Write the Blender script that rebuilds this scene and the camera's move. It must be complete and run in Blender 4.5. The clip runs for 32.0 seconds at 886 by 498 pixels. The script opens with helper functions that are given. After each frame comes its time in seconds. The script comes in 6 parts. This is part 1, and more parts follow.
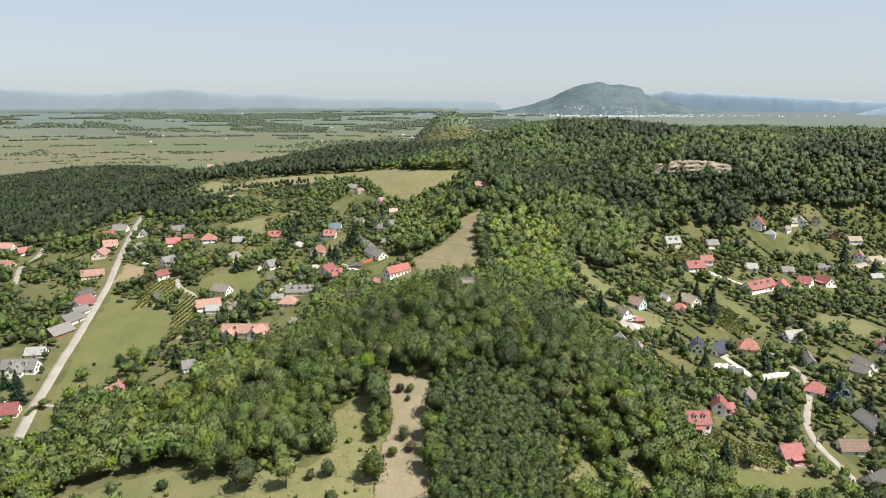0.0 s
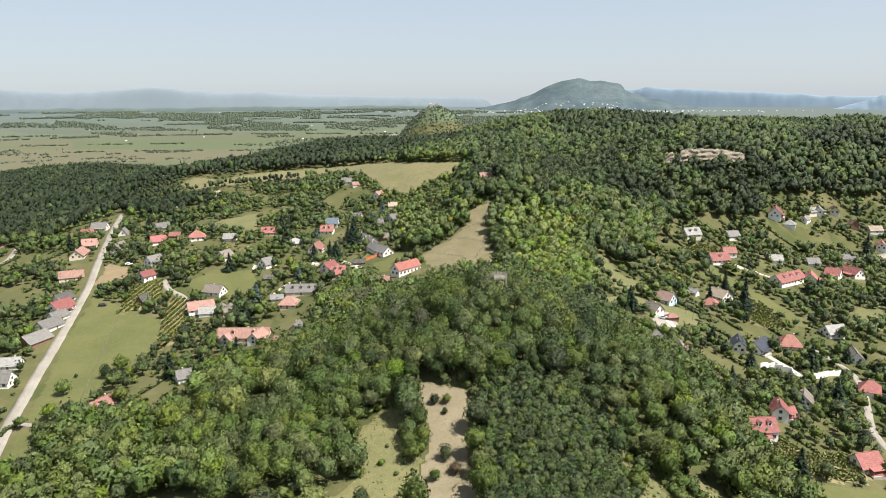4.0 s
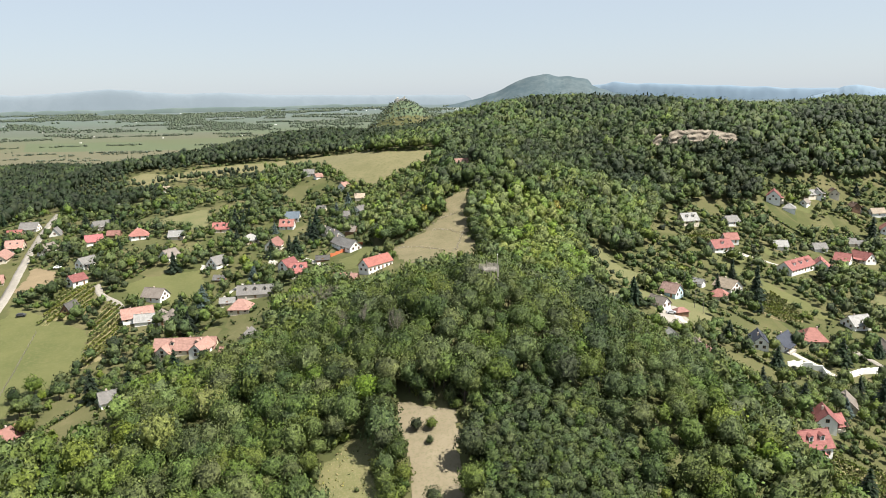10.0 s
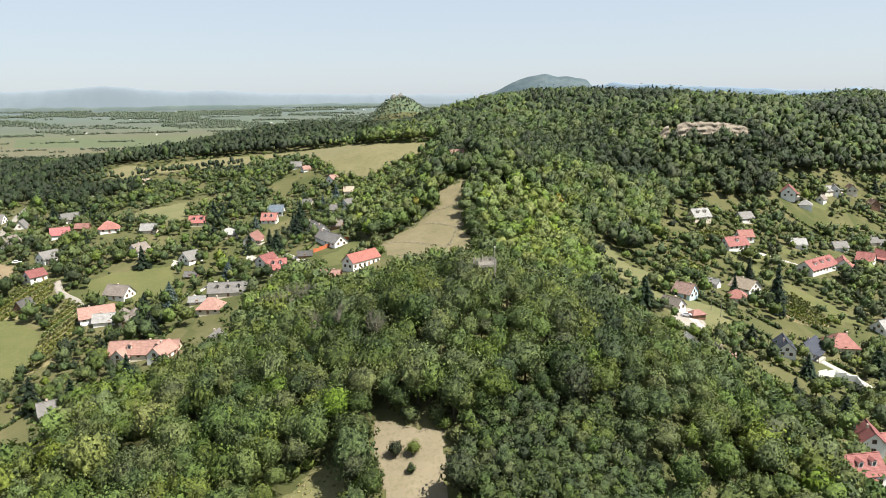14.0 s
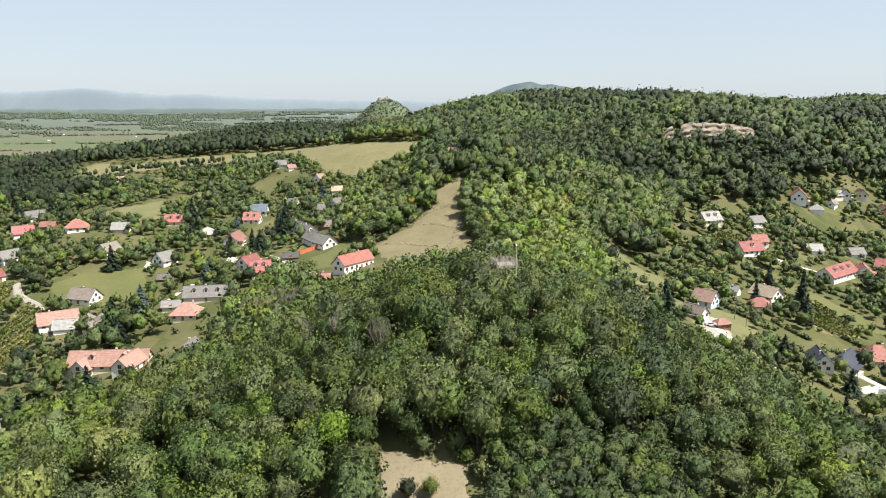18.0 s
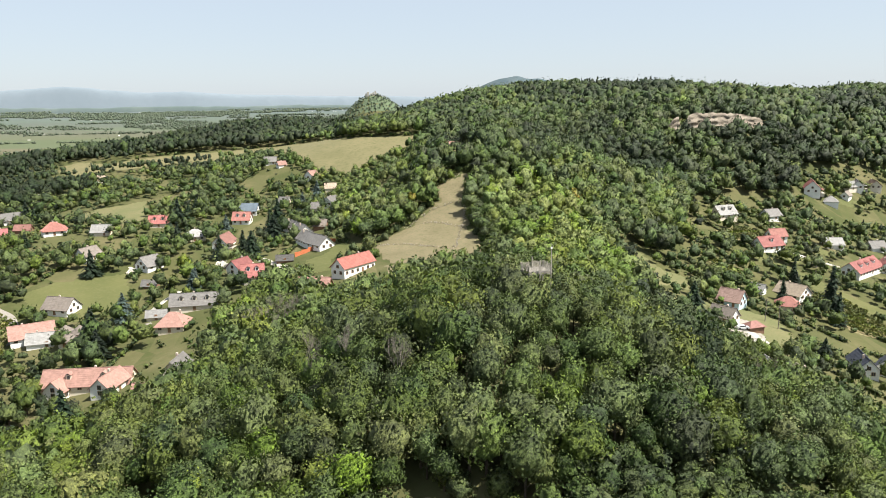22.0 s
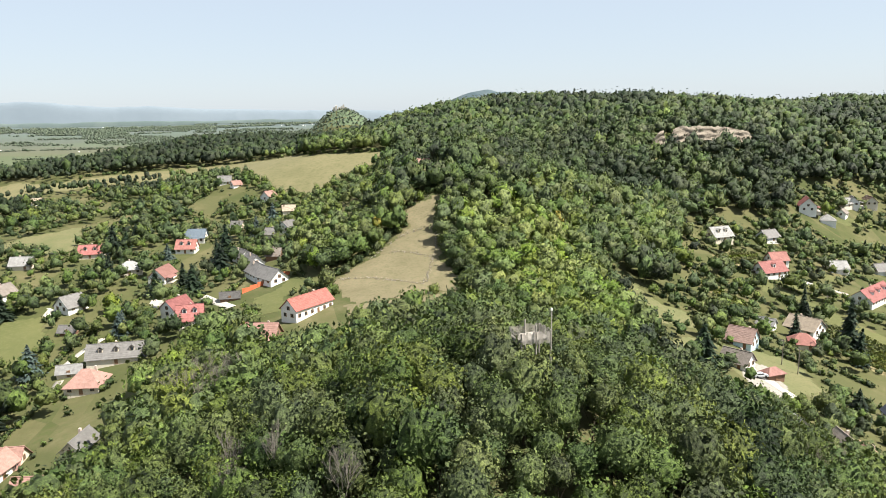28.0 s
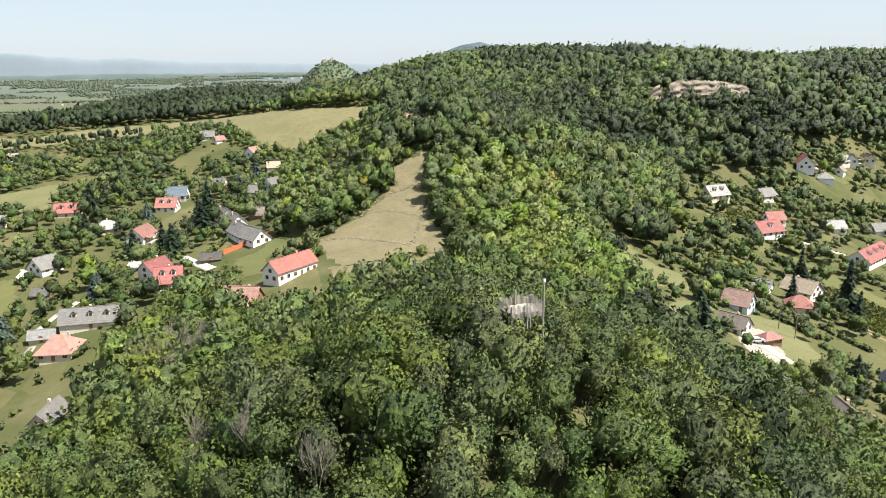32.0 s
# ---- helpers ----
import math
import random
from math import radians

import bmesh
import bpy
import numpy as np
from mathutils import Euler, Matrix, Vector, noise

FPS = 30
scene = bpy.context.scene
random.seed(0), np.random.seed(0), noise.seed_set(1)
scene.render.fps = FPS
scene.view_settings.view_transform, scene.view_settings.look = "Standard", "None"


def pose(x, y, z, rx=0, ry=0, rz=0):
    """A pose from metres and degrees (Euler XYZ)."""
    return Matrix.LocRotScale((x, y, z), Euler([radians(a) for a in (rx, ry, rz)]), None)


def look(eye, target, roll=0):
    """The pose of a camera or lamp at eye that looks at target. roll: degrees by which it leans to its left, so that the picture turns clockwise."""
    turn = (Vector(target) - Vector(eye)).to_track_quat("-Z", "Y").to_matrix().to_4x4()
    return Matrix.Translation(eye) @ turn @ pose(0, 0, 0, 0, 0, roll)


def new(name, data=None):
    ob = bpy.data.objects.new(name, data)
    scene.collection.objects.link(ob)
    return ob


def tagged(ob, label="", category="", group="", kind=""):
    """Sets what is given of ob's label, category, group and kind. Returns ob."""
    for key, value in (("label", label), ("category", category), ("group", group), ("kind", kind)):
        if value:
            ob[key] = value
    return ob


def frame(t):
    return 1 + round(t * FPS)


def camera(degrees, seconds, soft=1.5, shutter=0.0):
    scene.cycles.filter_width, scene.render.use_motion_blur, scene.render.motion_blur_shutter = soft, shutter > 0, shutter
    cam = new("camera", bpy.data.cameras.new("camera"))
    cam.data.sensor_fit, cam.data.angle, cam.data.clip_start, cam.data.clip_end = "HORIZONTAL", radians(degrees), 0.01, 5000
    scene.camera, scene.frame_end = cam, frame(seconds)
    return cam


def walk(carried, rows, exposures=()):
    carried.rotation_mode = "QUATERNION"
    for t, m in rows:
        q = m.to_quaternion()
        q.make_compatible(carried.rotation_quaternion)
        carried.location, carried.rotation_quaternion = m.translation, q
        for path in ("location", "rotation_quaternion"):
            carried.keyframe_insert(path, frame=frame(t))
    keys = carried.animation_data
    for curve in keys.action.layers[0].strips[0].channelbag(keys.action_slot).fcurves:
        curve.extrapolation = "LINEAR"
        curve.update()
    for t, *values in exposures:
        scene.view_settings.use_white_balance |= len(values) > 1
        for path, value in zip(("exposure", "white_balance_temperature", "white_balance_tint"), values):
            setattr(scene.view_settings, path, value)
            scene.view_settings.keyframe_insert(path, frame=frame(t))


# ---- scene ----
# the camera and its flight
cam = camera(63.7, 32.0, soft=0.55)
PATH = [
    (0, pose(0.00, 0.00, 175.00, 77.986, -0.000, 0.000)),
    (1, pose(-5.13, 7.77, 172.66, 78.013, -0.002, -0.088)),
    (2, pose(-10.11, 16.05, 170.18, 78.008, 0.076, -0.875)),
    (3, pose(-15.34, 24.37, 167.56, 78.045, 0.157, -1.540)),
    (3.5, pose(-17.62, 28.35, 166.60, 77.976, 0.252, -1.683)),
    (5.5, pose(-22.96, 44.75, 161.89, 77.771, 0.918, -2.596)),
    (6, pose(-23.27, 48.50, 161.08, 77.750, 0.999, -3.235)),
    (7, pose(-23.13, 56.63, 158.43, 77.786, 1.177, -3.925)),
    (8, pose(-22.73, 64.67, 156.06, 77.768, 1.264, -4.335)),
    (9, pose(-22.08, 72.68, 153.82, 77.791, 1.163, -4.434)),
    (10, pose(-20.65, 80.41, 151.04, 77.853, 1.162, -4.458)),
    (11, pose(-19.51, 87.71, 148.79, 77.876, 1.063, -4.500)),
    (12, pose(-18.19, 95.53, 146.31, 77.932, 1.062, -4.530)),
    (13, pose(-17.06, 102.75, 144.01, 77.966, 0.962, -4.561)),
    (14, pose(-16.07, 110.20, 141.83, 77.927, 0.765, -4.587)),
    (14.5, pose(-15.66, 113.73, 140.80, 77.927, 0.765, -4.587)),
    (16.5, pose(-17.68, 128.81, 136.39, 78.243, 0.071, -4.703)),
    (17, pose(-18.47, 131.78, 135.56, 78.389, -0.028, -4.683)),
    (18, pose(-21.43, 137.05, 133.86, 78.522, 0.036, -5.888)),
    (19, pose(-24.47, 142.22, 132.54, 78.376, 0.036, -5.917)),
    (20, pose(-26.38, 147.22, 131.90, 78.178, 0.318, -6.436)),
    (21, pose(-27.01, 152.84, 131.57, 78.121, 0.413, -6.540)),
    (22, pose(-26.91, 159.21, 131.44, 78.187, 0.595, -7.035)),
    (23, pose(-26.43, 165.62, 131.41, 78.292, 0.680, -7.496)),
    (24, pose(-25.31, 172.50, 131.45, 78.288, 0.679, -7.531)),
    (25, pose(-24.22, 179.82, 131.65, 78.317, 0.675, -7.673)),
    (25.5, pose(-23.59, 183.35, 131.63, 78.336, 0.768, -7.849)),
    (27.5, pose(-21.06, 195.27, 131.47, 79.075, 0.727, -9.124)),
    (28, pose(-20.73, 197.19, 131.35, 79.213, 0.819, -9.322)),
    (29, pose(-19.67, 200.08, 131.33, 79.092, 0.716, -9.456)),
    (30, pose(-19.02, 201.88, 131.31, 78.007, 0.711, -9.756)),
    (31, pose(-18.75, 204.00, 131.31, 76.487, 0.615, -9.902)),
    (32, pose(-18.15, 206.14, 131.12, 75.628, 0.617, -9.977)),
]
walk(cam, PATH, [(0.0, 1.03), (3.0, 1.07), (14.0, 1.20), (24.0, 1.28), (32.0, 1.35)])

# ---- world, sun, exposure ----
SUN_ELEV, SUN_AZ = radians(58), radians(-26)   # azimuth counted from +x towards +y
world = bpy.data.worlds.new("sky")
scene.world = world
world.use_nodes = True
wn = world.node_tree.nodes
wl = world.node_tree.links
sky = wn.new("ShaderNodeTexSky")
sky.sky_type = "NISHITA"
sky.sun_disc = False
sky.sun_elevation = SUN_ELEV
sky.sun_rotation = radians(90) - SUN_AZ
sky.altitude = 200
sky.air_density = 1.0
sky.dust_density = 0.8
sky.ozone_density = 2.0
haze = wn.new("ShaderNodeMix")          # thin summer haze over the whole sky
haze.data_type = "RGBA"
haze.inputs[0].default_value = 0.8
haze.inputs[7].default_value = (3.15, 3.52, 3.95, 1)
wl.new(sky.outputs[0], haze.inputs[6])
wl.new(haze.outputs[2], wn["Background"].inputs[0])
wn["Background"].inputs[1].default_value = 0.085
sun = new("sun", bpy.data.lights.new("sun", "SUN"))
sun.data.energy = 5.0
sun.data.angle = radians(0.5)
sun.data.color = (1.0, 0.95, 0.86)
sdir = Vector((math.cos(SUN_ELEV) * math.cos(SUN_AZ), math.cos(SUN_ELEV) * math.sin(SUN_AZ), math.sin(SUN_ELEV)))
sun.matrix_world = look(sdir * 1000, (0, 0, 0))


# ---- materials ----
def mat_base(name, rough=0.8, spec=0.3):
    m = bpy.data.materials.new(name)
    m.use_nodes = True
    n, l = m.node_tree.nodes, m.node_tree.links
    b = n["Principled BSDF"]
    b.inputs["Roughness"].default_value = rough
    b.inputs["Specular IOR Level"].default_value = spec
    return m, n, l, b


def ramp(n, stops):
    r = n.new("ShaderNodeValToRGB")
    e = r.color_ramp.elements
    while len(e) < len(stops):
        e.new(0.5)
    for k, (p, c) in enumerate(stops):
        e[k].position = p
        e[k].color = (*c, 1)
    return r


def tex_noise(n, l, scale, detail=4.0, rough=0.6, coord=None):
    t = n.new("ShaderNodeTexNoise")
    t.inputs["Scale"].default_value = scale
    t.inputs["Detail"].default_value = detail
    t.inputs["Roughness"].default_value = rough
    if coord is not None:
        l.new(coord, t.inputs["Vector"])
    return t


def mixer(n, l, a, b, fac, mode="MIX"):
    x = n.new("ShaderNodeMix")
    x.data_type = "RGBA"
    x.blend_type = mode
    for sock, v in ((x.inputs[0], fac), (x.inputs[6], a), (x.inputs[7], b)):
        if isinstance(v, (int, float)):
            sock.default_value = v
        elif isinstance(v, tuple):
            sock.default_value = (*v, 1)
        else:
            l.new(v, sock)
    return x.outputs[2]


def maths(n, l, op, a, b=0.0, clamp=False):
    x = n.new("ShaderNodeMath")
    x.operation = op
    x.use_clamp = clamp
    for sock, v in ((x.inputs[0], a), (x.inputs[1], b)):
        if isinstance(v, (int, float)):
            sock.default_value = v
        else:
            l.new(v, sock)
    return x.outputs[0]


def bump(n, l, b, height, strength, dist):
    k = n.new("ShaderNodeBump")
    k.inputs["Strength"].default_value = strength
    k.inputs["Distance"].default_value = dist
    l.new(height, k.inputs["Height"])
    l.new(k.outputs[0], b.inputs["Normal"])


def mottled(name, c1, c2, c3, scale, rough=0.9, fine=12.0, bumpy=0.4, spec=0.2, dist=0.1):
    """Two scales of blotches between three colours."""
    m, n, l, b = mat_base(name, rough, spec)
    g = n.new("ShaderNodeNewGeometry").outputs["Position"]
    big = tex_noise(n, l, scale, 5, 0.65, g)
    small = tex_noise(n, l, scale * fine, 4, 0.7, g)
    r1 = ramp(n, ((0.35, c1), (0.65, c2)))
    l.new(big.outputs[0], r1.inputs[0])
    f = ramp(n, ((0.48, (0, 0, 0)), (0.7, (1, 1, 1))))
    l.new(small.outputs[0], f.inputs[0])
    col = mixer(n, l, r1.outputs[0], c3, maths(n, l, "MULTIPLY", f.outputs[0], 0.75))
    l.new(col, b.inputs["Base Color"])
    bump(n, l, b, small.outputs[0], bumpy, dist)
    return m


def foliage(name, stops, by_object=False, low=0.08, span=0.66):
    """Leaves: the colour runs along stops by a value per tree, varied leaf cluster by leaf cluster, with shade painted
    in.
    """
    m, n, l, b = mat_base(name, 0.6, 0.25)
    if by_object:
        rnd = n.new("ShaderNodeObjectInfo").outputs["Random"]
        v = maths(n, l, "ADD", maths(n, l, "MULTIPLY", rnd, span), low)
        kind = maths(n, l, "FRACT", maths(n, l, "MULTIPLY", rnd, 17.31))
    else:
        a = n.new("ShaderNodeAttribute")
        a.attribute_name = "tint"
        v = a.outputs["Fac"]
        a2 = n.new("ShaderNodeAttribute")
        a2.attribute_name = "kind"
        kind = a2.outputs["Fac"]
    geo = n.new("ShaderNodeNewGeometry")
    isl = geo.outputs["Random Per Island"]
    v2 = maths(n, l, "ADD", v, maths(n, l, "MULTIPLY", maths(n, l, "SUBTRACT", isl, 0.5), 0.15), True)
    r = ramp(n, stops)
    l.new(v2, r.inputs[0])
    hs = n.new("ShaderNodeHueSaturation")
    l.new(r.outputs[0], hs.inputs["Color"])
    # olive, grey-green and bluish kinds of tree
    l.new(maths(n, l, "ADD", maths(n, l, "MULTIPLY", maths(n, l, "SUBTRACT", kind, 0.62), 0.042), 0.5), hs.inputs["Hue"])
    l.new(maths(n, l, "ADD", maths(n, l, "MULTIPLY", maths(n, l, "FRACT", maths(n, l, "MULTIPLY", kind, 5.7)), 0.34), 0.84), hs.inputs["Saturation"])
    l.new(maths(n, l, "ADD", maths(n, l, "MULTIPLY", isl, 0.32), 0.86), hs.inputs["Value"])
    # painted shade: dark gaps between leaves, multiplied into the colour
    leaf = tex_noise(n, l, 4.6, 3, 0.7, geo.outputs["Position"])
    gap_shade = ramp(n, ((0.36, (0.38, 0.39, 0.38)), (0.60, (1.0, 1.0, 0.97))))
    l.new(leaf.outputs[0], gap_shade.inputs[0])
    col = mixer(n, l, hs.outputs[0], gap_shade.outputs[0], 1.0, "MULTIPLY")
    # broader painted shade: bluish dark hollows and warm light clumps in the crowns
    twig = tex_noise(n, l, 0.95, 3, 0.65, geo.outputs["Position"])
    tone = ramp(n, ((0.34, (0.44, 0.45, 0.49)), (0.52, (0.95, 0.95, 0.95)), (0.68, (1.14, 1.13, 1.02))))
    l.new(twig.outputs[0], tone.inputs[0])
    col = mixer(n, l, col, tone.outputs[0], 1.0, "MULTIPLY")
    l.new(col, b.inputs["Base Color"])
    bump(n, l, b, leaf.outputs[0], 0.8, 0.35)
    tr = n.new("ShaderNodeBsdfTranslucent")
    l.new(col, tr.inputs["Color"])
    mx = n.new("ShaderNodeMixShader")
    mx.inputs[0].default_value = 0.16
    l.new(b.outputs[0], mx.inputs[1])
    l.new(tr.outputs[0], mx.inputs[2])
    l.new(mx.outputs[0], n["Material Output"].inputs[0])
    return m


LEAF = ((0.0, (0.024, 0.039, 0.016)), (0.14, (0.049, 0.074, 0.027)), (0.3, (0.084, 0.124, 0.039)), (0.55, (0.138, 0.184, 0.051)),
        (0.78, (0.180, 0.250, 0.056)), (0.93, (0.225, 0.265, 0.06)), (1.0, (0.29, 0.25, 0.07)))
# leaf colours for the far trees, paled and greyed by painted haze
HAZED_LEAF = ((0.0, (0.12, 0.155, 0.115)), (0.5, (0.16, 0.20, 0.135)), (1.0, (0.21, 0.25, 0.15)))
M_FOREST = foliage("forest_leaves", LEAF)
M_TREE = foliage("tree_leaves", LEAF, True)
M_KNOLL = foliage("knoll_leaves", LEAF, True, 0.20, 0.40)
M_HAZED_LEAF = foliage("hazed_leaves", HAZED_LEAF)
M_CONIFER = foliage("conifer_needles", ((0.0, (0.014, 0.030, 0.014)), (0.6, (0.022, 0.045, 0.020)), (1.0, (0.035, 0.06, 0.025))), True)
M_BLUE = foliage("blue_spruce_needles", ((0.0, (0.07, 0.10, 0.095)), (1.0, (0.11, 0.15, 0.14))), True)
M_VINE = foliage("vine_leaves", ((0.0, (0.11, 0.15, 0.035)), (1.0, (0.20, 0.225, 0.05))), True)
M_DEAD = mottled("bare_twigs", (0.16, 0.14, 0.12), (0.24, 0.21, 0.18), (0.1, 0.09, 0.08), 1.0)
M_BARK = mottled("bark", (0.06, 0.045, 0.03), (0.10, 0.08, 0.06), (0.03, 0.025, 0.02), 1.5)
M_LAWN = mottled("green_lawn", (0.071, 0.080, 0.027), (0.095, 0.098, 0.036), (0.109, 0.105, 0.046), 0.05, fine=14)
M_MEADOW = mottled("dry_meadow", (0.096, 0.103, 0.043), (0.135, 0.124, 0.060), (0.069, 0.081, 0.031), 0.06, fine=16)
M_STRAW = mottled("straw_field", (0.155, 0.131, 0.085), (0.194, 0.162, 0.110), (0.113, 0.106, 0.056), 0.09, fine=14)
M_TERRACE = mottled("dry_terrace_grass", (0.122, 0.106, 0.060), (0.158, 0.134, 0.080), (0.078, 0.082, 0.036), 0.09, fine=11)
M_HERBS = mottled("tall_weeds", (0.095, 0.101, 0.040), (0.140, 0.131, 0.059), (0.198, 0.171, 0.099), 0.16, fine=14, bumpy=0.8)
M_PASTURE = mottled("dry_pasture", (0.116, 0.108, 0.052), (0.148, 0.132, 0.068), (0.082, 0.088, 0.036), 0.035, fine=10)
# green with a touch of distance haze put into the colour
M_CASTLE = mottled("castle_hill_grass", (0.075, 0.105, 0.060), (0.095, 0.125, 0.070), (0.060, 0.086, 0.050), 0.03)
M_SOIL = mottled("bare_soil", (0.165, 0.125, 0.075), (0.205, 0.155, 0.095), (0.12, 0.105, 0.055), 0.12)
M_ROCK = mottled("quarry_rock", (0.22, 0.185, 0.145), (0.29, 0.25, 0.20), (0.11, 0.095, 0.07), 0.14, fine=9, bumpy=1.0, dist=0.6)
M_ROAD = mottled("pale_road", (0.207, 0.189, 0.162), (0.270, 0.248, 0.216), (0.149, 0.135, 0.113), 0.1)
M_CONCRETE = mottled("concrete", (0.324, 0.302, 0.261), (0.405, 0.378, 0.333), (0.243, 0.225, 0.189), 0.3)
M_VERGE = mottled("vineyard_soil", (0.165, 0.145, 0.070), (0.205, 0.175, 0.095), (0.12, 0.115, 0.045), 0.2)


def ground_material():
    m, n, l, b = mat_base("ground_grass", 0.95, 0.1)
    g = n.new("ShaderNodeNewGeometry").outputs["Position"]
    big = tex_noise(n, l, 0.05, 6, 0.65, g)
    small = tex_noise(n, l, 0.45, 4, 0.7, g)
    r = ramp(n, ((0.34, (0.040, 0.050, 0.020)), (0.48, (0.064, 0.067, 0.029)), (0.60, (0.108, 0.096, 0.050)), (0.70, (0.150, 0.130, 0.077))))
    l.new(big.outputs[0], r.inputs[0])
    f = ramp(n, ((0.48, (0, 0, 0)), (0.68, (1, 1, 1))))
    l.new(small.outputs[0], f.inputs[0])
    near = mixer(n, l, r.outputs[0], (0.055, 0.075, 0.022), maths(n, l, "MULTIPLY", f.outputs[0], 0.7))
    pm = n.new("ShaderNodeMapping")
    pm.inputs["Rotation"].default_value = (0, 0, -0.25)
    pm.inputs["Scale"].default_value = (0.045, 0.017, 0.0)
    l.new(g, pm.inputs[0])
    pv = n.new("ShaderNodeTexVoronoi")
    pv.inputs["Scale"].default_value = 1.0
    l.new(pm.outputs[0], pv.inputs["Vector"])
    ps = n.new("ShaderNodeSeparateColor")
    l.new(pv.outputs["Color"], ps.inputs[0])
    pr = ramp(n, ((0.0, (0.048, 0.060, 0.020)), (0.35, (0.078, 0.080, 0.031)), (0.65, (0.118, 0.106, 0.052)), (1.0, (0.066, 0.074, 0.028))))
    l.new(ps.outputs[0], pr.inputs[0])
    near = mixer(n, l, near, pr.outputs[0], 0.5)
    # the plain: a patchwork of fields, greyed with the distance by painted haze
    mp = n.new("ShaderNodeMapping")
    mp.inputs["Rotation"].default_value = (0, 0, 0.35)
    mp.inputs["Scale"].default_value = (0.0016, 0.0042, 0.0)
    l.new(g, mp.inputs[0])
    vo = n.new("ShaderNodeTexVoronoi")
    vo.inputs["Scale"].default_value = 1.0
    l.new(mp.outputs[0], vo.inputs["Vector"])
    sp = n.new("ShaderNodeSeparateColor")
    l.new(vo.outputs["Color"], sp.inputs[0])
    fr = ramp(n, ((0.0, (0.070, 0.092, 0.054)), (0.3, (0.098, 0.118, 0.066)), (0.55, (0.080, 0.100, 0.056)), (0.75, (0.118, 0.106, 0.072)), (1.0, (0.072, 0.086, 0.056))))
    l.new(sp.outputs[0], fr.inputs[0])
    mid = tex_noise(n, l, 0.012, 5, 0.6, g)
    plain = mixer(n, l, fr.outputs[0], (0.082, 0.086, 0.048), maths(n, l, "MULTIPLY", mid.outputs[0], 0.6))
    a = n.new("ShaderNodeAttribute")
    a.attribute_name = "plain"
    col = mixer(n, l, near, plain, a.outputs["Fac"])
    # far: share of blue-grey haze painted into the ground's colour
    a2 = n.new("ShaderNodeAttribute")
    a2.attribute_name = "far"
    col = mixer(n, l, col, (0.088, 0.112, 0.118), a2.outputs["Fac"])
    l.new(col, b.inputs["Base Color"])
    bump(n, l, b, small.outputs[0], 0.5, 0.3)
    return m


M_GROUND = ground_material()



# ---- plan: relief of the land, fields, roads ----
NEAR_RELIEF = [[2.6, -4.8, -11.4, 22.8, 5.0, -23.9, 12.2, 5.1, 1.0], [-2.2, 3.4, 6.4, 6.9, 0.4, 10.9, 9.9, 2.9, 10.6], [-6.6, 4.4, -9.4, 20.8, 1.0, 6.6, -18.2, -11.0, 0.6], [-10.2, 20.1, -33.8, 20.9, 1.6, -16.9, 25.8, 15.1, -9.9], [-5.2, -14.9, 26.9, -12.4, 20.0, -5.5, -5.6, -21.5, 8.5], [15.8, -10.8, 11.1, -53.6, 1.4, 9.0, -5.2, -18.0, 8.8], [-24.4, 9.6, -35.9, 51.6, -4.6, -8.4, 27.9, 33.6, -8.1], [-2.1, 2.9, -39.1, -5.4, -43.5, 19.6, -4.6, -20.2, 49.0]]
WIDE_RELIEF = [[17.0, -18.9, 14.6, -27.9, 34.0], [-13.8, 18.5, 31.9, -28.9, 41.5], [-1.5, 10.0, -0.0, 129.5, -15.2], [2.0, -0.9, 12.4, 70.2, 2.4], [-0.6, -8.8, 13.9, -11.2, 60.1], [3.8, -6.5, 19.1, 50.9, 22.6]]
LANDFORMS = [(-375, 1438, 325, -19.6), (0, 1438, 325, -19.8), (375, 1438, 325, 25.4), (750, 1438, 325, 14.9), (10, 298, 40, 18.5), (222, 625, 38, 9.2), (31, 550, 50, 36.2), (-25, 625, 50, -6.0), (50, 862, 62, 19.2), (0, 1562, 188, 62.4), (250, 1562, 188, 20.0), (-325, 875, 94, 12.6), (-225, 875, 94, -11.1), (-125, 875, 94, 11.1), (-25, 875, 94, -30.1), (-325, 969, 94, -38.5), (-225, 969, 94, -23.4), (-125, 969, 94, 18.0), (-25, 969, 94, -45.8), (-325, 1062, 94, -42.4), (-225, 1062, 94, 8.4), (-125, 1062, 94, -5.2), (-25, 1062, 94, 10.8), (12, 1675, 62, 93), (-430, 900, 110, 26), (-560, 1150, 140, 18)]
CLEARING_STRAW = [(-19.5, 260.4), (-4.5, 254.5), (-4.9, 242.1), (-5.8, 226.1), (-3.1, 198.5), (-1.0, 180.7), (-23.0, 179.8), (-20.1, 197.9), (-22.7, 219.4), (-19.7, 224.5), (-18.9, 236.3), (-20.4, 248.3)]
CLEARING_GREEN = [(-35.3, 250.8), (-26.5, 250.5), (-27.3, 236.8), (-19.7, 224.5), (-22.7, 219.4), (-20.1, 197.9), (-23.0, 179.8), (-75.2, 186.5), (-69.8, 213.5), (-57.6, 215.6), (-45.8, 214.8), (-37.0, 222.4), (-41.3, 232.5), (-40.9, 239.6)]
CLEARING_WEST = [(-132.0, 220.4), (-108.5, 225.2), (-95.0, 226.4), (-86.1, 217.9), (-69.8, 213.5), (-75.2, 186.5), (-127.6, 198.6)]
SLOPE_EAST = [(42.0, 237.8), (50.0, 231.0), (52.8, 219.9), (67.4, 231.6), (71.7, 225.3), (69.2, 215.9), (39.0, 206.1), (38.2, 219.1)]
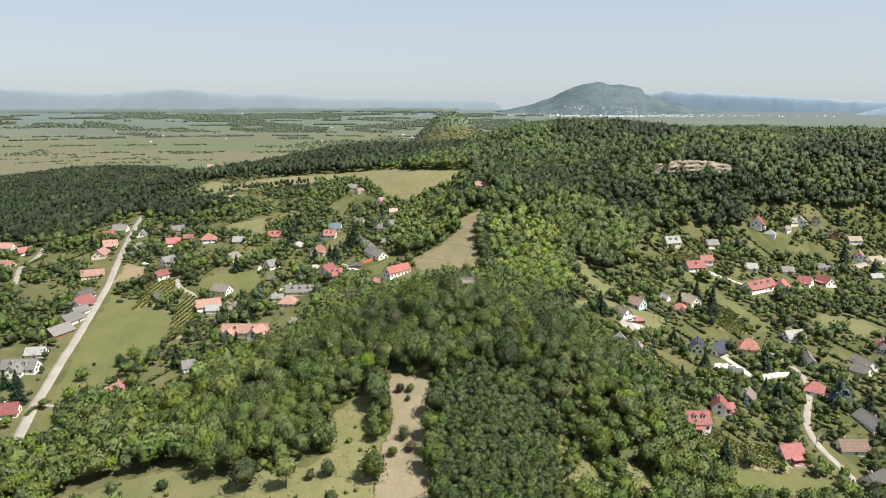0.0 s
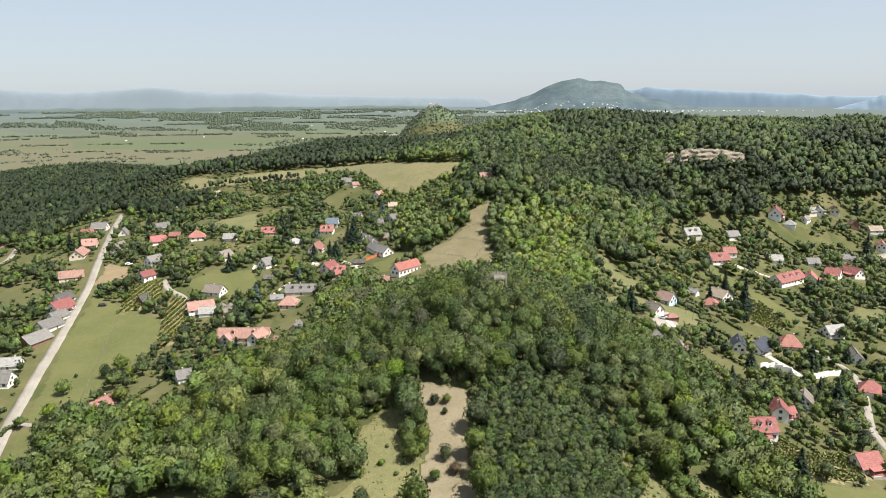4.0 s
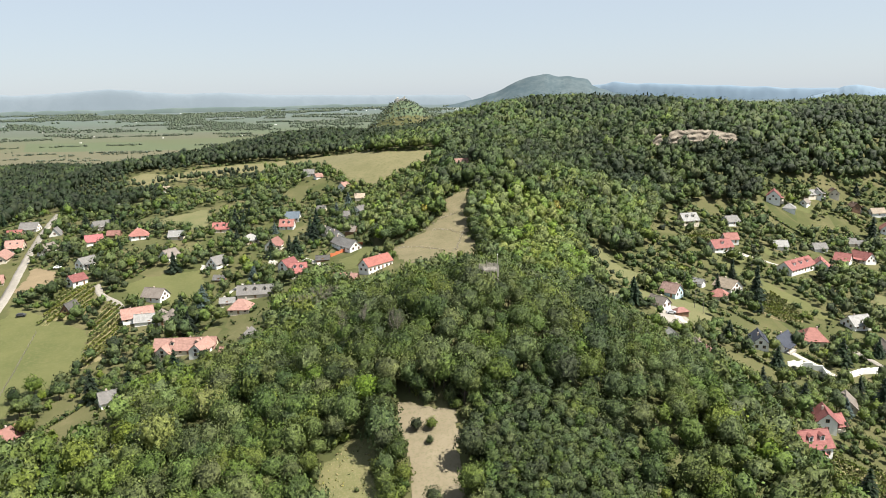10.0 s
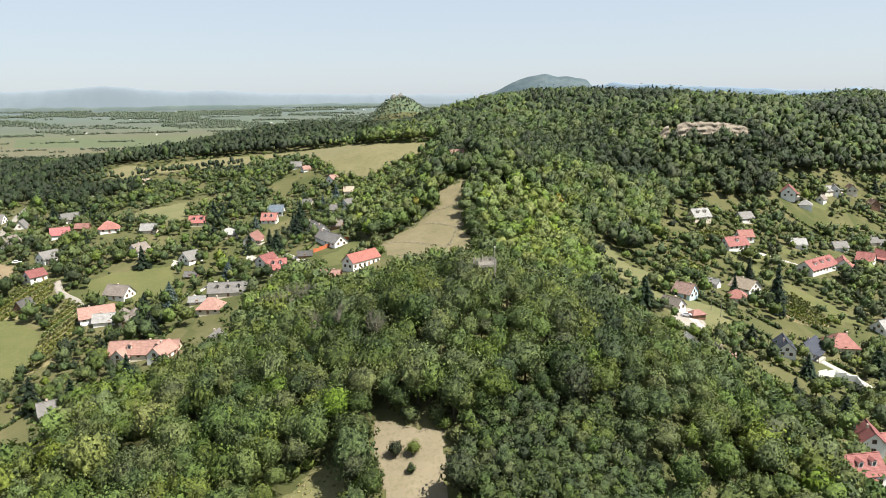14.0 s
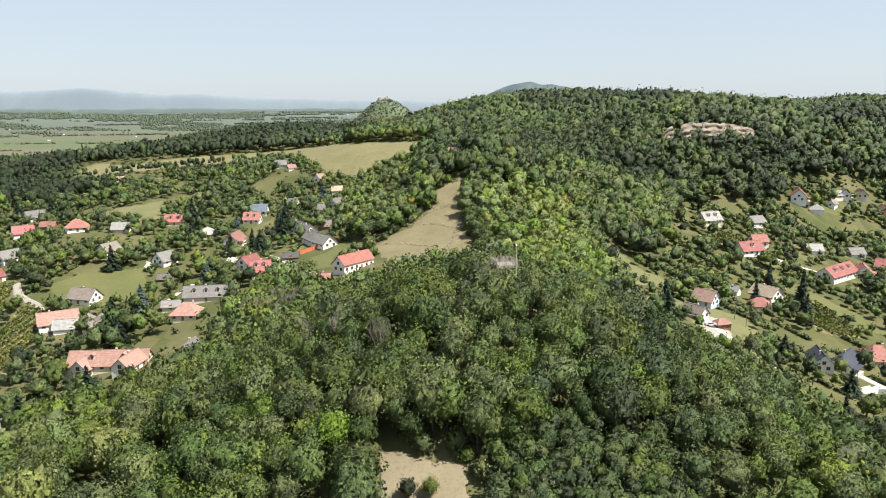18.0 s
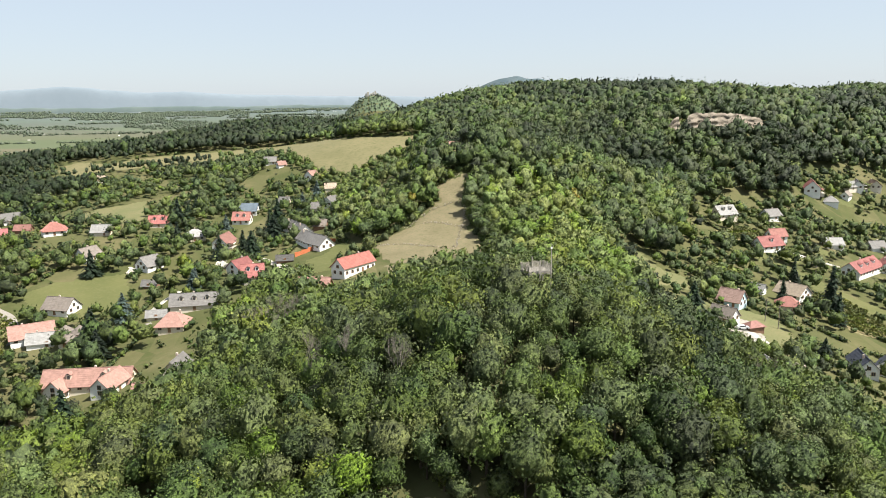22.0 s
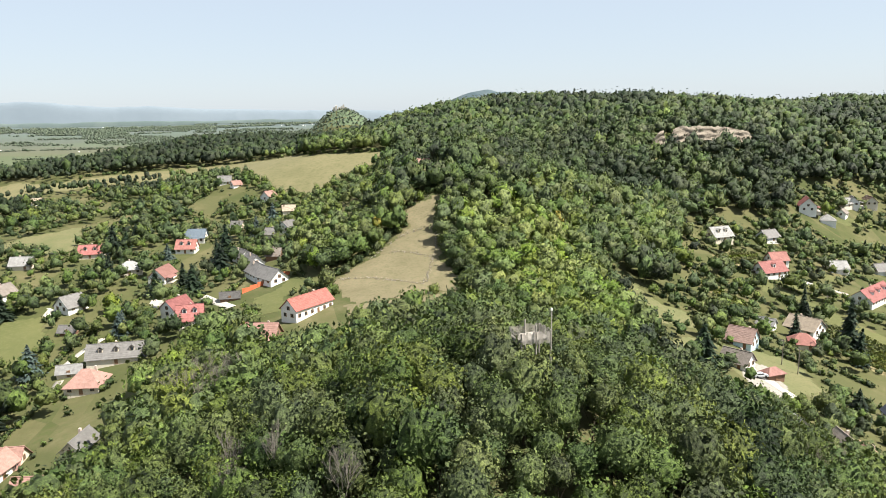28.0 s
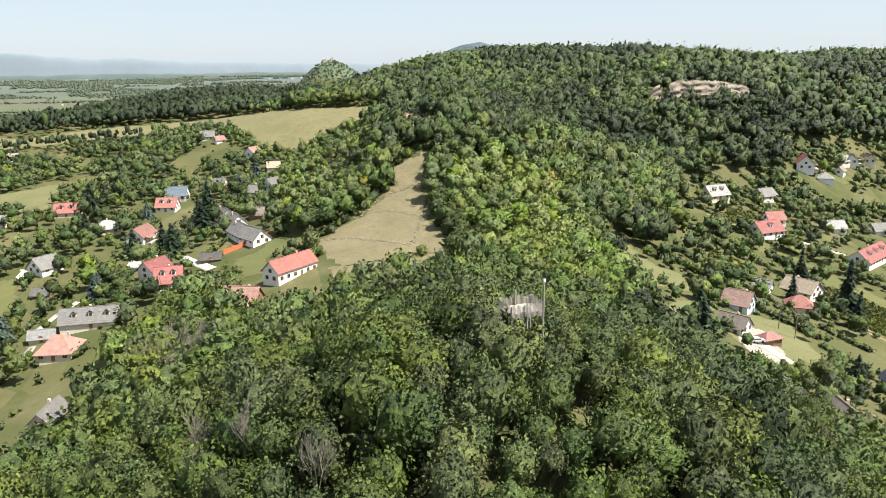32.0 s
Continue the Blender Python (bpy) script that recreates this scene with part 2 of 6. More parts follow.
TERRACE_FIELD = [(32.9, 517.9), (24.8, 496.5), (22.2, 471.4), (24.2, 451.6), (25.2, 435.4), (10.8, 436.1), (5.7, 433.6), (-14.0, 435.6), (-21.8, 464.8), (-11.5, 473.8), (-2.3, 479.9), (2.8, 487.8), (13.2, 496.9), (10.8, 507.6), (25.4, 515.0)]
UPPER_FIELD = [(-228, 768), (-199, 790), (-162, 800), (-136, 802), (-108, 802), (-77, 800), (-50, 760), (-33, 717), (1, 699), (29, 688), (16, 666), (-7, 658), (-18, 645), (-33, 636), (-48, 650), (-61, 674), (-75, 715), (-95, 758), (-130, 768), (-170, 764), (-222, 742)]
UPPER_FIELD_ARM = [(-229, 770), (-223, 743), (-242, 733), (-264, 758), (-256, 786)]
BARN_LAWN = [(-50.8, 461.9), (-37.6, 480.6), (-25.5, 474.0), (-21.8, 464.8), (-36.7, 462.5), (-37.7, 444.5), (-44.1, 442.4)]
EAST_BARE = [(89.1, 474.8), (91.1, 467.3), (95.6, 458.2), (99.3, 436.1), (107.3, 434.2), (105.8, 419.3), (91.1, 415.1), (88.9, 432.7), (86.7, 450.7)]
EAST_BARE_LOW = [(73.2, 402.2), (77.5, 397.2), (95.7, 408.2), (106.7, 407.9), (98.2, 396.7), (79.8, 383.7), (70.5, 374.0), (68.3, 387.3)]
BIG_LAWN = [(-176.4, 297.2), (-200.5, 380.5), (-210.1, 438.2), (-185.1, 420.7), (-160.4, 405.0), (-149.3, 366.1), (-159.6, 330.6), (-155.6, 304.1)]
SOIL_PATCH = [(-217.9, 455.8), (-225.3, 495.3), (-206.5, 481.7), (-197.4, 455.9)]
LOW_LAWN = [(-165.7, 259.5), (-173.8, 287.7), (-166.7, 289.8), (-154.0, 257.8)]
VINES_WEST = [(-150.2, 364.5), (-162.1, 416.6), (-162.8, 436.9), (-153.0, 428.5), (-141.9, 380.4)]
VINES_WEST_UP = [(-187.0, 412.7), (-192.7, 453.6), (-177.2, 459.2), (-167.4, 424.6)]
VINES_NEAR = [(101.4, 263.9), (112.3, 272.0), (116.6, 262.5), (135.0, 267.5), (138.8, 259.8), (130.3, 249.8), (110.6, 247.5), (101.4, 252.4)]
GRASS_NEAR = [(106.3, 244.7), (129.5, 248.1), (151.7, 250.5), (147.8, 239.2), (100.2, 226.3)]
EAST_MEADOW = [(164.0, 480.9), (170.6, 478.7), (185.3, 447.1), (197.8, 415.3), (197.5, 400.2), (189.9, 402.9), (180.1, 422.9), (171.1, 446.2), (160.5, 467.7)]
VINES_EAST = [(160.2, 428.4), (173.7, 438.1), (182.3, 412.1), (176.9, 397.3), (164.8, 396.5), (157.6, 407.7)]
MID_LAWN = [(-163.0, 454.8), (-156.2, 464.4), (-145.5, 468.3), (-126.4, 471.7), (-118.0, 450.0), (-121.4, 430.4), (-130.1, 426.9), (-147.2, 433.4)]
UP_LAWN = [(-187.9, 571.5), (-172.9, 593.3), (-154.2, 611.0), (-140.3, 559.1), (-148.3, 547.4), (-157.4, 554.1), (-174.1, 557.3)]
VINES_STONE = [(154.9, 499.2), (178.4, 509.4), (183.6, 504.3), (165.1, 489.8)]
VINES_STRIP = [(129.6, 470.1), (134.1, 464.1), (143.3, 448.8), (134.1, 442.8), (129.7, 451.9)]
VINES_LOW = [(178.9, 432.0), (183.3, 421.5), (167.0, 402.5), (167.5, 409.4)]
VILLA_LAWN = [(264.6, 567.4), (285.2, 574.4), (299.9, 571.7), (280.7, 564.1), (267.7, 562.3)]
ORCHARD_EAST = [(234.3, 428.9), (264.5, 450.0), (265.3, 422.6), (265.8, 410.1), (240.9, 397.3), (228.7, 407.5)]
GREEN_RIDGE = [(33.4, 493.6), (62.8, 505.2), (81.7, 485.5), (81.9, 442.6), (73.6, 378.0), (54.9, 373.2), (45.2, 400.7), (33.2, 422.0), (31.7, 455.7)]
VILLAGE_WEST = [(-514.4, 753.7), (-319.3, 544.0), (-297.2, 562.0), (-311.5, 652.4), (-285.8, 660.7), (-220.0, 602.9), (-212.2, 731.1), (-166.6, 736.4), (-78.6, 685.6), (-41.9, 623.1), (-38.0, 498.5), (-22.1, 459.8), (-47.0, 429.1), (-73.7, 399.2), (-68.7, 345.8), (-83.1, 327.1), (-119.8, 328.7), (-105.1, 285.6), (-128.6, 288.8), (-139.9, 281.0), (-158.6, 284.5), (-156.4, 254.0), (-188.8, 246.3)]
VILLAGE_EAST = [(157.0, 532.0), (185.2, 553.4), (235.5, 555.2), (260.1, 595.5), (321.2, 611.7), (413.6, 617.0), (310.0, 406.5), (183.9, 245.5), (100.2, 226.3), (94.5, 262.0), (96.6, 318.6), (80.6, 365.8), (77.0, 425.8), (118.9, 461.4)]
COTTAGE_GARDEN = [(97.6, 395.0), (112.6, 409.4), (121.5, 405.2), (131.5, 401.4), (125.2, 381.6), (109.8, 368.3), (100.9, 369.6), (97.8, 379.4)]
LOW_EAST = [(79.3, 392.4), (97.6, 395.0), (97.8, 379.4), (100.9, 369.6), (109.8, 368.3), (115.1, 364.6), (135.5, 360.5), (109.0, 328.0), (74.2, 315.0), (64.3, 322.7), (64.8, 353.6)]
ROAD_WEST = [(-168.6, 255.9), (-181.5, 294.8), (-195.2, 345.5), (-205.9, 391.8), (-219.2, 450.4), (-239.4, 518.5), (-264.5, 604.0), (-280.2, 656.4)]
LANE_GRASS = [(-181.8, 296.3), (-168.9, 293.9)]
LANE_MID = [(-177.2, 459.2), (-169.6, 443.7), (-156.8, 435.0), (-147.7, 412.3)]
LANE_FAR = [(-314.9, 550.6), (-306.0, 523.7), (-307.2, 503.3), (-289.9, 466.3)]
ROAD_EAST = [(181.3, 380.3), (186.2, 363.3), (188.4, 348.9), (179.6, 327.2), (160.8, 293.4), (156.2, 274.5), (158.3, 262.9), (159.5, 250.5)]
DRIVE_EAST = [(148.2, 364.6), (150.7, 355.4), (156.0, 347.6), (156.0, 339.1)]
DRIVE_HILL = [(104.3, 396.1), (105.6, 388.9), (106.2, 382.5), (108.2, 377.3), (108.1, 370.3)]
ROAD_UPPER = [(304.9, 530.4), (321.1, 541.5), (342.2, 552.7), (373.8, 564.1)]
LANE_RED = [(184.2, 487.9), (190.1, 479.4), (199.1, 477.9)]
YARD_WEST = [(-92.4, 486.5), (-85.1, 483.8), (-84.5, 471.5), (-88.8, 468.5)]
LANE_FENCE = [(-70.7, 478.8), (-64.2, 469.4), (-57.3, 459.5)]
RED_FENCE = [(-55.0, 474.2), (-46.7, 480.6), (-37.2, 486.0)]
WALL_WHITE = [(138.0, 342.5), (146.1, 345.1), (153.2, 342.2), (151.0, 336.1)]
WALL_WHITE_LOW = [(159.8, 337.3), (172.4, 344.9), (183.1, 347.7)]
FENCE_MEADOW = [(-184.2, 405.0), (-180.5, 387.4), (-174.9, 363.6), (-170.2, 343.1), (-165.0, 324.7), (-160.1, 304.0)]
HEDGE_LANE = [(-177.9, 294.6), (-179.9, 290.6), (-179.5, 285.7)]
HEDGE_ROAD = [(-221.4, 372.4), (-216.1, 374.6), (-208.8, 376.5)]
THICKET = [(-1, 252), (12, 262), (32, 258), (39, 246), (38.5, 222), (38.5, 200), (37, 180), (1, 180), (-1, 198), (-3, 226)]
PATH_TERRACE = [(182.6, 488.0), (188.4, 486.7), (196.7, 478.3), (206.3, 472.3)]
HEDGE_TERRACE = [(171.1, 477.8), (176.2, 473.0), (180.1, 467.7)]
PATH_LONG = [(-105.6, 425.6), (-105.6, 432.0), (-102.4, 439.1), (-98.6, 446.8)]
DRIVE_WEST = [(-104.9, 407.5), (-102.7, 409.2), (-101.8, 412.0), (-102.9, 417.4)]
YARD_COTTAGE = [(103.9, 392.5), (113.5, 395.2), (115.9, 391.6), (111.5, 376.8), (98.4, 362.1), (96.6, 377.0)]
PATIO = [(-127.1, 473.0), (-122.2, 468.1), (-123.7, 477.2), (-127.8, 480.7)]
EAST_SCRUB = [(48.0, 262.9), (61.1, 260.3), (70.3, 252.0), (68.9, 229.8), (58.8, 212.5), (36.1, 205.4), (42.6, 228.5), (42.0, 245.1)]
LAWN_RED = [(179.4, 479.8), (190.5, 487.7), (192.6, 477.7), (180.2, 468.9)]
LAWN_RED_UP = [(202.9, 494.9), (214.0, 501.8), (215.7, 492.0), (207.9, 484.4)]
# strip kept free of trees, so the rock face is in the camera's view
QUARRY_CLEARANCE = [(184, 621), (256, 624), (260, 636), (182, 632)]
# area without trees, so the barn's walls show to the camera
BARN_CLEARANCE = [(-42, 395), (-10, 390), (-6, 450), (-44, 450)]
SADDLE = [(-16, 408), (18, 402), (24, 436), (5, 433), (-16, 436)]
SHRUB_SLOPE = [(-130, 500), (-20, 490), (22, 560), (10, 660), (-130, 680)]
TERRACE_1 = [(3.2, 479.2), (11.7, 475.6), (16.4, 469.8), (20.8, 469.5)]
TERRACE_2 = [(-19.2, 466.1), (-7.9, 460.5), (6.5, 449.7), (11.1, 446.0)]
TERRACE_3 = [(-5.9, 477.1), (2.7, 486.2), (12.5, 491.8), (18.3, 491.3)]
TERRACE_4 = [(25.3, 494.3), (21.6, 478.2), (17.7, 463.5), (11.9, 444.4)]
TERRACE_5 = [(8.8, 511.3), (16.5, 513.6), (25.6, 515.8)]

# ---- the land ----
def build_relief():
    cs = []
    for j, row in enumerate(NEAR_RELIEF):
        for i, hgt in enumerate(row):
            cs.append((-325 + 100 * i, 125 + 93.75 * j, 93.75, hgt))
    for i, col in enumerate(WIDE_RELIEF):
        for j, hgt in enumerate(col):
            cs.append((-700 + 287.5 * i, (-125, 187.5, 500, 875, 1162.5)[j], 237.5, hgt))
    return np.array(cs + LANDFORMS, float)


RELIEF = build_relief()


def height(x, y):
    """Ground height over arrays x, y; the far plain is raised to fit the camera's view."""
    x, y = np.atleast_1d(np.asarray(x, float)), np.atleast_1d(np.asarray(y, float))
    z = np.zeros(x.shape)
    for cx, cy, r, hgt in RELIEF:
        z += hgt * np.exp(-((x - cx) ** 2 + (y - cy) ** 2) / (2 * r * r))
    d = np.hypot(x, y)
    # beyond 1900 m the plain bends up, so it looks farther to the camera
    e = np.maximum(d - 1900, 0)
    far = 1900 + e * (1 + e / 3000 * 2.1)
    return z + np.where(d > 1900, 162 * (1 - d / far), 0)


def ground_at(x, y):
    return float(height(x, y)[0])


def inside(poly, x, y):
    """Which of the points lie in the polygon."""
    x, y = np.atleast_1d(x), np.atleast_1d(y)
    r = np.zeros(x.shape, bool)
    for (x1, y1), (x2, y2) in zip(poly, poly[1:] + poly[:1]):
        if y1 == y2:
            continue
        c = ((y1 > y) != (y2 > y)) & (x < (x2 - x1) * (y - y1) / (y2 - y1) + x1)
        r ^= c
    return r


def near_line(line, x, y, reach):
    r = np.zeros(np.shape(x), bool)
    for (x1, y1), (x2, y2) in zip(line, line[1:]):
        dx, dy = x2 - x1, y2 - y1
        s = np.clip(((x - x1) * dx + (y - y1) * dy) / (dx * dx + dy * dy), 0, 1)
        r |= np.hypot(x - x1 - s * dx, y - y1 - s * dy) < reach
    return r


def quad_mesh(name, v, q, mat, tint=None, smooth=False, normals=None):
    """A mesh of quads from arrays; normals: one for each point, as leaf masses have them."""
    me = bpy.data.meshes.new(name)
    v, q = np.asarray(v, np.float32), np.asarray(q, np.int32)
    me.vertices.add(len(v))
    me.vertices.foreach_set("co", v.ravel())
    me.loops.add(q.size)
    me.loops.foreach_set("vertex_index", q.ravel())
    me.polygons.add(len(q))
    me.polygons.foreach_set("loop_start", np.arange(0, q.size, 4, dtype=np.int32))
    if tint is not None:
        for key, val in tint.items():
            me.attributes.new(key, "FLOAT", "POINT").data.foreach_set("value", np.asarray(val, np.float32))
    me.update(calc_edges=True)
    me.validate()
    if smooth or normals is not None:
        me.polygons.foreach_set("use_smooth", np.ones(len(me.polygons), bool))
    if normals is not None:
        me.normals_split_custom_set_from_vertices(np.asarray(normals, np.float32))
    if mat is not None:
        me.materials.append(mat)
    return me


def grid_quads(nu, nv):
    i, j = np.meshgrid(np.arange(nu - 1), np.arange(nv - 1), indexing="ij")
    a = (i * nv + j).ravel()
    return np.stack([a, a + nv, a + nv + 1, a + 1], 1)


GROUND_ANG = np.radians(np.concatenate([np.linspace(-52, 52, 340), np.linspace(56, 304, 60), [308]]))
GROUND_RAD = np.concatenate([[0.5], np.geomspace(30, 4900, 260)])
GROUND_Z = height(*[a.ravel() for a in (np.sin(GROUND_ANG)[:, None] * GROUND_RAD, np.cos(GROUND_ANG)[:, None] * GROUND_RAD + 60)]).reshape(len(GROUND_ANG), -1)


def sheet_z(x, y):
    """Height of the ground sheet itself, between its own points."""
    a = np.arctan2(x, y - 60)
    a = np.where(a < GROUND_ANG[0], a + 2 * np.pi, a)
    r = np.hypot(x, y - 60)
    i = np.clip(np.searchsorted(GROUND_ANG, a) - 1, 0, len(GROUND_ANG) - 2)
    j = np.clip(np.searchsorted(GROUND_RAD, r) - 1, 0, len(GROUND_RAD) - 2)
    f = np.clip((a - GROUND_ANG[i]) / (GROUND_ANG[i + 1] - GROUND_ANG[i]), 0, 1)
    g = np.clip((r - GROUND_RAD[j]) / (GROUND_RAD[j + 1] - GROUND_RAD[j]), 0, 1)
    z = GROUND_Z
    return (z[i, j] * (1 - f) + z[i + 1, j] * f) * (1 - g) + (z[i, j + 1] * (1 - f) + z[i + 1, j + 1] * f) * g


def build_ground():
    ang, rad = GROUND_ANG, GROUND_RAD
    u, v = np.meshgrid(ang, rad, indexing="ij")
    x, y = np.sin(u) * v, np.cos(u) * v + 60
    x, y = x.ravel(), y.ravel()
    z = height(x, y)
    d = np.hypot(x, y)
    p = np.clip((14 - z) / 10, 0, 1) * (d > 500)
    p = np.maximum(p, np.clip((d - 1900) / 100, 0, 1))
    # amount of painted haze, growing from 2700 m outwards
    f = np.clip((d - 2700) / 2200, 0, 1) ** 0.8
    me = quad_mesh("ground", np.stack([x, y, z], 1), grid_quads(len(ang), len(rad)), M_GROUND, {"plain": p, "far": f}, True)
    tagged(new("ground", me), "rolling grassy ground running out to a plain, its far part raised to fit the view", "ground", kind="structure")


build_ground()


def patch(name, poly, mat, label, lift=0.10, step=1.1, category="field", ragged=3.0):
    """A field or lawn laid on the ground, its border a little ragged."""
    p = np.array(poly)
    lo, hi = p.min(0) - step, p.max(0) + step
    nx, ny = [max(3, int((hi[k] - lo[k]) / step) + 1) for k in (0, 1)]
    gx, gy = np.meshgrid(np.linspace(lo[0], hi[0], nx), np.linspace(lo[1], hi[1], ny), indexing="ij")
    gx, gy = gx.ravel(), gy.ravel()
    wob = np.array([noise.noise((a * 0.13, b * 0.13, 3.0)) + 0.6 * noise.noise((a * 0.5, b * 0.5, 6.0)) for a, b in zip(gx, gy)]) * ragged
    keep = inside(poly, gx + wob, gy - wob)
    q = grid_quads(nx, ny)
    q = q[keep[q].sum(1) >= 3]
    z = sheet_z(gx, gy) + lift
    z[~keep] -= lift * 1.3
    used, inv = np.unique(q, return_inverse=True)
    me = quad_mesh(name, np.stack([gx, gy, z], 1)[used], inv.reshape(-1, 4), mat, None, True)
    return tagged(new(name, me), label, category, kind="structure")


def ribbon(name, line, width, mat, label, lift=0.16, category="road"):
    """A road or path along a line on the ground, with real thickness at its edges."""
    pts = [np.array(line[0], float)]
    for a, b in zip(line, line[1:]):
        a, b = np.array(a), np.array(b)
        n = max(1, int(np.hypot(*(b - a)) / 4))
        pts += [a + (b - a) * k / n for k in range(1, n + 1)]
    pts = np.array(pts)
    for _ in range(3):
        pts[1:-1] = (pts[:-2] + 2 * pts[1:-1] + pts[2:]) / 4
    d = np.gradient(pts, axis=0)
    nrm = np.stack([-d[:, 1], d[:, 0]], 1) / np.hypot(d[:, 0], d[:, 1])[:, None]
    offs = [-0.5, -0.5, -0.17, 0.17, 0.5, 0.5]
    rng = np.random.default_rng(len(pts))
    rows = []
    for k, o in enumerate(offs):
        e = o * width * (1 + (rng.random(len(pts)) - 0.5) * 0.18 * (abs(o) > 0.4))
        xy = pts + nrm * np.reshape(e, (-1, 1))
        z = sheet_z(*(pts + nrm * o * width).T) + (lift if 0 < k < 5 else -0.3)
        rows.append(np.column_stack([xy, z]))
    v = np.stack(rows, 1).reshape(-1, 3)
    return tagged(new(name, quad_mesh(name, v, grid_quads(len(pts), 6), mat)), label, category, kind="structure")


# ---- fields, lawns, roads ----
patch("field", CLEARING_STRAW, M_STRAW, "mown straw-coloured clearing among the trees", 0.16, 0.6, ragged=2.2)
patch("field", CLEARING_GREEN, M_HERBS, "yellow-green overgrown clearing beside the wood", 0.10, 0.7, ragged=2.2)
patch("field", CLEARING_WEST, M_MEADOW, "dry grassy strip at the foot of the wood")
patch("field", SLOPE_EAST, M_MEADOW, "dry grassy slope with scattered bushes")
patch("field", TERRACE_FIELD, M_TERRACE, "dry straw-coloured terraced field on the ridge", 0.1, 0.9)
patch("field", UPPER_FIELD, M_PASTURE, "pale dry meadow on the hill shoulder", step=3)
patch("field", UPPER_FIELD_ARM, M_PASTURE, "pale dry meadow strip before dark woods", step=3)
patch("lawn", BARN_LAWN, M_LAWN, "mown green lawn beside the long white house", category="lawn")
patch("field", SADDLE, M_TERRACE, "dry straw-coloured foot of the terraced field")
patch("field", EAST_BARE, M_MEADOW, "dry bare slope between hedges")
patch("field", EAST_BARE_LOW, M_MEADOW, "dry grassy slope above the white cottage")
patch("lawn", BIG_LAWN, M_LAWN, "large mown green meadow beside the pale road", category="lawn")
patch("field", SOIL_PATCH, M_SOIL, "brown bare plot beside the road")
patch("lawn", LOW_LAWN, M_LAWN, "small green lawn beside the road", category="lawn")
patch("field", GRASS_NEAR, M_LAWN, "green meadow below the vineyard")
patch("field", EAST_MEADOW, M_LAWN, "long green meadow strip between gardens")
patch("lawn", MID_LAWN, M_LAWN, "mown green lawn between village houses", category="lawn")
patch("lawn", UP_LAWN, M_MEADOW, "dry yellow-green meadow above the village", category="lawn")
patch("lawn", COTTAGE_GARDEN, M_MEADOW, "dry garden lawn round the white cottage", category="lawn")
patch("lawn", VILLA_LAWN, M_LAWN, "green lawn below the white villa", category="lawn")
patch("field", ORCHARD_EAST, M_MEADOW, "dry grass under scattered orchard trees")
for poly in (VINES_WEST, VINES_WEST_UP, VINES_NEAR, VINES_EAST, VINES_STONE, VINES_STRIP, VINES_LOW):
    patch("field", poly, M_VERGE, "grassy soil between vine rows")
patch("yard", YARD_WEST, M_CONCRETE, "pale gravel yard between houses", 0.12, 1.0, "yard")
ribbon("road", ROAD_WEST, 4.8, M_ROAD, "pale dusty village road")
ribbon("road", ROAD_EAST, 3.4, M_ROAD, "pale concrete lane between gardens")
ribbon("road", ROAD_UPPER, 5.0, M_ROAD, "pale lane by the upper houses")
ribbon("path", LANE_GRASS, 2.5, M_ROAD, "short pale path into the meadow")
ribbon("path", LANE_MID, 3.5, M_ROAD, "pale path curving past the vineyard")
ribbon("path", LANE_FAR, 4.0, M_ROAD, "pale lane among trees")
ribbon("path", DRIVE_EAST, 4.0, M_CONCRETE, "concrete drive of the modern house")
ribbon("path", DRIVE_HILL, 4.5, M_CONCRETE, "pale concrete drive beside the white cottage")
ribbon("path", LANE_RED, 3.5, M_CONCRETE, "pale garden path")
ribbon("path", PATH_TERRACE, 2.2, M_CONCRETE, "pale paved path along a garden terrace")
ribbon("path", PATH_LONG, 2.0, M_CONCRETE, "pale path beside the long thatched house")
ribbon("path", DRIVE_WEST, 2.4, M_ROAD, "pale gravel drive curving to a house")
patch("yard", YARD_COTTAGE, M_ROAD, "pale paved terraces round the white cottage", 0.14, 0.8, "yard", ragged=1.0)
patch("yard", PATIO, M_CONCRETE, "pale paved patio beside a white house", 0.12, 0.8, "yard", ragged=0.6)
patch("lawn", LAWN_RED, M_LAWN, "small mown lawn on a garden terrace", category="lawn", ragged=0.8)
patch("lawn", LAWN_RED_UP, M_LAWN, "small mown lawn on a garden terrace", category="lawn", ragged=0.8)
ribbon("path", LANE_FENCE, 4.0, M_CONCRETE, "pale lane by the red fence")


# ---- trees ----
def ball_quads():
    """A ball of 24 quads."""
    v, q = [], []
    for ax in range(3):
        for sg in (-1, 1):
            base = len(v)
            for i in range(3):
                for j in range(3):
                    p = [0.0, 0.0, 0.0]
                    p[ax], p[(ax + 1) % 3], p[(ax + 2) % 3] = sg, (i - 1) * sg, j - 1
                    v.append(Vector(p).normalized())
            for i in range(2):
                for j in range(2):
                    a = base + 3 * i + j
                    q.append((a, a + 3, a + 4, a + 1))
    return np.array(v), np.array(q)


BALL_V, BALL_Q = ball_quads()


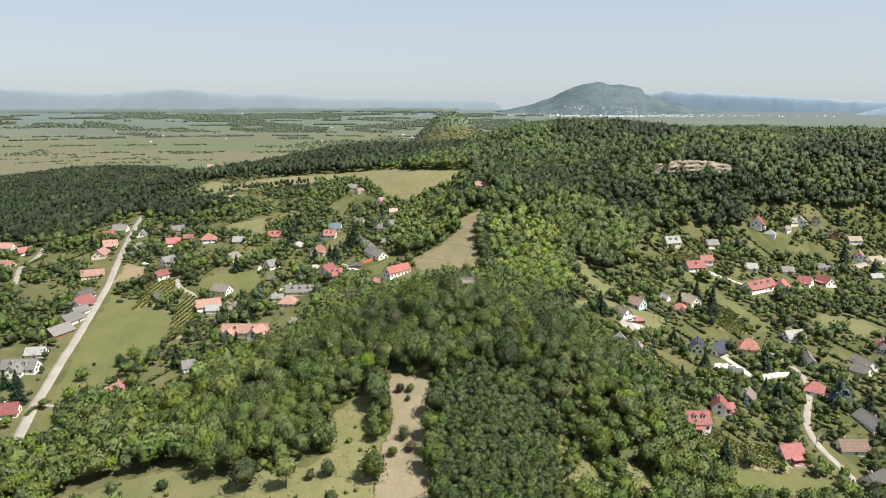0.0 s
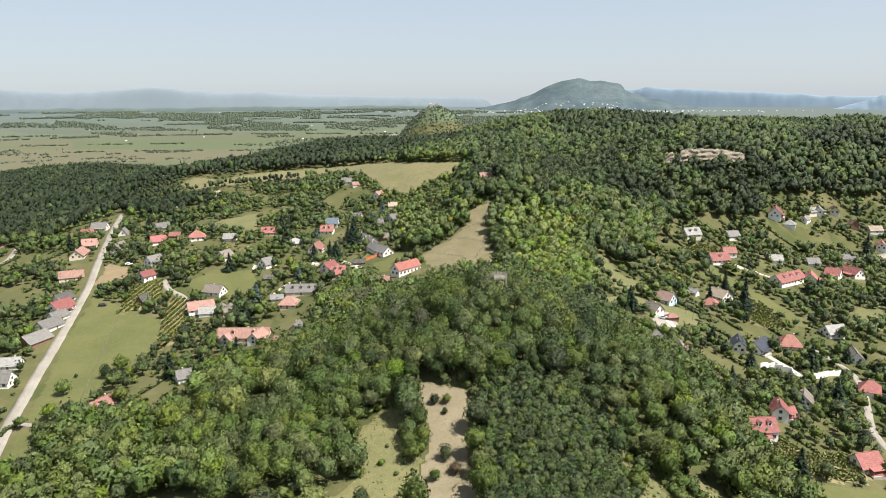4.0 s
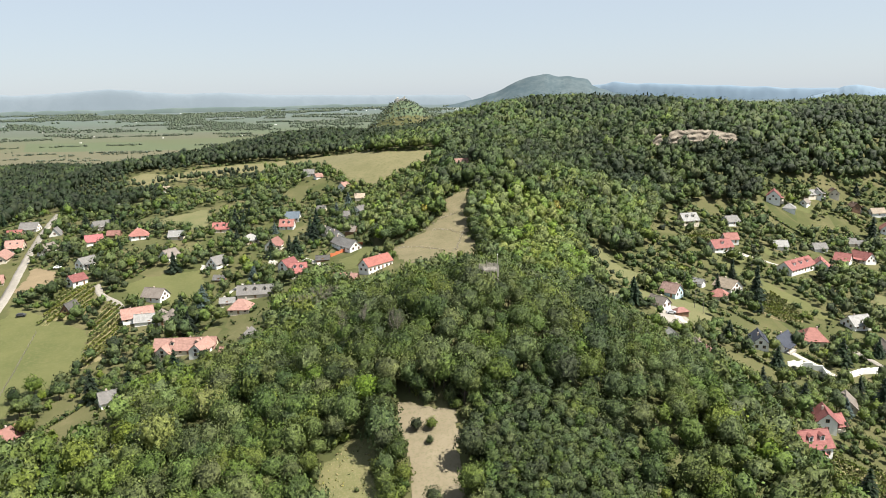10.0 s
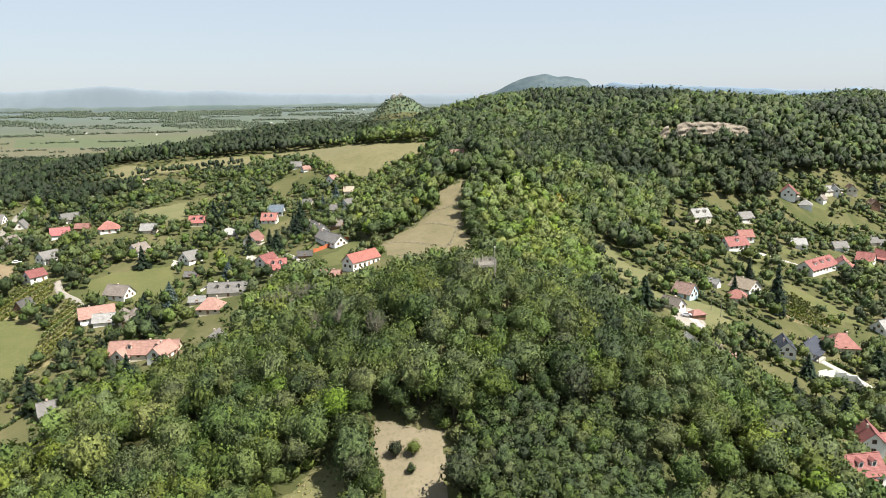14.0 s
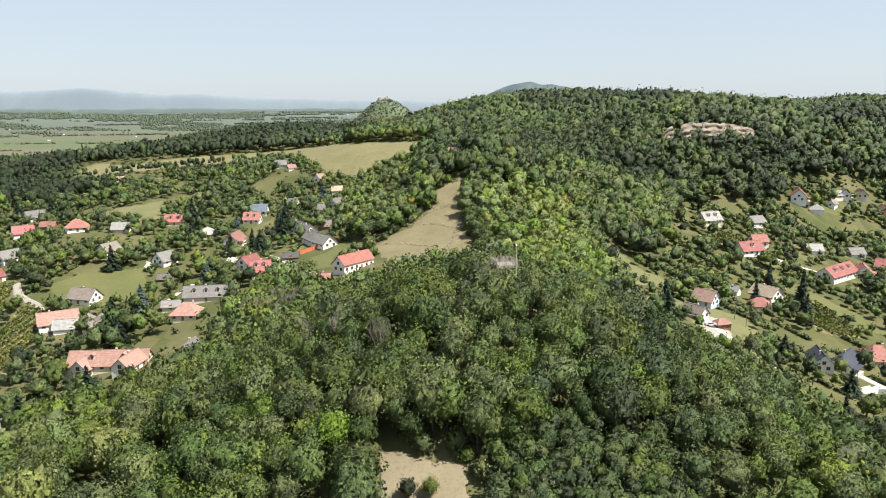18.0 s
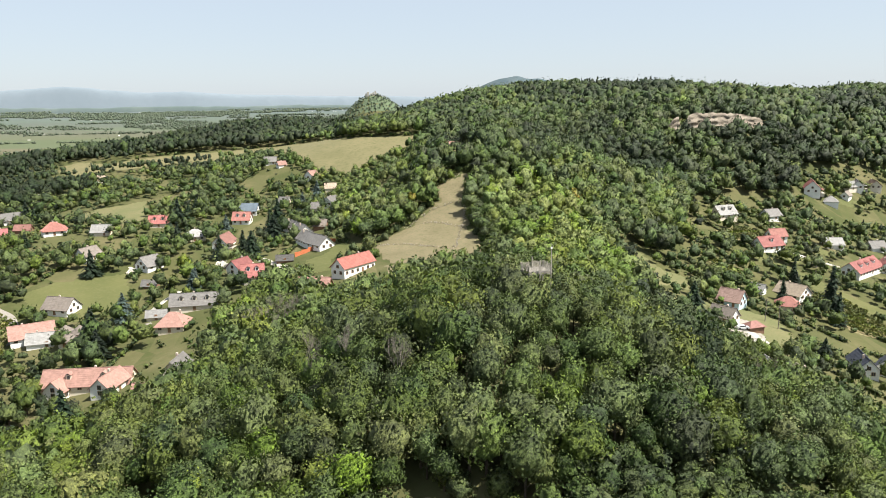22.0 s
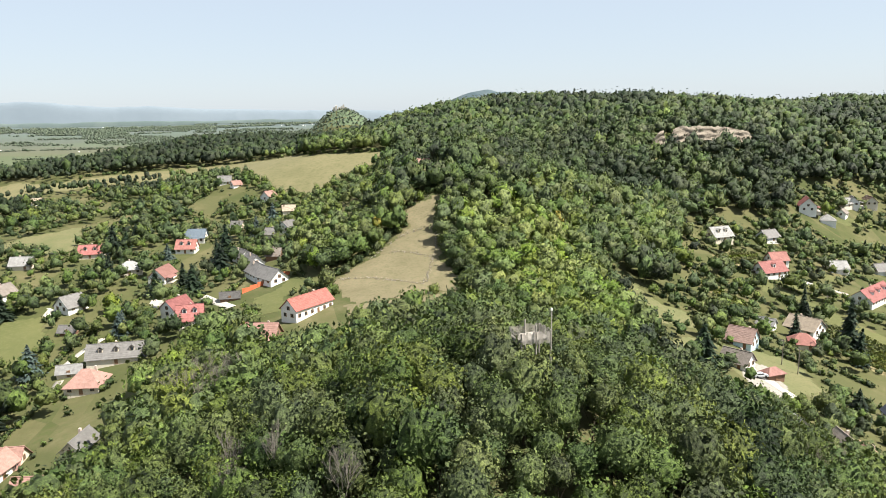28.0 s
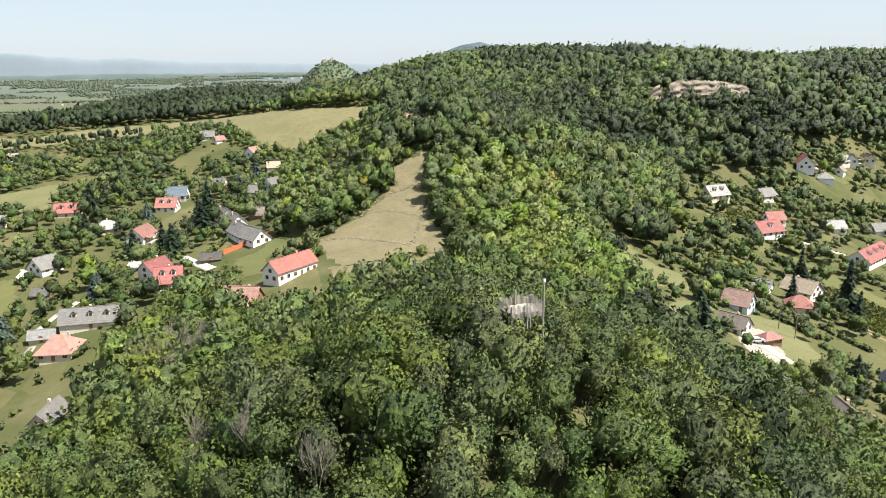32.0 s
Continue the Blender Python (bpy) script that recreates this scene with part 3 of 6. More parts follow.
def sphere_quads(m):
    """A ball of 6 x m x m quads, as directions."""
    v, q = [], []
    g = np.tan(np.linspace(-1, 1, m + 1) * math.pi / 4)
    for ax in range(3):
        for sg in (-1, 1):
            base = len(v)
            for i in range(m + 1):
                for j in range(m + 1):
                    p = [0.0, 0.0, 0.0]
                    p[ax], p[(ax + 1) % 3], p[(ax + 2) % 3] = sg, g[i] * sg, g[j]
                    v.append(p)
            for i in range(m):
                for j in range(m):
                    a = base + (m + 1) * i + j
                    q.append((a, a + m + 1, a + m + 2, a + 1))
    v = np.array(v)
    return v / np.linalg.norm(v, axis=1)[:, None], np.array(q)


def crown(seed, cards, size, clumps, tall=1.15, fine=6, loose=0.16, core=0.9):
    """A crown about 1 in radius, its middle at 0: a mass of rounded leaf clumps, with leaf sprays standing off it."""
    rng = np.random.default_rng(seed)
    h = rng.uniform(-0.45, 1.0, clumps)
    a = 2.4 * np.arange(clumps) + rng.uniform(0, 0.9, clumps)
    c = np.stack([np.cos(a) * np.sqrt(1 - h * h), np.sin(a) * np.sqrt(1 - h * h), h], 1)
    rad = rng.uniform(0.75, 1.3, clumps) * 0.98 / math.sqrt(clumps)
    c = c * (rng.uniform(0.62, 0.86, (clumps, 1)) if clumps > 3 else 0.3)
    if clumps <= 3:
        rad = rng.uniform(0.66, 0.78, clumps)

    def surface(d):
        dc = d @ c.T
        disc = dc ** 2 - (c ** 2).sum(1) + rad ** 2
        reach = np.where(disc > 0, dc + np.sqrt(np.maximum(disc, 0)), 0)
        k = reach.argmax(1)
        r = np.maximum(reach.max(1), 0.64)
        p = d * r[:, None]
        n = np.where((reach.max(1) > 0.64)[:, None], (p - c[k]) / rad[k][:, None] * 0.75 + d * 0.45, d)
        return p, n / np.linalg.norm(n, axis=1)[:, None]

    d, q = sphere_quads(fine)
    if fine < 4:
        q = q[d[q].mean(1)[:, 2] > -0.6]          # the ground side stays open on small far crowns
    p, n = surface(d)
    shake = 1 + 0.07 * np.sin(d @ rng.normal(size=(3, 1)) * 9 + 1.3) - 0.03
    vs, ns, qs = [p * shake * core], [n], [q]
    d = rng.normal(size=(cards * 2, 3))
    d /= np.linalg.norm(d, axis=1)[:, None]
    d = d[d[:, 2] > -0.55][:cards]
    p, n = surface(d)
    p = p * (1 + loose * rng.uniform(-0.35, 1.0, (len(p), 1)))
    g = n + rng.normal(size=n.shape) * 0.6
    g /= np.linalg.norm(g, axis=1)[:, None]
    t = np.cross(g, rng.normal(size=n.shape))
    t /= np.linalg.norm(t, axis=1)[:, None]
    b = np.cross(g, t)
    s = size * rng.uniform(0.6, 1.4, (len(p), 1))
    w = s * rng.uniform(0.55, 0.95, (len(p), 1))
    sag = g * s * 0.3
    quad = np.stack([p - t * s - sag, p - b * w, p + t * s - sag * 0.6, p + b * w], 1).reshape(-1, 3)
    vs.append(quad)
    soft = n * 0.62 + g * 0.38 + rng.normal(size=n.shape) * 0.16
    ns.append(np.repeat(soft / np.linalg.norm(soft, axis=1)[:, None], 4, 0))
    qs.append(np.arange(len(quad)).reshape(-1, 4) + len(vs[0]))
    return np.concatenate(vs) * (1, 1, tall), np.concatenate(qs), np.concatenate(ns)


NEAR_CROWNS = [crown(10 + k, 700, 0.058, 30, 0.92 + 0.08 * k, 4, 0.13, 0.86) for k in range(6)]
SLOPE_CROWNS = [crown(20 + k, 140, 0.108, 18, 0.95 + 0.08 * k, 3, 0.14, 0.87) for k in range(5)]
MID_CROWNS = [crown(30 + k, 62, 0.135, 12, 0.95 + 0.1 * k, 3, 0.2) for k in range(5)]
FAR_CROWNS = [crown(50 + k, 8, 0.26, 6, 1.15 + 0.09 * k, 2, 0.2) for k in range(6)]
LOW_CROWNS = [crown(90 + k, 40, 0.17, 8, 0.95 + 0.1 * k, 2, 0.2) for k in range(4)]
BUSH_CROWNS = [crown(100 + k, 14, 0.30, 4, 0.85 + 0.1 * k, 1, 0.25) for k in range(4)]
PLAIN_CROWNS = [crown(110 + k, 3, 0.4, 3, 0.85 + 0.1 * k, 1, 0.2) for k in range(4)]


def scatter(rng, x0, x1, y0, y1, step):
    gx, gy = np.meshgrid(np.arange(x0, x1, step), np.arange(y0, y1, step), indexing="ij")
    gx, gy = gx.ravel(), gy.ravel()
    gx = gx + rng.uniform(-0.45, 0.45, gx.shape) * step + step * 0.5 * (np.round((gy - y0) / step) % 2)
    return gx, gy + rng.uniform(-0.45, 0.45, gy.shape) * step


def plant(name, kinds, x, y, r, tall, tint, mat, label, category="trees", lift=None):
    """Many trees joined in one mesh; r: crown radius, tall: height of the crown's middle over the ground."""
    rng = np.random.default_rng(len(x))
    z = height(x, y)
    vs, qs, ts, ns, ks = [], [], [], [], []
    kind = rng.random(len(x))
    base = 0
    which = rng.integers(0, len(kinds), len(x))
    turn = rng.uniform(0, 6.283, len(x))
    stretch = rng.uniform(0.85, 1.2, len(x))
    for k, (v, q, nrm) in enumerate(kinds):
        idx = np.nonzero(which == k)[0]
        if not len(idx):
            continue
        c, s = np.cos(turn[idx])[:, None], np.sin(turn[idx])[:, None]
        rr = r[idx][:, None]
        vx = (v[:, 0] * c - v[:, 1] * s) * rr + x[idx][:, None]
        vy = (v[:, 0] * s + v[:, 1] * c) * rr + y[idx][:, None]
        vz = v[:, 2] * rr * stretch[idx][:, None] + (z[idx] + tall[idx])[:, None]
        vs.append(np.stack([vx, vy, vz], 2).reshape(-1, 3))
        ns.append(np.stack([nrm[:, 0] * c - nrm[:, 1] * s, nrm[:, 0] * s + nrm[:, 1] * c, np.broadcast_to(nrm[:, 2], (len(idx), len(v)))], 2).reshape(-1, 3))
        qs.append((q[None] + (np.arange(len(idx)) * len(v))[:, None, None]).reshape(-1, 4) + base)
        ts.append(np.repeat(tint[idx], len(v)))
        ks.append(np.repeat(kind[idx], len(v)))
        base += len(idx) * len(v)
    me = quad_mesh(name, np.concatenate(vs), np.concatenate(qs), mat, {"tint": np.concatenate(ts), "kind": np.concatenate(ks)}, normals=np.concatenate(ns))
    return tagged(new(name, me), label, category, kind="stuff")


def field_noise(x, y, scale, seed):
    return np.array([noise.noise((a * scale, b * scale, seed)) for a, b in zip(x, y)])


OPEN_LAND = (CLEARING_STRAW, CLEARING_GREEN, CLEARING_WEST, SLOPE_EAST, TERRACE_FIELD, UPPER_FIELD, UPPER_FIELD_ARM, BARN_LAWN,
             EAST_BARE, EAST_BARE_LOW, BIG_LAWN, SOIL_PATCH, LOW_LAWN, VINES_WEST, VINES_WEST_UP, VINES_NEAR, GRASS_NEAR,
             EAST_MEADOW, VINES_EAST, MID_LAWN, UP_LAWN, VINES_STONE, VINES_STRIP, VINES_LOW, VILLA_LAWN, YARD_WEST, QUARRY_CLEARANCE, BARN_CLEARANCE, SADDLE, COTTAGE_GARDEN, YARD_COTTAGE, PATIO, LAWN_RED, LAWN_RED_UP)
WAYS = ((ROAD_WEST, 4.5), (ROAD_EAST, 2), (ROAD_UPPER, 4), (LANE_MID, 3.5), (LANE_FAR, 3.5), (DRIVE_EAST, 3.5), (DRIVE_HILL, 4.5),
        (LANE_RED, 3.5), (LANE_FENCE, 3.5), (RED_FENCE, 2), (LANE_GRASS, 2), (WALL_WHITE, 5), (WALL_WHITE_LOW, 5),
        (PATH_TERRACE, 2), (PATH_LONG, 2.5), (DRIVE_WEST, 2.5))


def is_open(x, y, margin=0.0, edge=0.0):
    o = np.zeros(x.shape, bool)
    for p in OPEN_LAND:
        o |= inside(p, x, y)
        if edge:
            o |= inside(p, x - edge * 0.4, y) | inside(p, x + edge * 0.4, y) | inside(p, x, y + edge * 1.4) | inside(p, x, y - edge * 0.7)
    for line, reach in WAYS:
        o |= near_line(line, x, y, reach + margin)
    return o


def is_village(x, y):
    return inside(VILLAGE_WEST, x, y) | inside(VILLAGE_EAST, x, y)


HOUSE_SPOTS = []      # (x, y, reach) kept free of trees


def near_house(x, y, extra=0.0, sightline=1.0):
    o = np.zeros(x.shape, bool)
    for hx, hy, reach in HOUSE_SPOTS:
        # trees kept off round the house and along the camera's line of sight to it
        o |= np.hypot(x - hx, y - hy) < reach + extra
        o |= (np.abs(x - hx * (1 + (y - hy) / max(hy, 1.0))) < reach * 0.6 * sightline) & (y < hy) & (y > hy - reach - (3.5 + 0.01 * hy) * sightline)
    return o


def forest_tint(rng, x, y, mean):
    t = mean + 0.22 * field_noise(x, y, 0.025, 7.0) + 0.16 * field_noise(x, y, 0.011, 17.0) + rng.normal(size=x.shape) * np.where(y > 560, 0.06, 0.095)
    t += 0.36 * inside(GREEN_RIDGE, x, y)
    t -= 0.09 * (np.hypot((x - 6) / 46, (y - 315) / 70) < 1)
    t -= 0.12 * (y > 560) * (x > 20) + 0.05 * (y > 540) * (x > 130)
    t += 0.06 * (x < -38) * (y < 430) + 0.22 * (x < -38) * (y < 330) * (rng.random(x.shape) < 0.13) + 0.16 * inside(SHRUB_SLOPE, x, y)
    t -= 0.34 * ((x < -60 - 0.1 * y) * (y > 560) + (x < 20) * (x >= -60 - 0.1 * y) * (y > 790))
    t += 0.09 * (np.hypot(x, y - 290) < 130)
    hot = rng.random(x.shape) < 0.004
    return np.clip(np.where(hot, t + 0.4, np.minimum(t, 0.80)), 0, 1.0)


# ---- houses ----
ROOFS = {"gray": (0.145, 0.138, 0.13), "graybrown": (0.17, 0.145, 0.125), "lightgray": (0.24, 0.235, 0.225), "red": (0.25, 0.095, 0.085),
         "redorange": (0.265, 0.115, 0.095), "orange": (0.285, 0.165, 0.135), "crimson": (0.27, 0.095, 0.095), "darkred": (0.18, 0.065, 0.06),
         "brownred": (0.22, 0.11, 0.092), "brown": (0.13, 0.085, 0.065), "dark": (0.07, 0.066, 0.062), "navy": (0.035, 0.04, 0.055),
         "bluegray": (0.095, 0.12, 0.145), "tan": (0.30, 0.245, 0.185), "barn": (0.285, 0.105, 0.085), "brownroof": (0.24, 0.16, 0.135)}
WALLS = {"white": (0.76, 0.75, 0.72), "cream": (0.62, 0.56, 0.46), "brown": (0.20, 0.12, 0.08), "lightblue": (0.52, 0.66, 0.72), "gray": (0.45, 0.44, 0.42)}
WORDS = {"gray": "grey slate", "graybrown": "grey-brown tile", "lightgray": "light grey sheet", "red": "red tile", "redorange": "orange-red tile",
         "orange": "faded orange tile", "crimson": "crimson tile", "darkred": "dark red tile", "brownred": "brown-red tile", "brown": "brown tile",
         "dark": "dark felt", "navy": "near-black metal", "bluegray": "blue-grey metal", "tan": "tan thatch", "barn": "bright orange-red tile", "brownroof": "brown tile"}


def roof_material(name, c):
    m, n, l, b = mat_base("roof_" + name, 0.75, 0.3)
    tc = n.new("ShaderNodeTexCoord").outputs["Object"]
    wv = n.new("ShaderNodeTexWave")
    wv.bands_direction = "Z"
    wv.inputs["Scale"].default_value = 1.6
    wv.inputs["Distortion"].default_value = 0.6
    l.new(tc, wv.inputs["Vector"])
    no = tex_noise(n, l, 0.9, 5, 0.7, tc)
    fine = tex_noise(n, l, 7.0, 3, 0.7, tc)
    v = maths(n, l, "ADD", maths(n, l, "MULTIPLY", no.outputs[0], 0.8), maths(n, l, "MULTIPLY", fine.outputs[0], 0.5))
    v = maths(n, l, "ADD", v, maths(n, l, "MULTIPLY", wv.outputs["Fac"], 0.05))
    r = ramp(n, ((0.45, tuple(k * 0.62 for k in c)), (0.72, c), (1.0, tuple(min(0.8, k * 1.25 + 0.03) for k in c))))
    l.new(v, r.inputs[0])
    ob = n.new("ShaderNodeObjectInfo").outputs["Random"]
    hs = n.new("ShaderNodeHueSaturation")
    l.new(r.outputs[0], hs.inputs["Color"])
    l.new(maths(n, l, "ADD", maths(n, l, "MULTIPLY", ob, 0.3), 0.85), hs.inputs["Value"])
    l.new(hs.outputs[0], b.inputs["Base Color"])
    bump(n, l, b, wv.outputs["Fac"], 0.5, 0.06)
    return m


M_ROOF = {k: roof_material(k, c) for k, c in ROOFS.items()}
M_WALL = {k: mottled("plaster_" + k, tuple(v * 0.93 for v in c), c, tuple(v * 0.78 for v in c), 0.35, 0.9, 10, 0.15, 0.2, 0.03) for k, c in WALLS.items()}
M_FRAME = mottled("window_frame_paint", (0.25, 0.16, 0.10), (0.32, 0.22, 0.14), (0.2, 0.12, 0.08), 2.0, 0.6)
M_DOOR = mottled("door_wood", (0.18, 0.10, 0.06), (0.24, 0.14, 0.08), (0.12, 0.07, 0.04), 1.5, 0.6)
M_BRICK = mottled("chimney_brick", (0.40, 0.30, 0.24), (0.55, 0.48, 0.42), (0.25, 0.18, 0.14), 1.2, 0.9)
M_GLASS, gn, gl, gb = mat_base("window_glass", 0.08, 0.6)
gb.inputs["Base Color"].default_value = (0.03, 0.035, 0.04, 1)


def part(name, bm, mat, parent, label=""):
    """Links a bmesh as one mesh object under a thing or a part."""
    me = bpy.data.meshes.new(name)
    bm.to_mesh(me)
    bm.free()
    me.materials.append(mat)
    ob = new(name, me)
    ob.parent = parent
    if label:
        ob["label"] = label
    return ob


def share(name, me, parent, x, y, z, rz=0.0, label=""):
    """One more object on a mesh that exists."""
    ob = new(name, me)
    ob.parent = parent
    ob.matrix_basis = pose(x, y, z, 0, 0, rz)
    if label:
        ob["label"] = label
    return ob


def box(bm, x0, x1, y0, y1, z0, z1):
    v = [bm.verts.new((x, y, z)) for x in (x0, x1) for y in (y0, y1) for z in (z0, z1)]
    for f in ((0, 1, 3, 2), (4, 6, 7, 5), (0, 4, 5, 1), (2, 3, 7, 6), (0, 2, 6, 4), (1, 5, 7, 3)):
        bm.faces.new([v[i] for i in f])
    return v


def slab(bm, pts, thick):
    """A thin slab under a polygon, thickened straight down."""
    a = [bm.verts.new(p) for p in pts]
    b = [bm.verts.new((p[0], p[1], p[2] - thick)) for p in pts]
    bm.faces.new(a)
    bm.faces.new(b[::-1])
    for i in range(len(a)):
        j = (i + 1) % len(a)
        bm.faces.new((a[i], b[i], b[j], a[j]))


def box_mesh(name, mat, *dims):
    bm = bmesh.new()
    box(bm, *dims)
    bmesh.ops.recalc_face_normals(bm, faces=bm.faces)
    me = bpy.data.meshes.new(name)
    bm.to_mesh(me)
    bm.free()
    me.materials.append(mat)
    return me


def frame_mesh():
    bm = bmesh.new()
    for a in ((-0.62, -0.5, 0, 1.3), (0.5, 0.62, 0, 1.3), (-0.5, 0.5, 0, 0.1), (-0.5, 0.5, 1.2, 1.3), (-0.04, 0.04, 0.1, 1.2)):
        box(bm, a[0], a[1], -0.10, 0.04, a[2], a[3])
    bmesh.ops.recalc_face_normals(bm, faces=bm.faces)
    me = bpy.data.meshes.new("window")
    bm.to_mesh(me)
    bm.free()
    me.materials.append(M_FRAME)
    return me


WIN_FRAME = frame_mesh()
WIN_PANE = box_mesh("pane", M_GLASS, -0.5, 0.5, -0.05, 0.02, 0.1, 1.2)
DOOR = box_mesh("door", M_DOOR, -0.5, 0.5, -0.07, 0.04, 0, 2.05)
CHIMNEY = box_mesh("chimney", M_BRICK, -0.3, 0.3, -0.3, 0.3, -1.2, 1.0)
PORCH_POST = box_mesh("porch_post", M_FRAME, -0.08, 0.08, -0.08, 0.08, 0, 2.0)
SKYLIGHT = box_mesh("skylight", M_GLASS, -0.4, 0.4, -0.05, 0.05, -0.5, 0.5)


def window(parent, x, y, z, rz):
    w = share("window", WIN_FRAME, parent, x, y, z, rz)
    share("pane", WIN_PANE, w, 0, 0, 0)


house_count = 0


def house(x, y, yaw, length, width, ridge, roof, wall, kind, dormers=0):
    """A house: walls with gables, a roof with eaves, chimney, door and windows. Its ridge runs along its own x."""
    global house_count
    house_count += 1
    rng = random.Random(house_count)
    c, s = abs(math.cos(radians(yaw))), abs(math.sin(radians(yaw)))
    zs = height([x, x + length / 2 * c, x - length / 2 * c], [y, y - length / 2 * s, y + length / 2 * s])
    z = float(zs.mean())
    ridge = ridge if ridge < 5 else 5 + (ridge - 5) * 0.6
    storey = "small" if ridge < 4.6 else ("one-storey" if ridge < 5.8 else "two-storey")
    noun = "shed" if ridge < 3.8 else ("hut" if kind == "aframe" else "house")
    base = new("garden_shed" if noun == "shed" else ("hut" if noun == "hut" else "house"))
    base.matrix_basis = pose(x, y, z, 0, 0, yaw)
    shape = {"gable": "gabled", "hip": "hipped", "aframe": "steep A-frame"}[kind]
    tone = {"white": "white-walled", "cream": "cream-walled", "brown": "brown timber", "lightblue": "pale blue-walled", "gray": "grey-walled"}[wall]
    tagged(base, f"{storey} {tone} {noun} with a {shape} {WORDS[roof]} roof", noun, "garden sheds" if noun == "shed" else "village houses")
    HOUSE_SPOTS.append((x, y, max(length, width) * 0.5 + 2.0))
    hl, hw = length / 2, width / 2
    rise = {"gable": 0.47 * width, "hip": 0.36 * width, "aframe": ridge - 0.5}[kind]
    rise = min(rise, ridge - 0.5, ridge * 0.62 if kind == "gable" else 99)
    eave = ridge - rise
    bm = bmesh.new()
    low = -3.0
    if kind == "hip":
        box(bm, -hl, hl, -hw, hw, low, eave)
    else:
        prof = [(-hw, low), (hw, low), (hw, eave), (0, ridge - 0.12), (-hw, eave)]
        a = [bm.verts.new((-hl, p, q)) for p, q in prof]
        b = [bm.verts.new((hl, p, q)) for p, q in prof]
        bm.faces.new(a)
        bm.faces.new(b[::-1])
        for i in range(5):
            j = (i + 1) % 5
            bm.faces.new((a[i], b[i], b[j], a[j]))
    bmesh.ops.recalc_face_normals(bm, faces=bm.faces)
    part("wall", bm, M_WALL[wall], base)
    over = 0.5
    drop = over * rise / hw
    top = ridge + 0.1
    ev = eave + 0.1 - drop
    rt = M_ROOF[roof]
    if kind == "hip":
        inset = min(hl * 0.75, hw * 0.95)
        ex, ey = hl + over, hw + over
        e = [(-ex, -ey, ev), (ex, -ey, ev), (ex, ey, ev), (-ex, ey, ev)]
        r1, r2 = (-hl + inset, 0, top), (hl - inset, 0, top)
        for pts in ([e[0], e[1], r2, r1], [e[2], e[3], r1, r2], [e[1], e[2], r2], [e[3], e[0], r1]):
            bm = bmesh.new()
            slab(bm, pts, 0.16)
            bmesh.ops.recalc_face_normals(bm, faces=bm.faces)
            part("roof", bm, rt, base)
    else:
        ex = hl + over
        for sg in (-1, 1):
            n = 9
            prof = [((hw + over) * (1 - k / n) * sg, ev + (top - ev) * k / n) for k in range(n + 1)]
            line = []
            for p0, p1 in zip(prof, prof[1:]):            # tile courses, each lapping over the one below
                line += [(p0[0], p0[1] + 0.04), (p1[0], p1[1])]
            line += [(prof[-1][0], prof[-1][1] - 0.16), (prof[0][0], prof[0][1] - 0.14)]
            bm = bmesh.new()
            a = [bm.verts.new((-ex, p, q)) for p, q in line]
            b = [bm.verts.new((ex, p, q)) for p, q in line]
            for i in range(len(line)):
                j = (i + 1) % len(line)
                bm.faces.new((a[i], b[i], b[j], a[j]))
            bm.faces.new(a)
            bm.faces.new(b[::-1])
            bmesh.ops.recalc_face_normals(bm, faces=bm.faces)
            part("roof", bm, rt, base)
        bm = bmesh.new()
        box(bm, -ex, ex, -0.14, 0.14, top - 0.08, top + 0.09)
        bmesh.ops.recalc_face_normals(bm, faces=bm.faces)
        part("ridge_cap", bm, rt, base)
    if noun == "shed":
        share("door", DOOR, base, 0, -hw - 0.03, 0)
        return base
    if kind == "gable" and eave > 2.3 and length < 15 and rng.random() < 0.5:       # roofed porch on a paved terrace
        wx = hl * rng.uniform(0.45, 0.8)
        mx = rng.uniform(-1, 1) * (hl - wx)
        bm = bmesh.new()
        box(bm, mx - wx, mx + wx, -hw - 2.5, -hw - 0.01, -2.0, 0.1)
        bmesh.ops.recalc_face_normals(bm, faces=bm.faces)
        part("terrace", bm, M_CONCRETE, base)
        bm = bmesh.new()
        slab(bm, [(mx - wx, -hw - 2.3, 2.15), (mx + wx, -hw - 2.3, 2.15), (mx + wx, -hw - 0.02, 2.6), (mx - wx, -hw - 0.02, 2.6)], 0.14)
        bmesh.ops.recalc_face_normals(bm, faces=bm.faces)
        part("porch_roof", bm, rt, base)
        for px in (mx - wx + 0.15, mx + wx - 0.15):
            share("porch_post", PORCH_POST, base, px, -hw - 2.15, 0.1)
    if kind != "aframe" and rng.random() < 0.8:
        share("chimney", CHIMNEY, base, (rng.random() - 0.5) * length * 0.5, hw * 0.25, ridge - rise * 0.25 + 0.3)
    for sg in (-1, 1):
        n = max(1, int(length / 3.0))
        for k in range(n):
            px = (k + 0.5) / n * length - hl
            if sg < 0 and k == n // 2:
                share("door", DOOR, base, px, -hw - 0.03, 0.05)
                continue
            if eave > 2.2:
                window(base, px, sg * (hw + 0.03), 0.9 if eave < 4.4 else 0.7, 180 if sg > 0 else 0)
            if eave > 4.4:
                window(base, px, sg * (hw + 0.03), 3.1, 180 if sg > 0 else 0)
        if kind != "hip":
            for py in ((-hw * 0.45, hw * 0.45) if width > 6 and kind == "gable" else (0,)):
                window(base, sg * (hl + 0.03), py, 0.9, 90 * sg)
            if ridge > 5.6:
                window(base, sg * (hl + 0.03), 0, max(2.6, eave - 0.4), 90 * sg)
    for k in range(dormers):                # gabled dormers on the sunny side of the roof
        px = (k + 0.5) / dormers * length * 0.8 - hl * 0.8
        f = 0.42
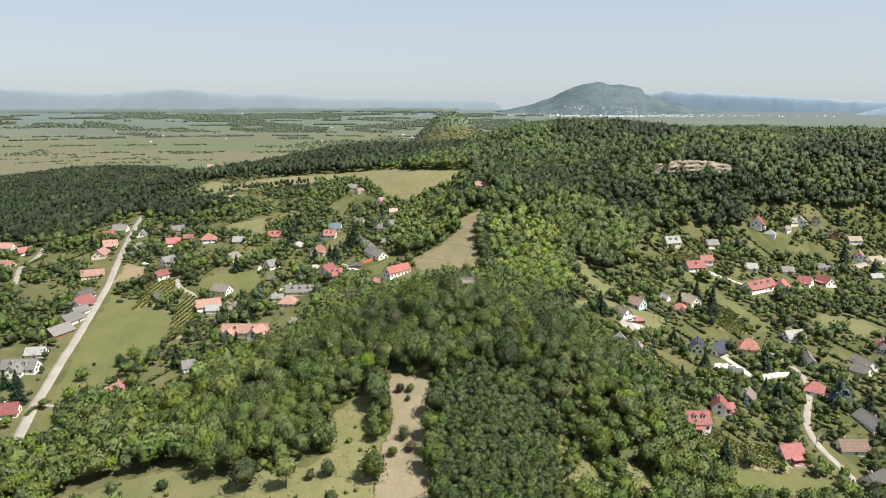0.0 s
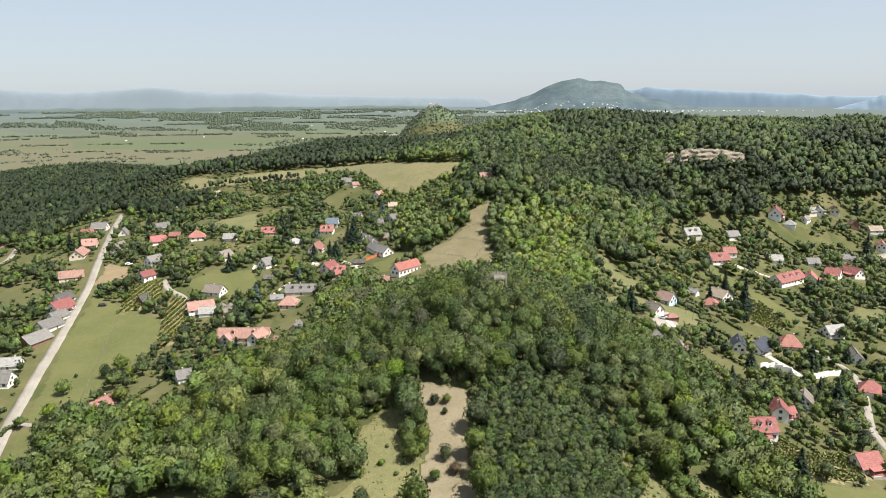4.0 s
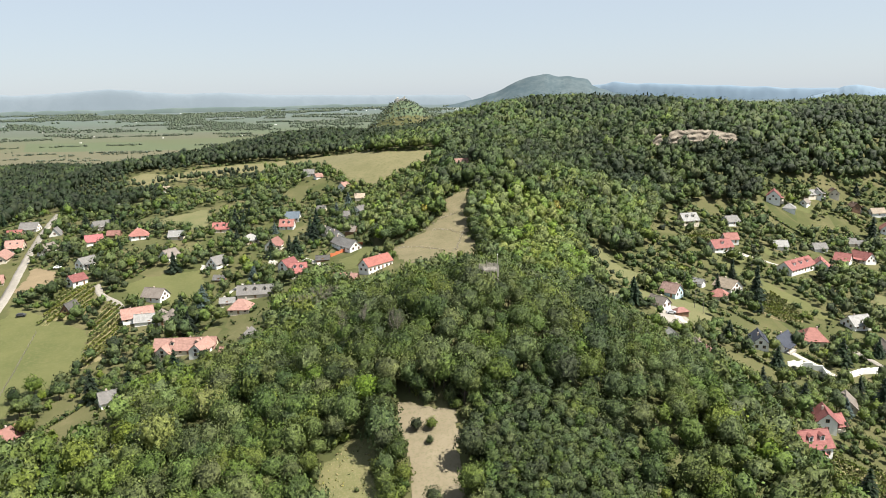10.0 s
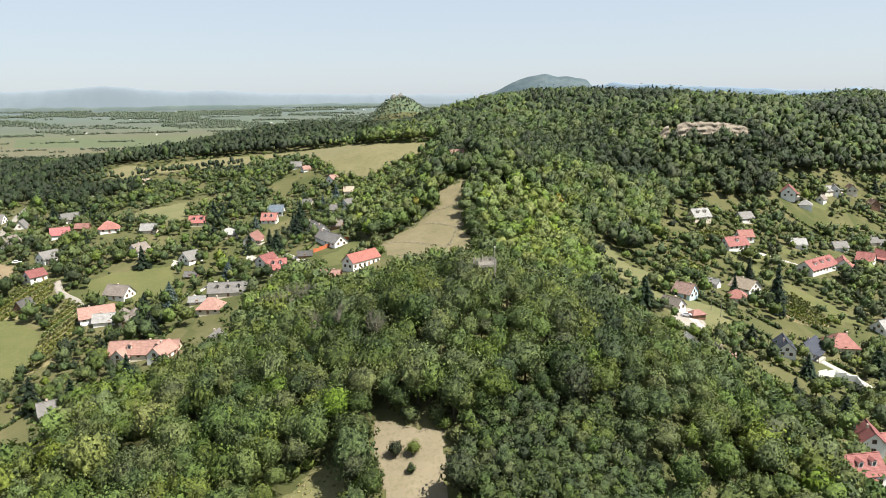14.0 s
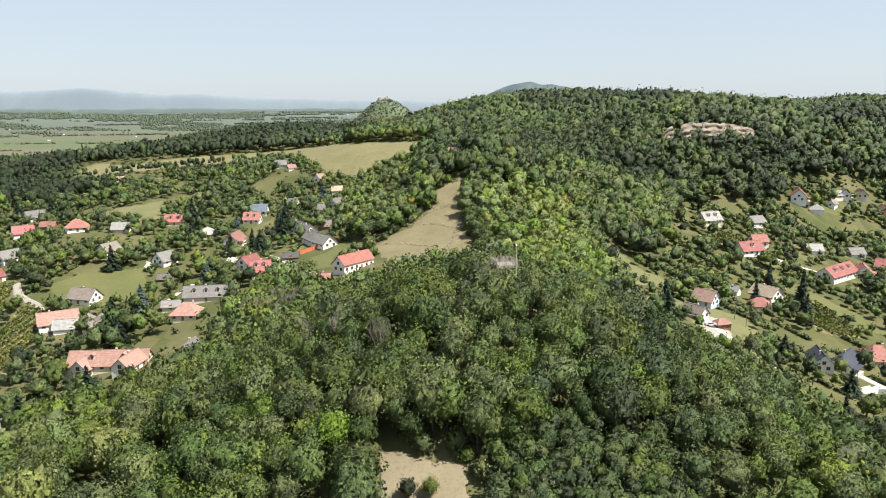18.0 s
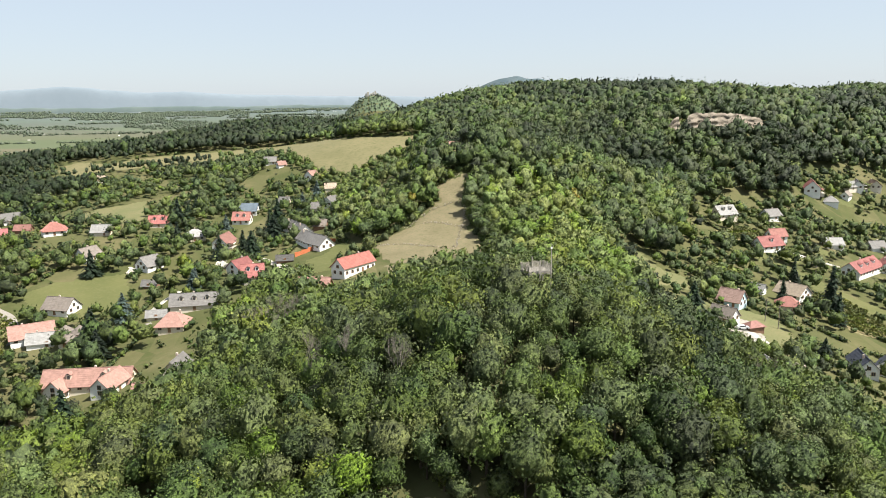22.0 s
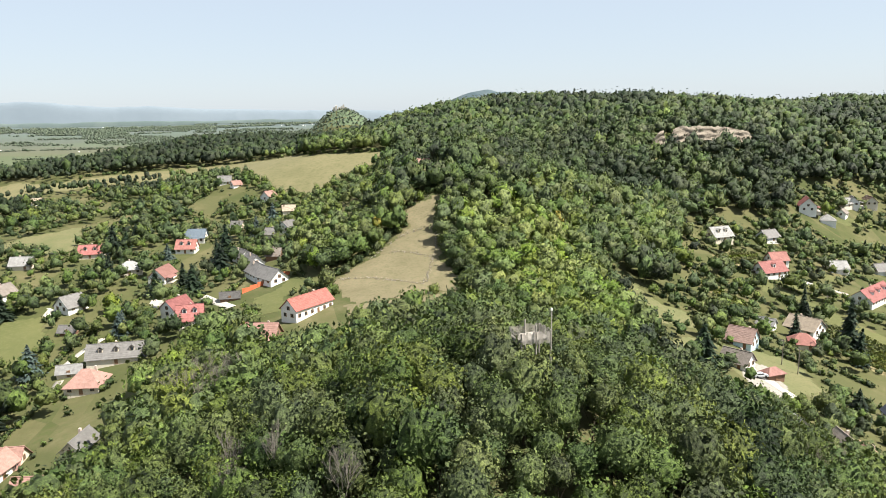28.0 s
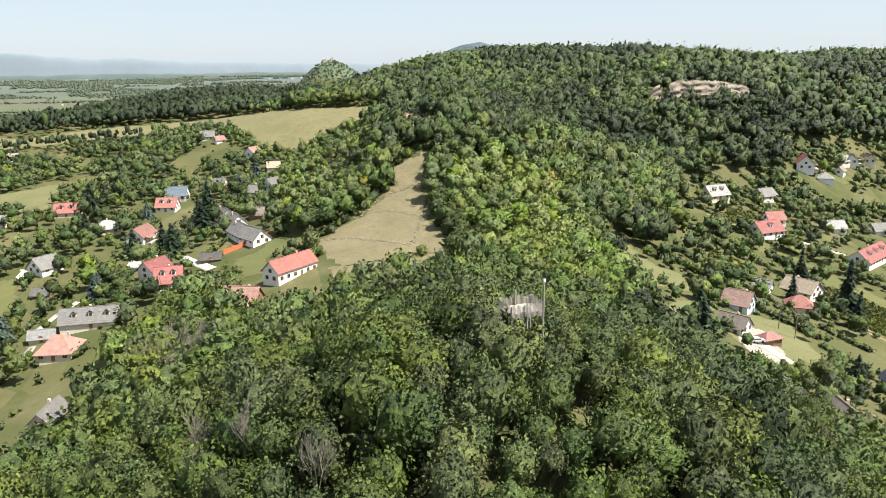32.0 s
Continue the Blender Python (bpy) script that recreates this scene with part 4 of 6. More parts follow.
        zf, zr = eave + rise * f - 0.35, eave + rise * (f + 0.34)
        yf, yb = -hw * (1 - f) - 0.25, -hw * (1 - f - 0.34) + 0.3
        bm = bmesh.new()
        box(bm, px - 0.65, px + 0.65, yf, yb, zf, zr)
        bmesh.ops.recalc_face_normals(bm, faces=bm.faces)
        dm = part("dormer", bm, M_WALL[wall], base)
        for sg in (-1, 1):
            bm = bmesh.new()
            slab(bm, [(px, yf - 0.2, zr + 0.62), (px, yb + 0.2, zr + 0.62), (px + sg * 0.9, yb + 0.2, zr - 0.02), (px + sg * 0.9, yf - 0.2, zr - 0.02)][::sg], 0.1)
            bmesh.ops.recalc_face_normals(bm, faces=bm.faces)
            part("dormer_roof", bm, rt, dm)
        share("dormer_window", SKYLIGHT, dm, px, yf - 0.02, (zf + zr) / 2 + 0.1)
    if rng.random() < 0.35 and not dormers and kind == "gable" and ridge > 6:
        ang = math.degrees(math.atan2(top - ev, hw + over))
        for px in (-hl * 0.4, hl * 0.4):
            k = share("skylight", SKYLIGHT, base, 0, 0, 0)
            k.matrix_basis = pose(px, -hw * 0.5, eave + rise * 0.55 + 0.2, 0) @ pose(0, 0, 0, ang - 0, 0, 0) @ pose(0, 0, 0, 90)
    return base


house(-270, 588, -0, 11.6, 8, 7, "gray", "white", "gable")
house(-273, 573, 15, 8.5, 7, 5, "red", "white", "gable")
house(-256, 538, 10, 9.9, 9, 7, "orange", "cream", "gable")
house(-254, 517, 100, 16.0, 9, 6.5, "orange", "cream", "gable")
house(-238, 471, 21, 13.9, 9, 5.5, "orange", "cream", "gable")
house(-229, 522, 80, 11.2, 7, 6.5, "graybrown", "white", "gable")
house(-243, 566, 100, 8.8, 7, 5, "gray", "white", "aframe")
house(-205, 531, 25, 9.8, 9, 6, "crimson", "white", "gable")
house(-193, 488, 60, 10.0, 7, 6, "gray", "white", "gable")
house(-188, 461, 60, 8.8, 6, 6.5, "darkred", "white", "gable")
house(-178, 428, 80, 8.5, 6, 5, "dark", "brown", "aframe")
house(-178, 534, 15, 10.0, 9, 6, "redorange", "white", "hip")
house(-214, 569, 45, 12.5, 7, 6, "gray", "white", "gable")
house(-346, 554, 0, 10.0, 8, 6, "orange", "white", "gable")
house(-322, 537, 45, 10.0, 7, 6, "red", "white", "gable")
house(-318, 506, 0, 9.2, 9, 5.5, "orange", "cream", "gable")
house(-546, 874, 21, 12.5, 8, 6, "gray", "white", "gable")
house(-220, 419, 70, 12.5, 8, 7.5, "darkred", "white", "gable")
house(-225, 432, 70, 11.2, 7, 6, "dark", "white", "gable")
house(-215, 395, 70, 12.5, 8, 6, "gray", "white", "gable")
house(-216, 407, 70, 10.0, 6, 5, "gray", "white", "gable")
house(-213, 377, 70, 13.8, 9, 6.5, "gray", "brown", "gable")
house(-208, 332, 0, 16.6, 8, 7.5, "gray", "white", "gable", 2)
house(-208, 328, 90, 10.0, 7, 7, "gray", "white", "gable")
house(-211, 351, 10, 9.1, 8, 4.5, "lightgray", "white", "gable")
house(-188, 287, 15, 8.5, 8, 6, "darkred", "white", "gable")
house(-149, 304, 65, 11.2, 6, 5.5, "brownred", "white", "gable")
house(-122, 327, 30, 8.8, 6, 5, "gray", "white", "gable")
house(-110, 290, -13, 7.0, 6, 3.5, "lightgray", "cream", "gable")
house(-140, 437, -20, 11.0, 8, 6.5, "graybrown", "white", "gable")
house(-142, 415, 25, 13.8, 8, 6.5, "orange", "white", "gable")
house(-137, 410, 10, 8.5, 6, 4.5, "lightgray", "white", "gable")
house(-107, 369, -1, 24.6, 8, 6.5, "orange", "cream", "gable", 2)
house(-114, 368, 75, 10.0, 6, 6.3, "orange", "white", "gable")
house(-99, 362, 75, 10.0, 6, 6.3, "orange", "white", "gable")
house(-92, 408, -4, 9.4, 10, 6.5, "orange", "cream", "hip")
house(-101, 421, 5, 6.8, 4, 3.2, "lightgray", "cream", "gable")
house(-88, 426, 3, 17.3, 8, 6, "gray", "cream", "gable", 3)
house(-70, 450, 7, 8.5, 8, 7.5, "red", "white", "gable", 2)
house(-77, 462, 60, 10.0, 6, 7, "darkred", "white", "gable")
house(-91, 507, 77, 12.2, 7, 6.5, "brownred", "white", "gable")
house(-89, 553, -6, 9.0, 8, 7, "redorange", "white", "gable", 2)
house(-88, 574, -5, 9.5, 8, 7.5, "bluegray", "white", "gable")
house(-130, 545, 4, 10.1, 9, 6, "red", "cream", "gable", 2)
house(-107, 519, 10, 10.0, 8, 5.5, "lightgray", "cream", "hip")
house(-118, 477, 54, 8.5, 8, 6.5, "gray", "white", "gable")
house(-112, 455, -10, 6.0, 4, 3, "gray", "brown", "gable")
house(-148, 491, 64, 9.4, 7, 6.5, "graybrown", "white", "gable")
house(-179, 535, 12, 10.3, 9, 6.5, "redorange", "white", "hip")
house(-154, 529, -1, 8.6, 7, 5, "lightgray", "cream", "gable")
house(-228, 635, 30, 8.8, 6, 5, "lightgray", "white", "gable")
house(-197, 543, 0, 7.5, 5, 4, "brownred", "brown", "gable")
house(-81, 366, 80, 8.8, 5, 4, "gray", "cream", "gable")
house(-44, 482, -55, 11.2, 8, 6.5, "gray", "white", "gable")
house(-50, 493, 115, 12.5, 8, 6.5, "gray", "white", "gable")
house(-54, 509, 115, 11.2, 7, 6.5, "gray", "white", "gable")
house(-60, 524, 120, 8.8, 6, 5.5, "gray", "white", "gable")
house(-45, 514, -13, 6.0, 6, 4.5, "graybrown", "brown", "gable")
house(-70, 595, -14, 6.0, 6, 4.5, "gray", "cream", "gable")
house(-49, 559, -14, 6.0, 6, 4.5, "gray", "cream", "gable")
house(-41, 559, 60, 8.8, 7, 5.5, "gray", "white", "gable")
house(-43, 612, 6, 6.9, 6, 4.5, "tan", "cream", "gable")
house(-56, 641, 60, 8.8, 6, 6, "orange", "white", "gable")
house(-79, 676, 32, 6.0, 5, 4, "orange", "white", "gable")
house(-88, 691, 1, 8.5, 7, 5.5, "gray", "white", "gable")
house(-59, 470, 5, 7.0, 5, 3, "dark", "brown", "gable")
house(-43, 414, -15, 11.2, 8, 7, "orange", "brown", "gable")
house(-29, 435, 48, 18.0, 6.8, 8, "barn", "white", "gable")
house(-212, 706, 45, 7.0, 6, 4.5, "tan", "white", "gable")
house(-83, 345, -6, 8.5, 7, 5, "orange", "cream", "gable")
house(103, 269, 4, 9.2, 8, 9, "red", "white", "gable", 2)
house(120, 289, 70, 8.8, 6, 8, "darkred", "white", "gable")
house(123, 290, 9, 7.1, 6, 4.5, "red", "cream", "gable")
house(136, 362, 70, 11.2, 6.5, 7, "navy", "white", "gable")
house(148, 365, 40, 12.5, 7, 7, "navy", "white", "gable")
house(170, 378, -15, 10.9, 12, 6.5, "redorange", "cream", "hip")
house(204, 396, 10, 10.9, 9, 6.5, "lightgray", "white", "gable")
house(199, 368, 70, 11.2, 7, 5.5, "graybrown", "white", "gable")
house(184, 331, -32, 8.5, 10, 6.5, "red", "white", "hip")
house(138, 261, 11, 9.0, 8, 7, "red", "white", "gable")
house(140, 258, -0, 6.0, 5, 3.5, "red", "white", "gable")
house(141, 309, 60, 8.8, 7, 5, "graybrown", "cream", "gable")
house(229, 367, -77, 13.2, 7, 5, "graybrown", "white", "gable")
house(223, 358, -62, 8.6, 7, 5, "gray", "white", "gable")
house(195, 301, -86, 15.4, 8, 5.5, "gray", "white", "gable")
house(171, 275, 0, 11.2, 8, 5.5, "brown", "white", "gable")
house(167, 251, 30, 10.0, 7, 5.5, "dark", "white", "gable")
house(251, 387, 60, 12.5, 8, 6, "red", "white", "gable")
house(214, 468, 31, 26.0, 10, 7.5, "red", "white", "gable", 3)
house(232, 473, 60, 11.2, 9, 7.5, "red", "white", "gable")
house(256, 488, -45, 8.7, 9, 7, "red", "white", "gable")
house(274, 496, -74, 12.9, 9, 7, "red", "white", "gable")
house(176, 486, 12, 13.0, 9, 7.5, "red", "white", "gable", 1)
house(189, 500, 0, 8.5, 7, 6.5, "redorange", "white", "gable")
house(170, 520, 13, 11.4, 9, 8, "lightgray", "cream", "gable", 2)
house(203, 529, 15, 9.2, 8, 5.5, "gray", "white", "gable")
house(255, 571, 60, 13.8, 9, 9.5, "darkred", "white", "gable")
house(291, 586, 20, 9.4, 7, 5, "lightgray", "cream", "gable")
house(299, 589, 60, 11.2, 7, 6, "gray", "white", "gable")
house(281, 574, 40, 7.5, 5, 4.5, "graybrown", "white", "gable")
house(314, 593, 70, 10.0, 7, 6, "brown", "cream", "gable")
house(323, 580, 80, 8.8, 6, 5.5, "brown", "brown", "gable")
house(339, 577, 0, 10.4, 7, 5, "tan", "white", "gable")
house(332, 556, 60, 11.2, 7, 6.5, "redorange", "white", "gable")
house(343, 553, 18, 12.6, 7, 5, "tan", "white", "gable")
house(329, 526, 8, 9.2, 6, 4, "lightgray", "gray", "gable")
house(222, 501, -10, 8.5, 8, 5, "lightgray", "white", "gable")
house(251, 506, 0, 8.5, 7, 5, "gray", "white", "gable")
house(286, 526, 0, 6.0, 7, 4.5, "gray", "cream", "gable")
house(292, 525, 0, 6.2, 7, 4.5, "gray", "white", "gable")
house(116, 410, -50, 8.5, 8, 7, "brownroof", "lightblue", "gable")
house(102, 390, -57, 8.5, 6.5, 5, "graybrown", "white", "gable")
house(110, 384, 10, 6.0, 4, 3.6, "brownred", "brown", "hip")
house(155, 431, -64, 11.5, 9, 6.5, "tan", "white", "gable")
house(144, 417, -29, 8.5, 8, 5, "redorange", "cream", "hip")
house(139, 431, -52, 6.0, 4, 3.5, "lightgray", "white", "gable")
house(97, 336, -99, 8.5, 7, 5, "graybrown", "white", "gable")
house(100, 331, -93, 8.8, 7, 4.5, "orange", "cream", "gable")
house(91, 347, -89, 6.1, 5, 3.5, "lightgray", "white", "gable")
house(31, 590, 20, 10, 7, 5.5, "orange", "cream", "gable")
house(-619, 1900, 27, 16.7, 9, 7, "orange", "white", "gable")
house(-594, 1917, -27, 11.5, 9, 7, "orange", "white", "gable")
house(-564, 1908, 20, 15.4, 9, 7, "redorange", "white", "gable")
house(-549, 1936, 10, 12.8, 9, 7, "orange", "white", "gable")
house(-530, 1950, 6, 14.6, 9, 7, "orange", "white", "gable")
house(-510, 1964, 5, 12.0, 9, 7, "redorange", "white", "gable")
house(-490, 1978, -4, 13.4, 9, 7, "orange", "white", "gable")
house(-470, 2005, 13, 17.0, 9, 7, "orange", "white", "gable")
house(-440, 1236, 27, 14.3, 9, 7, "orange", "white", "gable")
house(-441, 1197, -3, 12.6, 9, 7, "gray", "white", "gable")
house(-576, 1667, -28, 11.2, 9, 7, "orange", "white", "gable")
house(-160, 2424, -2, 12.9, 9, 7, "gray", "white", "gable")
house(-40, 1044, -7, 16.4, 9, 7, "lightgray", "white", "gable")
house(-70, 2466, 2, 14.4, 9, 7, "lightgray", "white", "gable")
house(-52, 2548, -16, 11.1, 9, 7, "gray", "white", "gable")
house(-18, 2593, -10, 11.8, 9, 7, "gray", "white", "gable")
house(-115, 2706, 1, 17.0, 9, 7, "lightgray", "white", "gable")
house(-73, 984, 10, 12.1, 9, 7, "gray", "white", "gable")
house(263, 563, 60, 9, 8, 4.6, "lightgray", "white", "hip")
for spot in ((31, 580, 11), (30, 568, 10), (29, 556, 9), (103, 261, 7), (102, 256, 5)):      # trees cleared so the ridge house and the red-roofed villa show to the camera
    HOUSE_SPOTS.append(spot)


YELLOW_SPOTS = [(-85.7, 265.0, 6.2), (-75.0, 277.0, 5.6), (-107.9, 266.0, 5.4), (-65.6, 264.5, 4.8)]


# ---- the wood, joined: far trees, slopes, knoll ----
def build_woods():
    rng = np.random.default_rng(4)
    x, y = scatter(rng, -800, 860, 185, 1330, 5.0)
    wedge = (x > -70 - 0.62 * y) & (x < 50 + 0.86 * (y - 60))
    x, y = x[wedge], y[wedge]
    dist = np.hypot(x + 15, np.maximum(y - 205, 0))
    thin = rng.random(x.shape) < np.where(dist > 560, 0.85, np.where(dist > 330, 0.85, 1.0))
    x, y = x[thin], y[thin]
    keep = ~is_open(x, y, 1, 2.2) & ~is_village(x, y) & ~near_house(x, y) & (height(x, y) > 8) & ~inside(THICKET, x, y) & ~(inside(EAST_SCRUB, x, y) & (rng.random(x.shape) < 0.72))
    # hill flanks hidden from the camera, left without trees
    for x0, x1, y0 in ((-460, -260, 985), (-460, -160, 1010), (-460, 340, 1095), (50, 235, 1010), (-460, 900, 1230), (640, 900, 1090)):
        keep &= ~((x > x0) & (x < x1) & (y > y0))
    keep &= (np.hypot(x - 10.6, y - 304) > 2.3)
    for tx, ty, reach in YELLOW_SPOTS:
        keep &= np.hypot(x - tx, y - ty) > reach * 0.95
    x, y = x[keep], y[keep]
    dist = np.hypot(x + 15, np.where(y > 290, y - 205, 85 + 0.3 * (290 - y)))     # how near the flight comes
    tint = forest_tint(rng, x, y, 0.33 + 0.08 * field_noise(x, y, 0.008, 2.0))
    r = rng.uniform(2.8, 5.4, x.shape) + 0.9 * field_noise(x, y, 0.05, 5.0)
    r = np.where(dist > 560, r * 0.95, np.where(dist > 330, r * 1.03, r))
    # trees on this slope are made smaller to open the camera's view of the field
    shrub = inside(SHRUB_SLOPE, x, y)
    r = np.where(shrub, r * np.where(y > 535, 0.6, 0.75), r)
    low = inside(LOW_EAST, x, y)
    low |= (x > -300) & (x < -40) & (y > 670) & (y < 800)      # trees shrunk so the upper meadow shows to the camera
    r = np.where(low, r * 0.55, r)
    shrub |= low
    tall = r * 0.72 + rng.uniform(1.6, 3.6, x.shape) * np.where(shrub, 0.3, 1.0)
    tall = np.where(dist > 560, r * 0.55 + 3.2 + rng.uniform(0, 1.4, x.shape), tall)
    tall += 2.4 * np.exp(-((x - 2) / 55) ** 2 - ((y - 325) / 55) ** 2) + 1.6 * np.exp(-((x - 10) ** 2 + (y - 298) ** 2) / 380)
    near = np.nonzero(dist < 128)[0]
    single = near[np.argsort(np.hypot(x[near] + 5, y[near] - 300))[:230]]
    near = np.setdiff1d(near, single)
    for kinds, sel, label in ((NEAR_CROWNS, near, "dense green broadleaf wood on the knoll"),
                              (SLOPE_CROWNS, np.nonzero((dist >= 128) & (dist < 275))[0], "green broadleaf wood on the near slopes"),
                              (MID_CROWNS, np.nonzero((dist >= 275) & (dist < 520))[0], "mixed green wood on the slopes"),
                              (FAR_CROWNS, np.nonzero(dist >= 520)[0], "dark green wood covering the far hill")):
        plant("forest", kinds, x[sel], y[sel], r[sel], tall[sel], tint[sel], M_FOREST, label)
    # the even, close-set young wood beside the mown clearing
    tx, ty = scatter(rng, -10, 70, 170, 275, 2.6)
    ok = inside(THICKET, tx, ty) & ~is_open(tx, ty, 0, 0.8)
    tx, ty = tx[ok], ty[ok]
    tr = rng.uniform(1.7, 3.0, tx.shape)
    plant("thicket", SLOPE_CROWNS, tx, ty, tr, 5.9 - tr * 0.55 + 0.6 * field_noise(tx, ty, 0.07, 3.0), np.clip(0.25 + 0.10 * field_noise(tx, ty, 0.06, 9.0) + rng.normal(size=tx.shape) * 0.07, 0, 0.8),
          M_FOREST, "even close-set young wood beside the mown clearing")
    return x[single], y[single], r[single], tall[single], tint[single]


def trunk_mesh():
    bm = bmesh.new()
    rings = []
    for hgt, rad in ((-1.0, 0.30), (0.0, 0.22), (2.5, 0.16), (5.0, 0.09)):
        rings.append([bm.verts.new((math.cos(a) * rad, math.sin(a) * rad, hgt)) for a in np.linspace(0, 6.283, 7)[:-1]])
    for a, b in zip(rings, rings[1:]):
        for i in range(6):
            bm.faces.new((a[i], a[(i + 1) % 6], b[(i + 1) % 6], b[i]))
    for ang in (0.3, 2.2, 4.4):           # limbs
        d = Vector((math.cos(ang), math.sin(ang), 0))
        n = d.cross(Vector((0, 0, 1)))
        lo, hi = Vector((0, 0, 2.2)), d * 1.8 + Vector((0, 0, 5.0))
        a = [bm.verts.new(lo + n * 0.09), bm.verts.new(lo - n * 0.09), bm.verts.new(lo + Vector((0, 0, 0.2)))]
        b = [bm.verts.new(hi + n * 0.04), bm.verts.new(hi - n * 0.04), bm.verts.new(hi + Vector((0, 0, 0.08)))]
        for i in range(3):
            bm.faces.new((a[i], a[(i + 1) % 3], b[(i + 1) % 3], b[i]))
    me = bpy.data.meshes.new("trunk")
    bm.to_mesh(me)
    bm.free()
    me.materials.append(M_BARK)
    return me


TRUNK = trunk_mesh()
CROWN_MESH = [quad_mesh("crown", v * 3.6 + (0, 0, 7.0), q, M_KNOLL, normals=n) for v, q, n in NEAR_CROWNS]
GARDEN_MESH = [quad_mesh("crown", v * 2.6 + (0, 0, 3.4), q, M_TREE, normals=n) for v, q, n in [crown(70 + k, 190, 0.09, 16, 0.95 + 0.1 * k, 4) for k in range(4)]]


def tree(name, mesh, x, y, size, label, category="tree", group="", lift=0.0):
    t = new(name)
    t.matrix_basis = pose(x, y, ground_at(x, y), 0, 0, (x * 37 + y * 17) % 360)
    t.scale = (size, size, size)
    tagged(t, label, category, group)
    share("crown", mesh, t, 0, 0, lift / size)
    share("trunk", TRUNK, t, 0, 0, 0).scale = (1, 1, max(0.4, 1 + lift / size / 5))
    return t


def cone_mesh(seed, mat, slim=1.0, cards=170):
    """A conifer 1 high in tiers of drooping twig clusters round a slim dark cone."""
    rng = np.random.default_rng(seed)
    hgt = rng.uniform(0, 1, cards) ** 1.5 * 0.97
    rad = (1 - hgt) * 0.27 * slim * (0.75 + 0.35 * np.abs(np.sin(hgt * 26)))
    a = rng.uniform(0, 6.283, cards)
    out = np.stack([np.cos(a), np.sin(a), np.zeros(cards)], 1)
    side = np.stack([-np.sin(a), np.cos(a), np.zeros(cards)], 1)
    p = out * rad[:, None] + np.stack([np.zeros(cards), np.zeros(cards), 0.06 + hgt * 0.94], 1)
    ln = (0.05 + rad * 0.35)[:, None]
    dirn = out + np.array([0, 0, -0.45]) + rng.normal(size=(cards, 3)) * 0.25
    w = ln * 0.55
    quad = np.stack([p - dirn * ln, p - side * w, p + dirn * ln, p + side * w], 1).reshape(-1, 3)
    v = [quad]
    core = []
    k = 8
    for zz, rr in ((0.06, 0.20 * slim), (0.4, 0.13 * slim), (0.75, 0.055 * slim), (1.0, 0.004)):
        core.append(np.stack([np.cos(np.arange(k) * 6.283 / k) * rr, np.sin(np.arange(k) * 6.283 / k) * rr, np.full(k, zz)], 1))
    base = len(quad)
    cq = [(base + i * k + j, base + i * k + (j + 1) % k, base + (i + 1) * k + (j + 1) % k, base + (i + 1) * k + j) for i in range(3) for j in range(k)]
    return quad_mesh("crown", np.concatenate(v + core), np.concatenate([np.arange(base).reshape(-1, 4), np.array(cq)]), mat)


CONIFERS = [cone_mesh(s, M_CONIFER, sl) for s, sl in ((1, 1.0), (2, 0.85), (3, 1.15))]
BLUE_SPRUCE = [cone_mesh(s, M_BLUE, 1.2) for s in (5, 6)]
POPLAR = [cone_mesh(8, M_CONIFER, 0.62, 220)]


def conifer(name, mesh, x, y, tall, label):
    t = new(name)
    t.matrix_basis = pose(x, y, ground_at(x, y) - 0.3, 0, 0, (x * 31) % 360)
    t.scale = (tall, tall, tall)
    tagged(t, label, "conifer", "conifers in the gardens")
    share("crown", mesh, t, 0, 0, 0)
    k = share("trunk", TRUNK, t, 0, 0, 0)
    k.scale = (0.09, 0.09, 0.09)
    return t


sx, sy, sr, st, stint = build_woods()
for i, (a, b, rad, mid) in enumerate(zip(sx, sy, sr, st)):
    tree("oak_tree", CROWN_MESH[i % 6], float(a), float(b), float(rad) / 3.6, "leafy green broadleaf tree in the dense wood on the knoll", group="trees of the knoll wood", lift=float(mid) - 7.0 * float(rad) / 3.6)


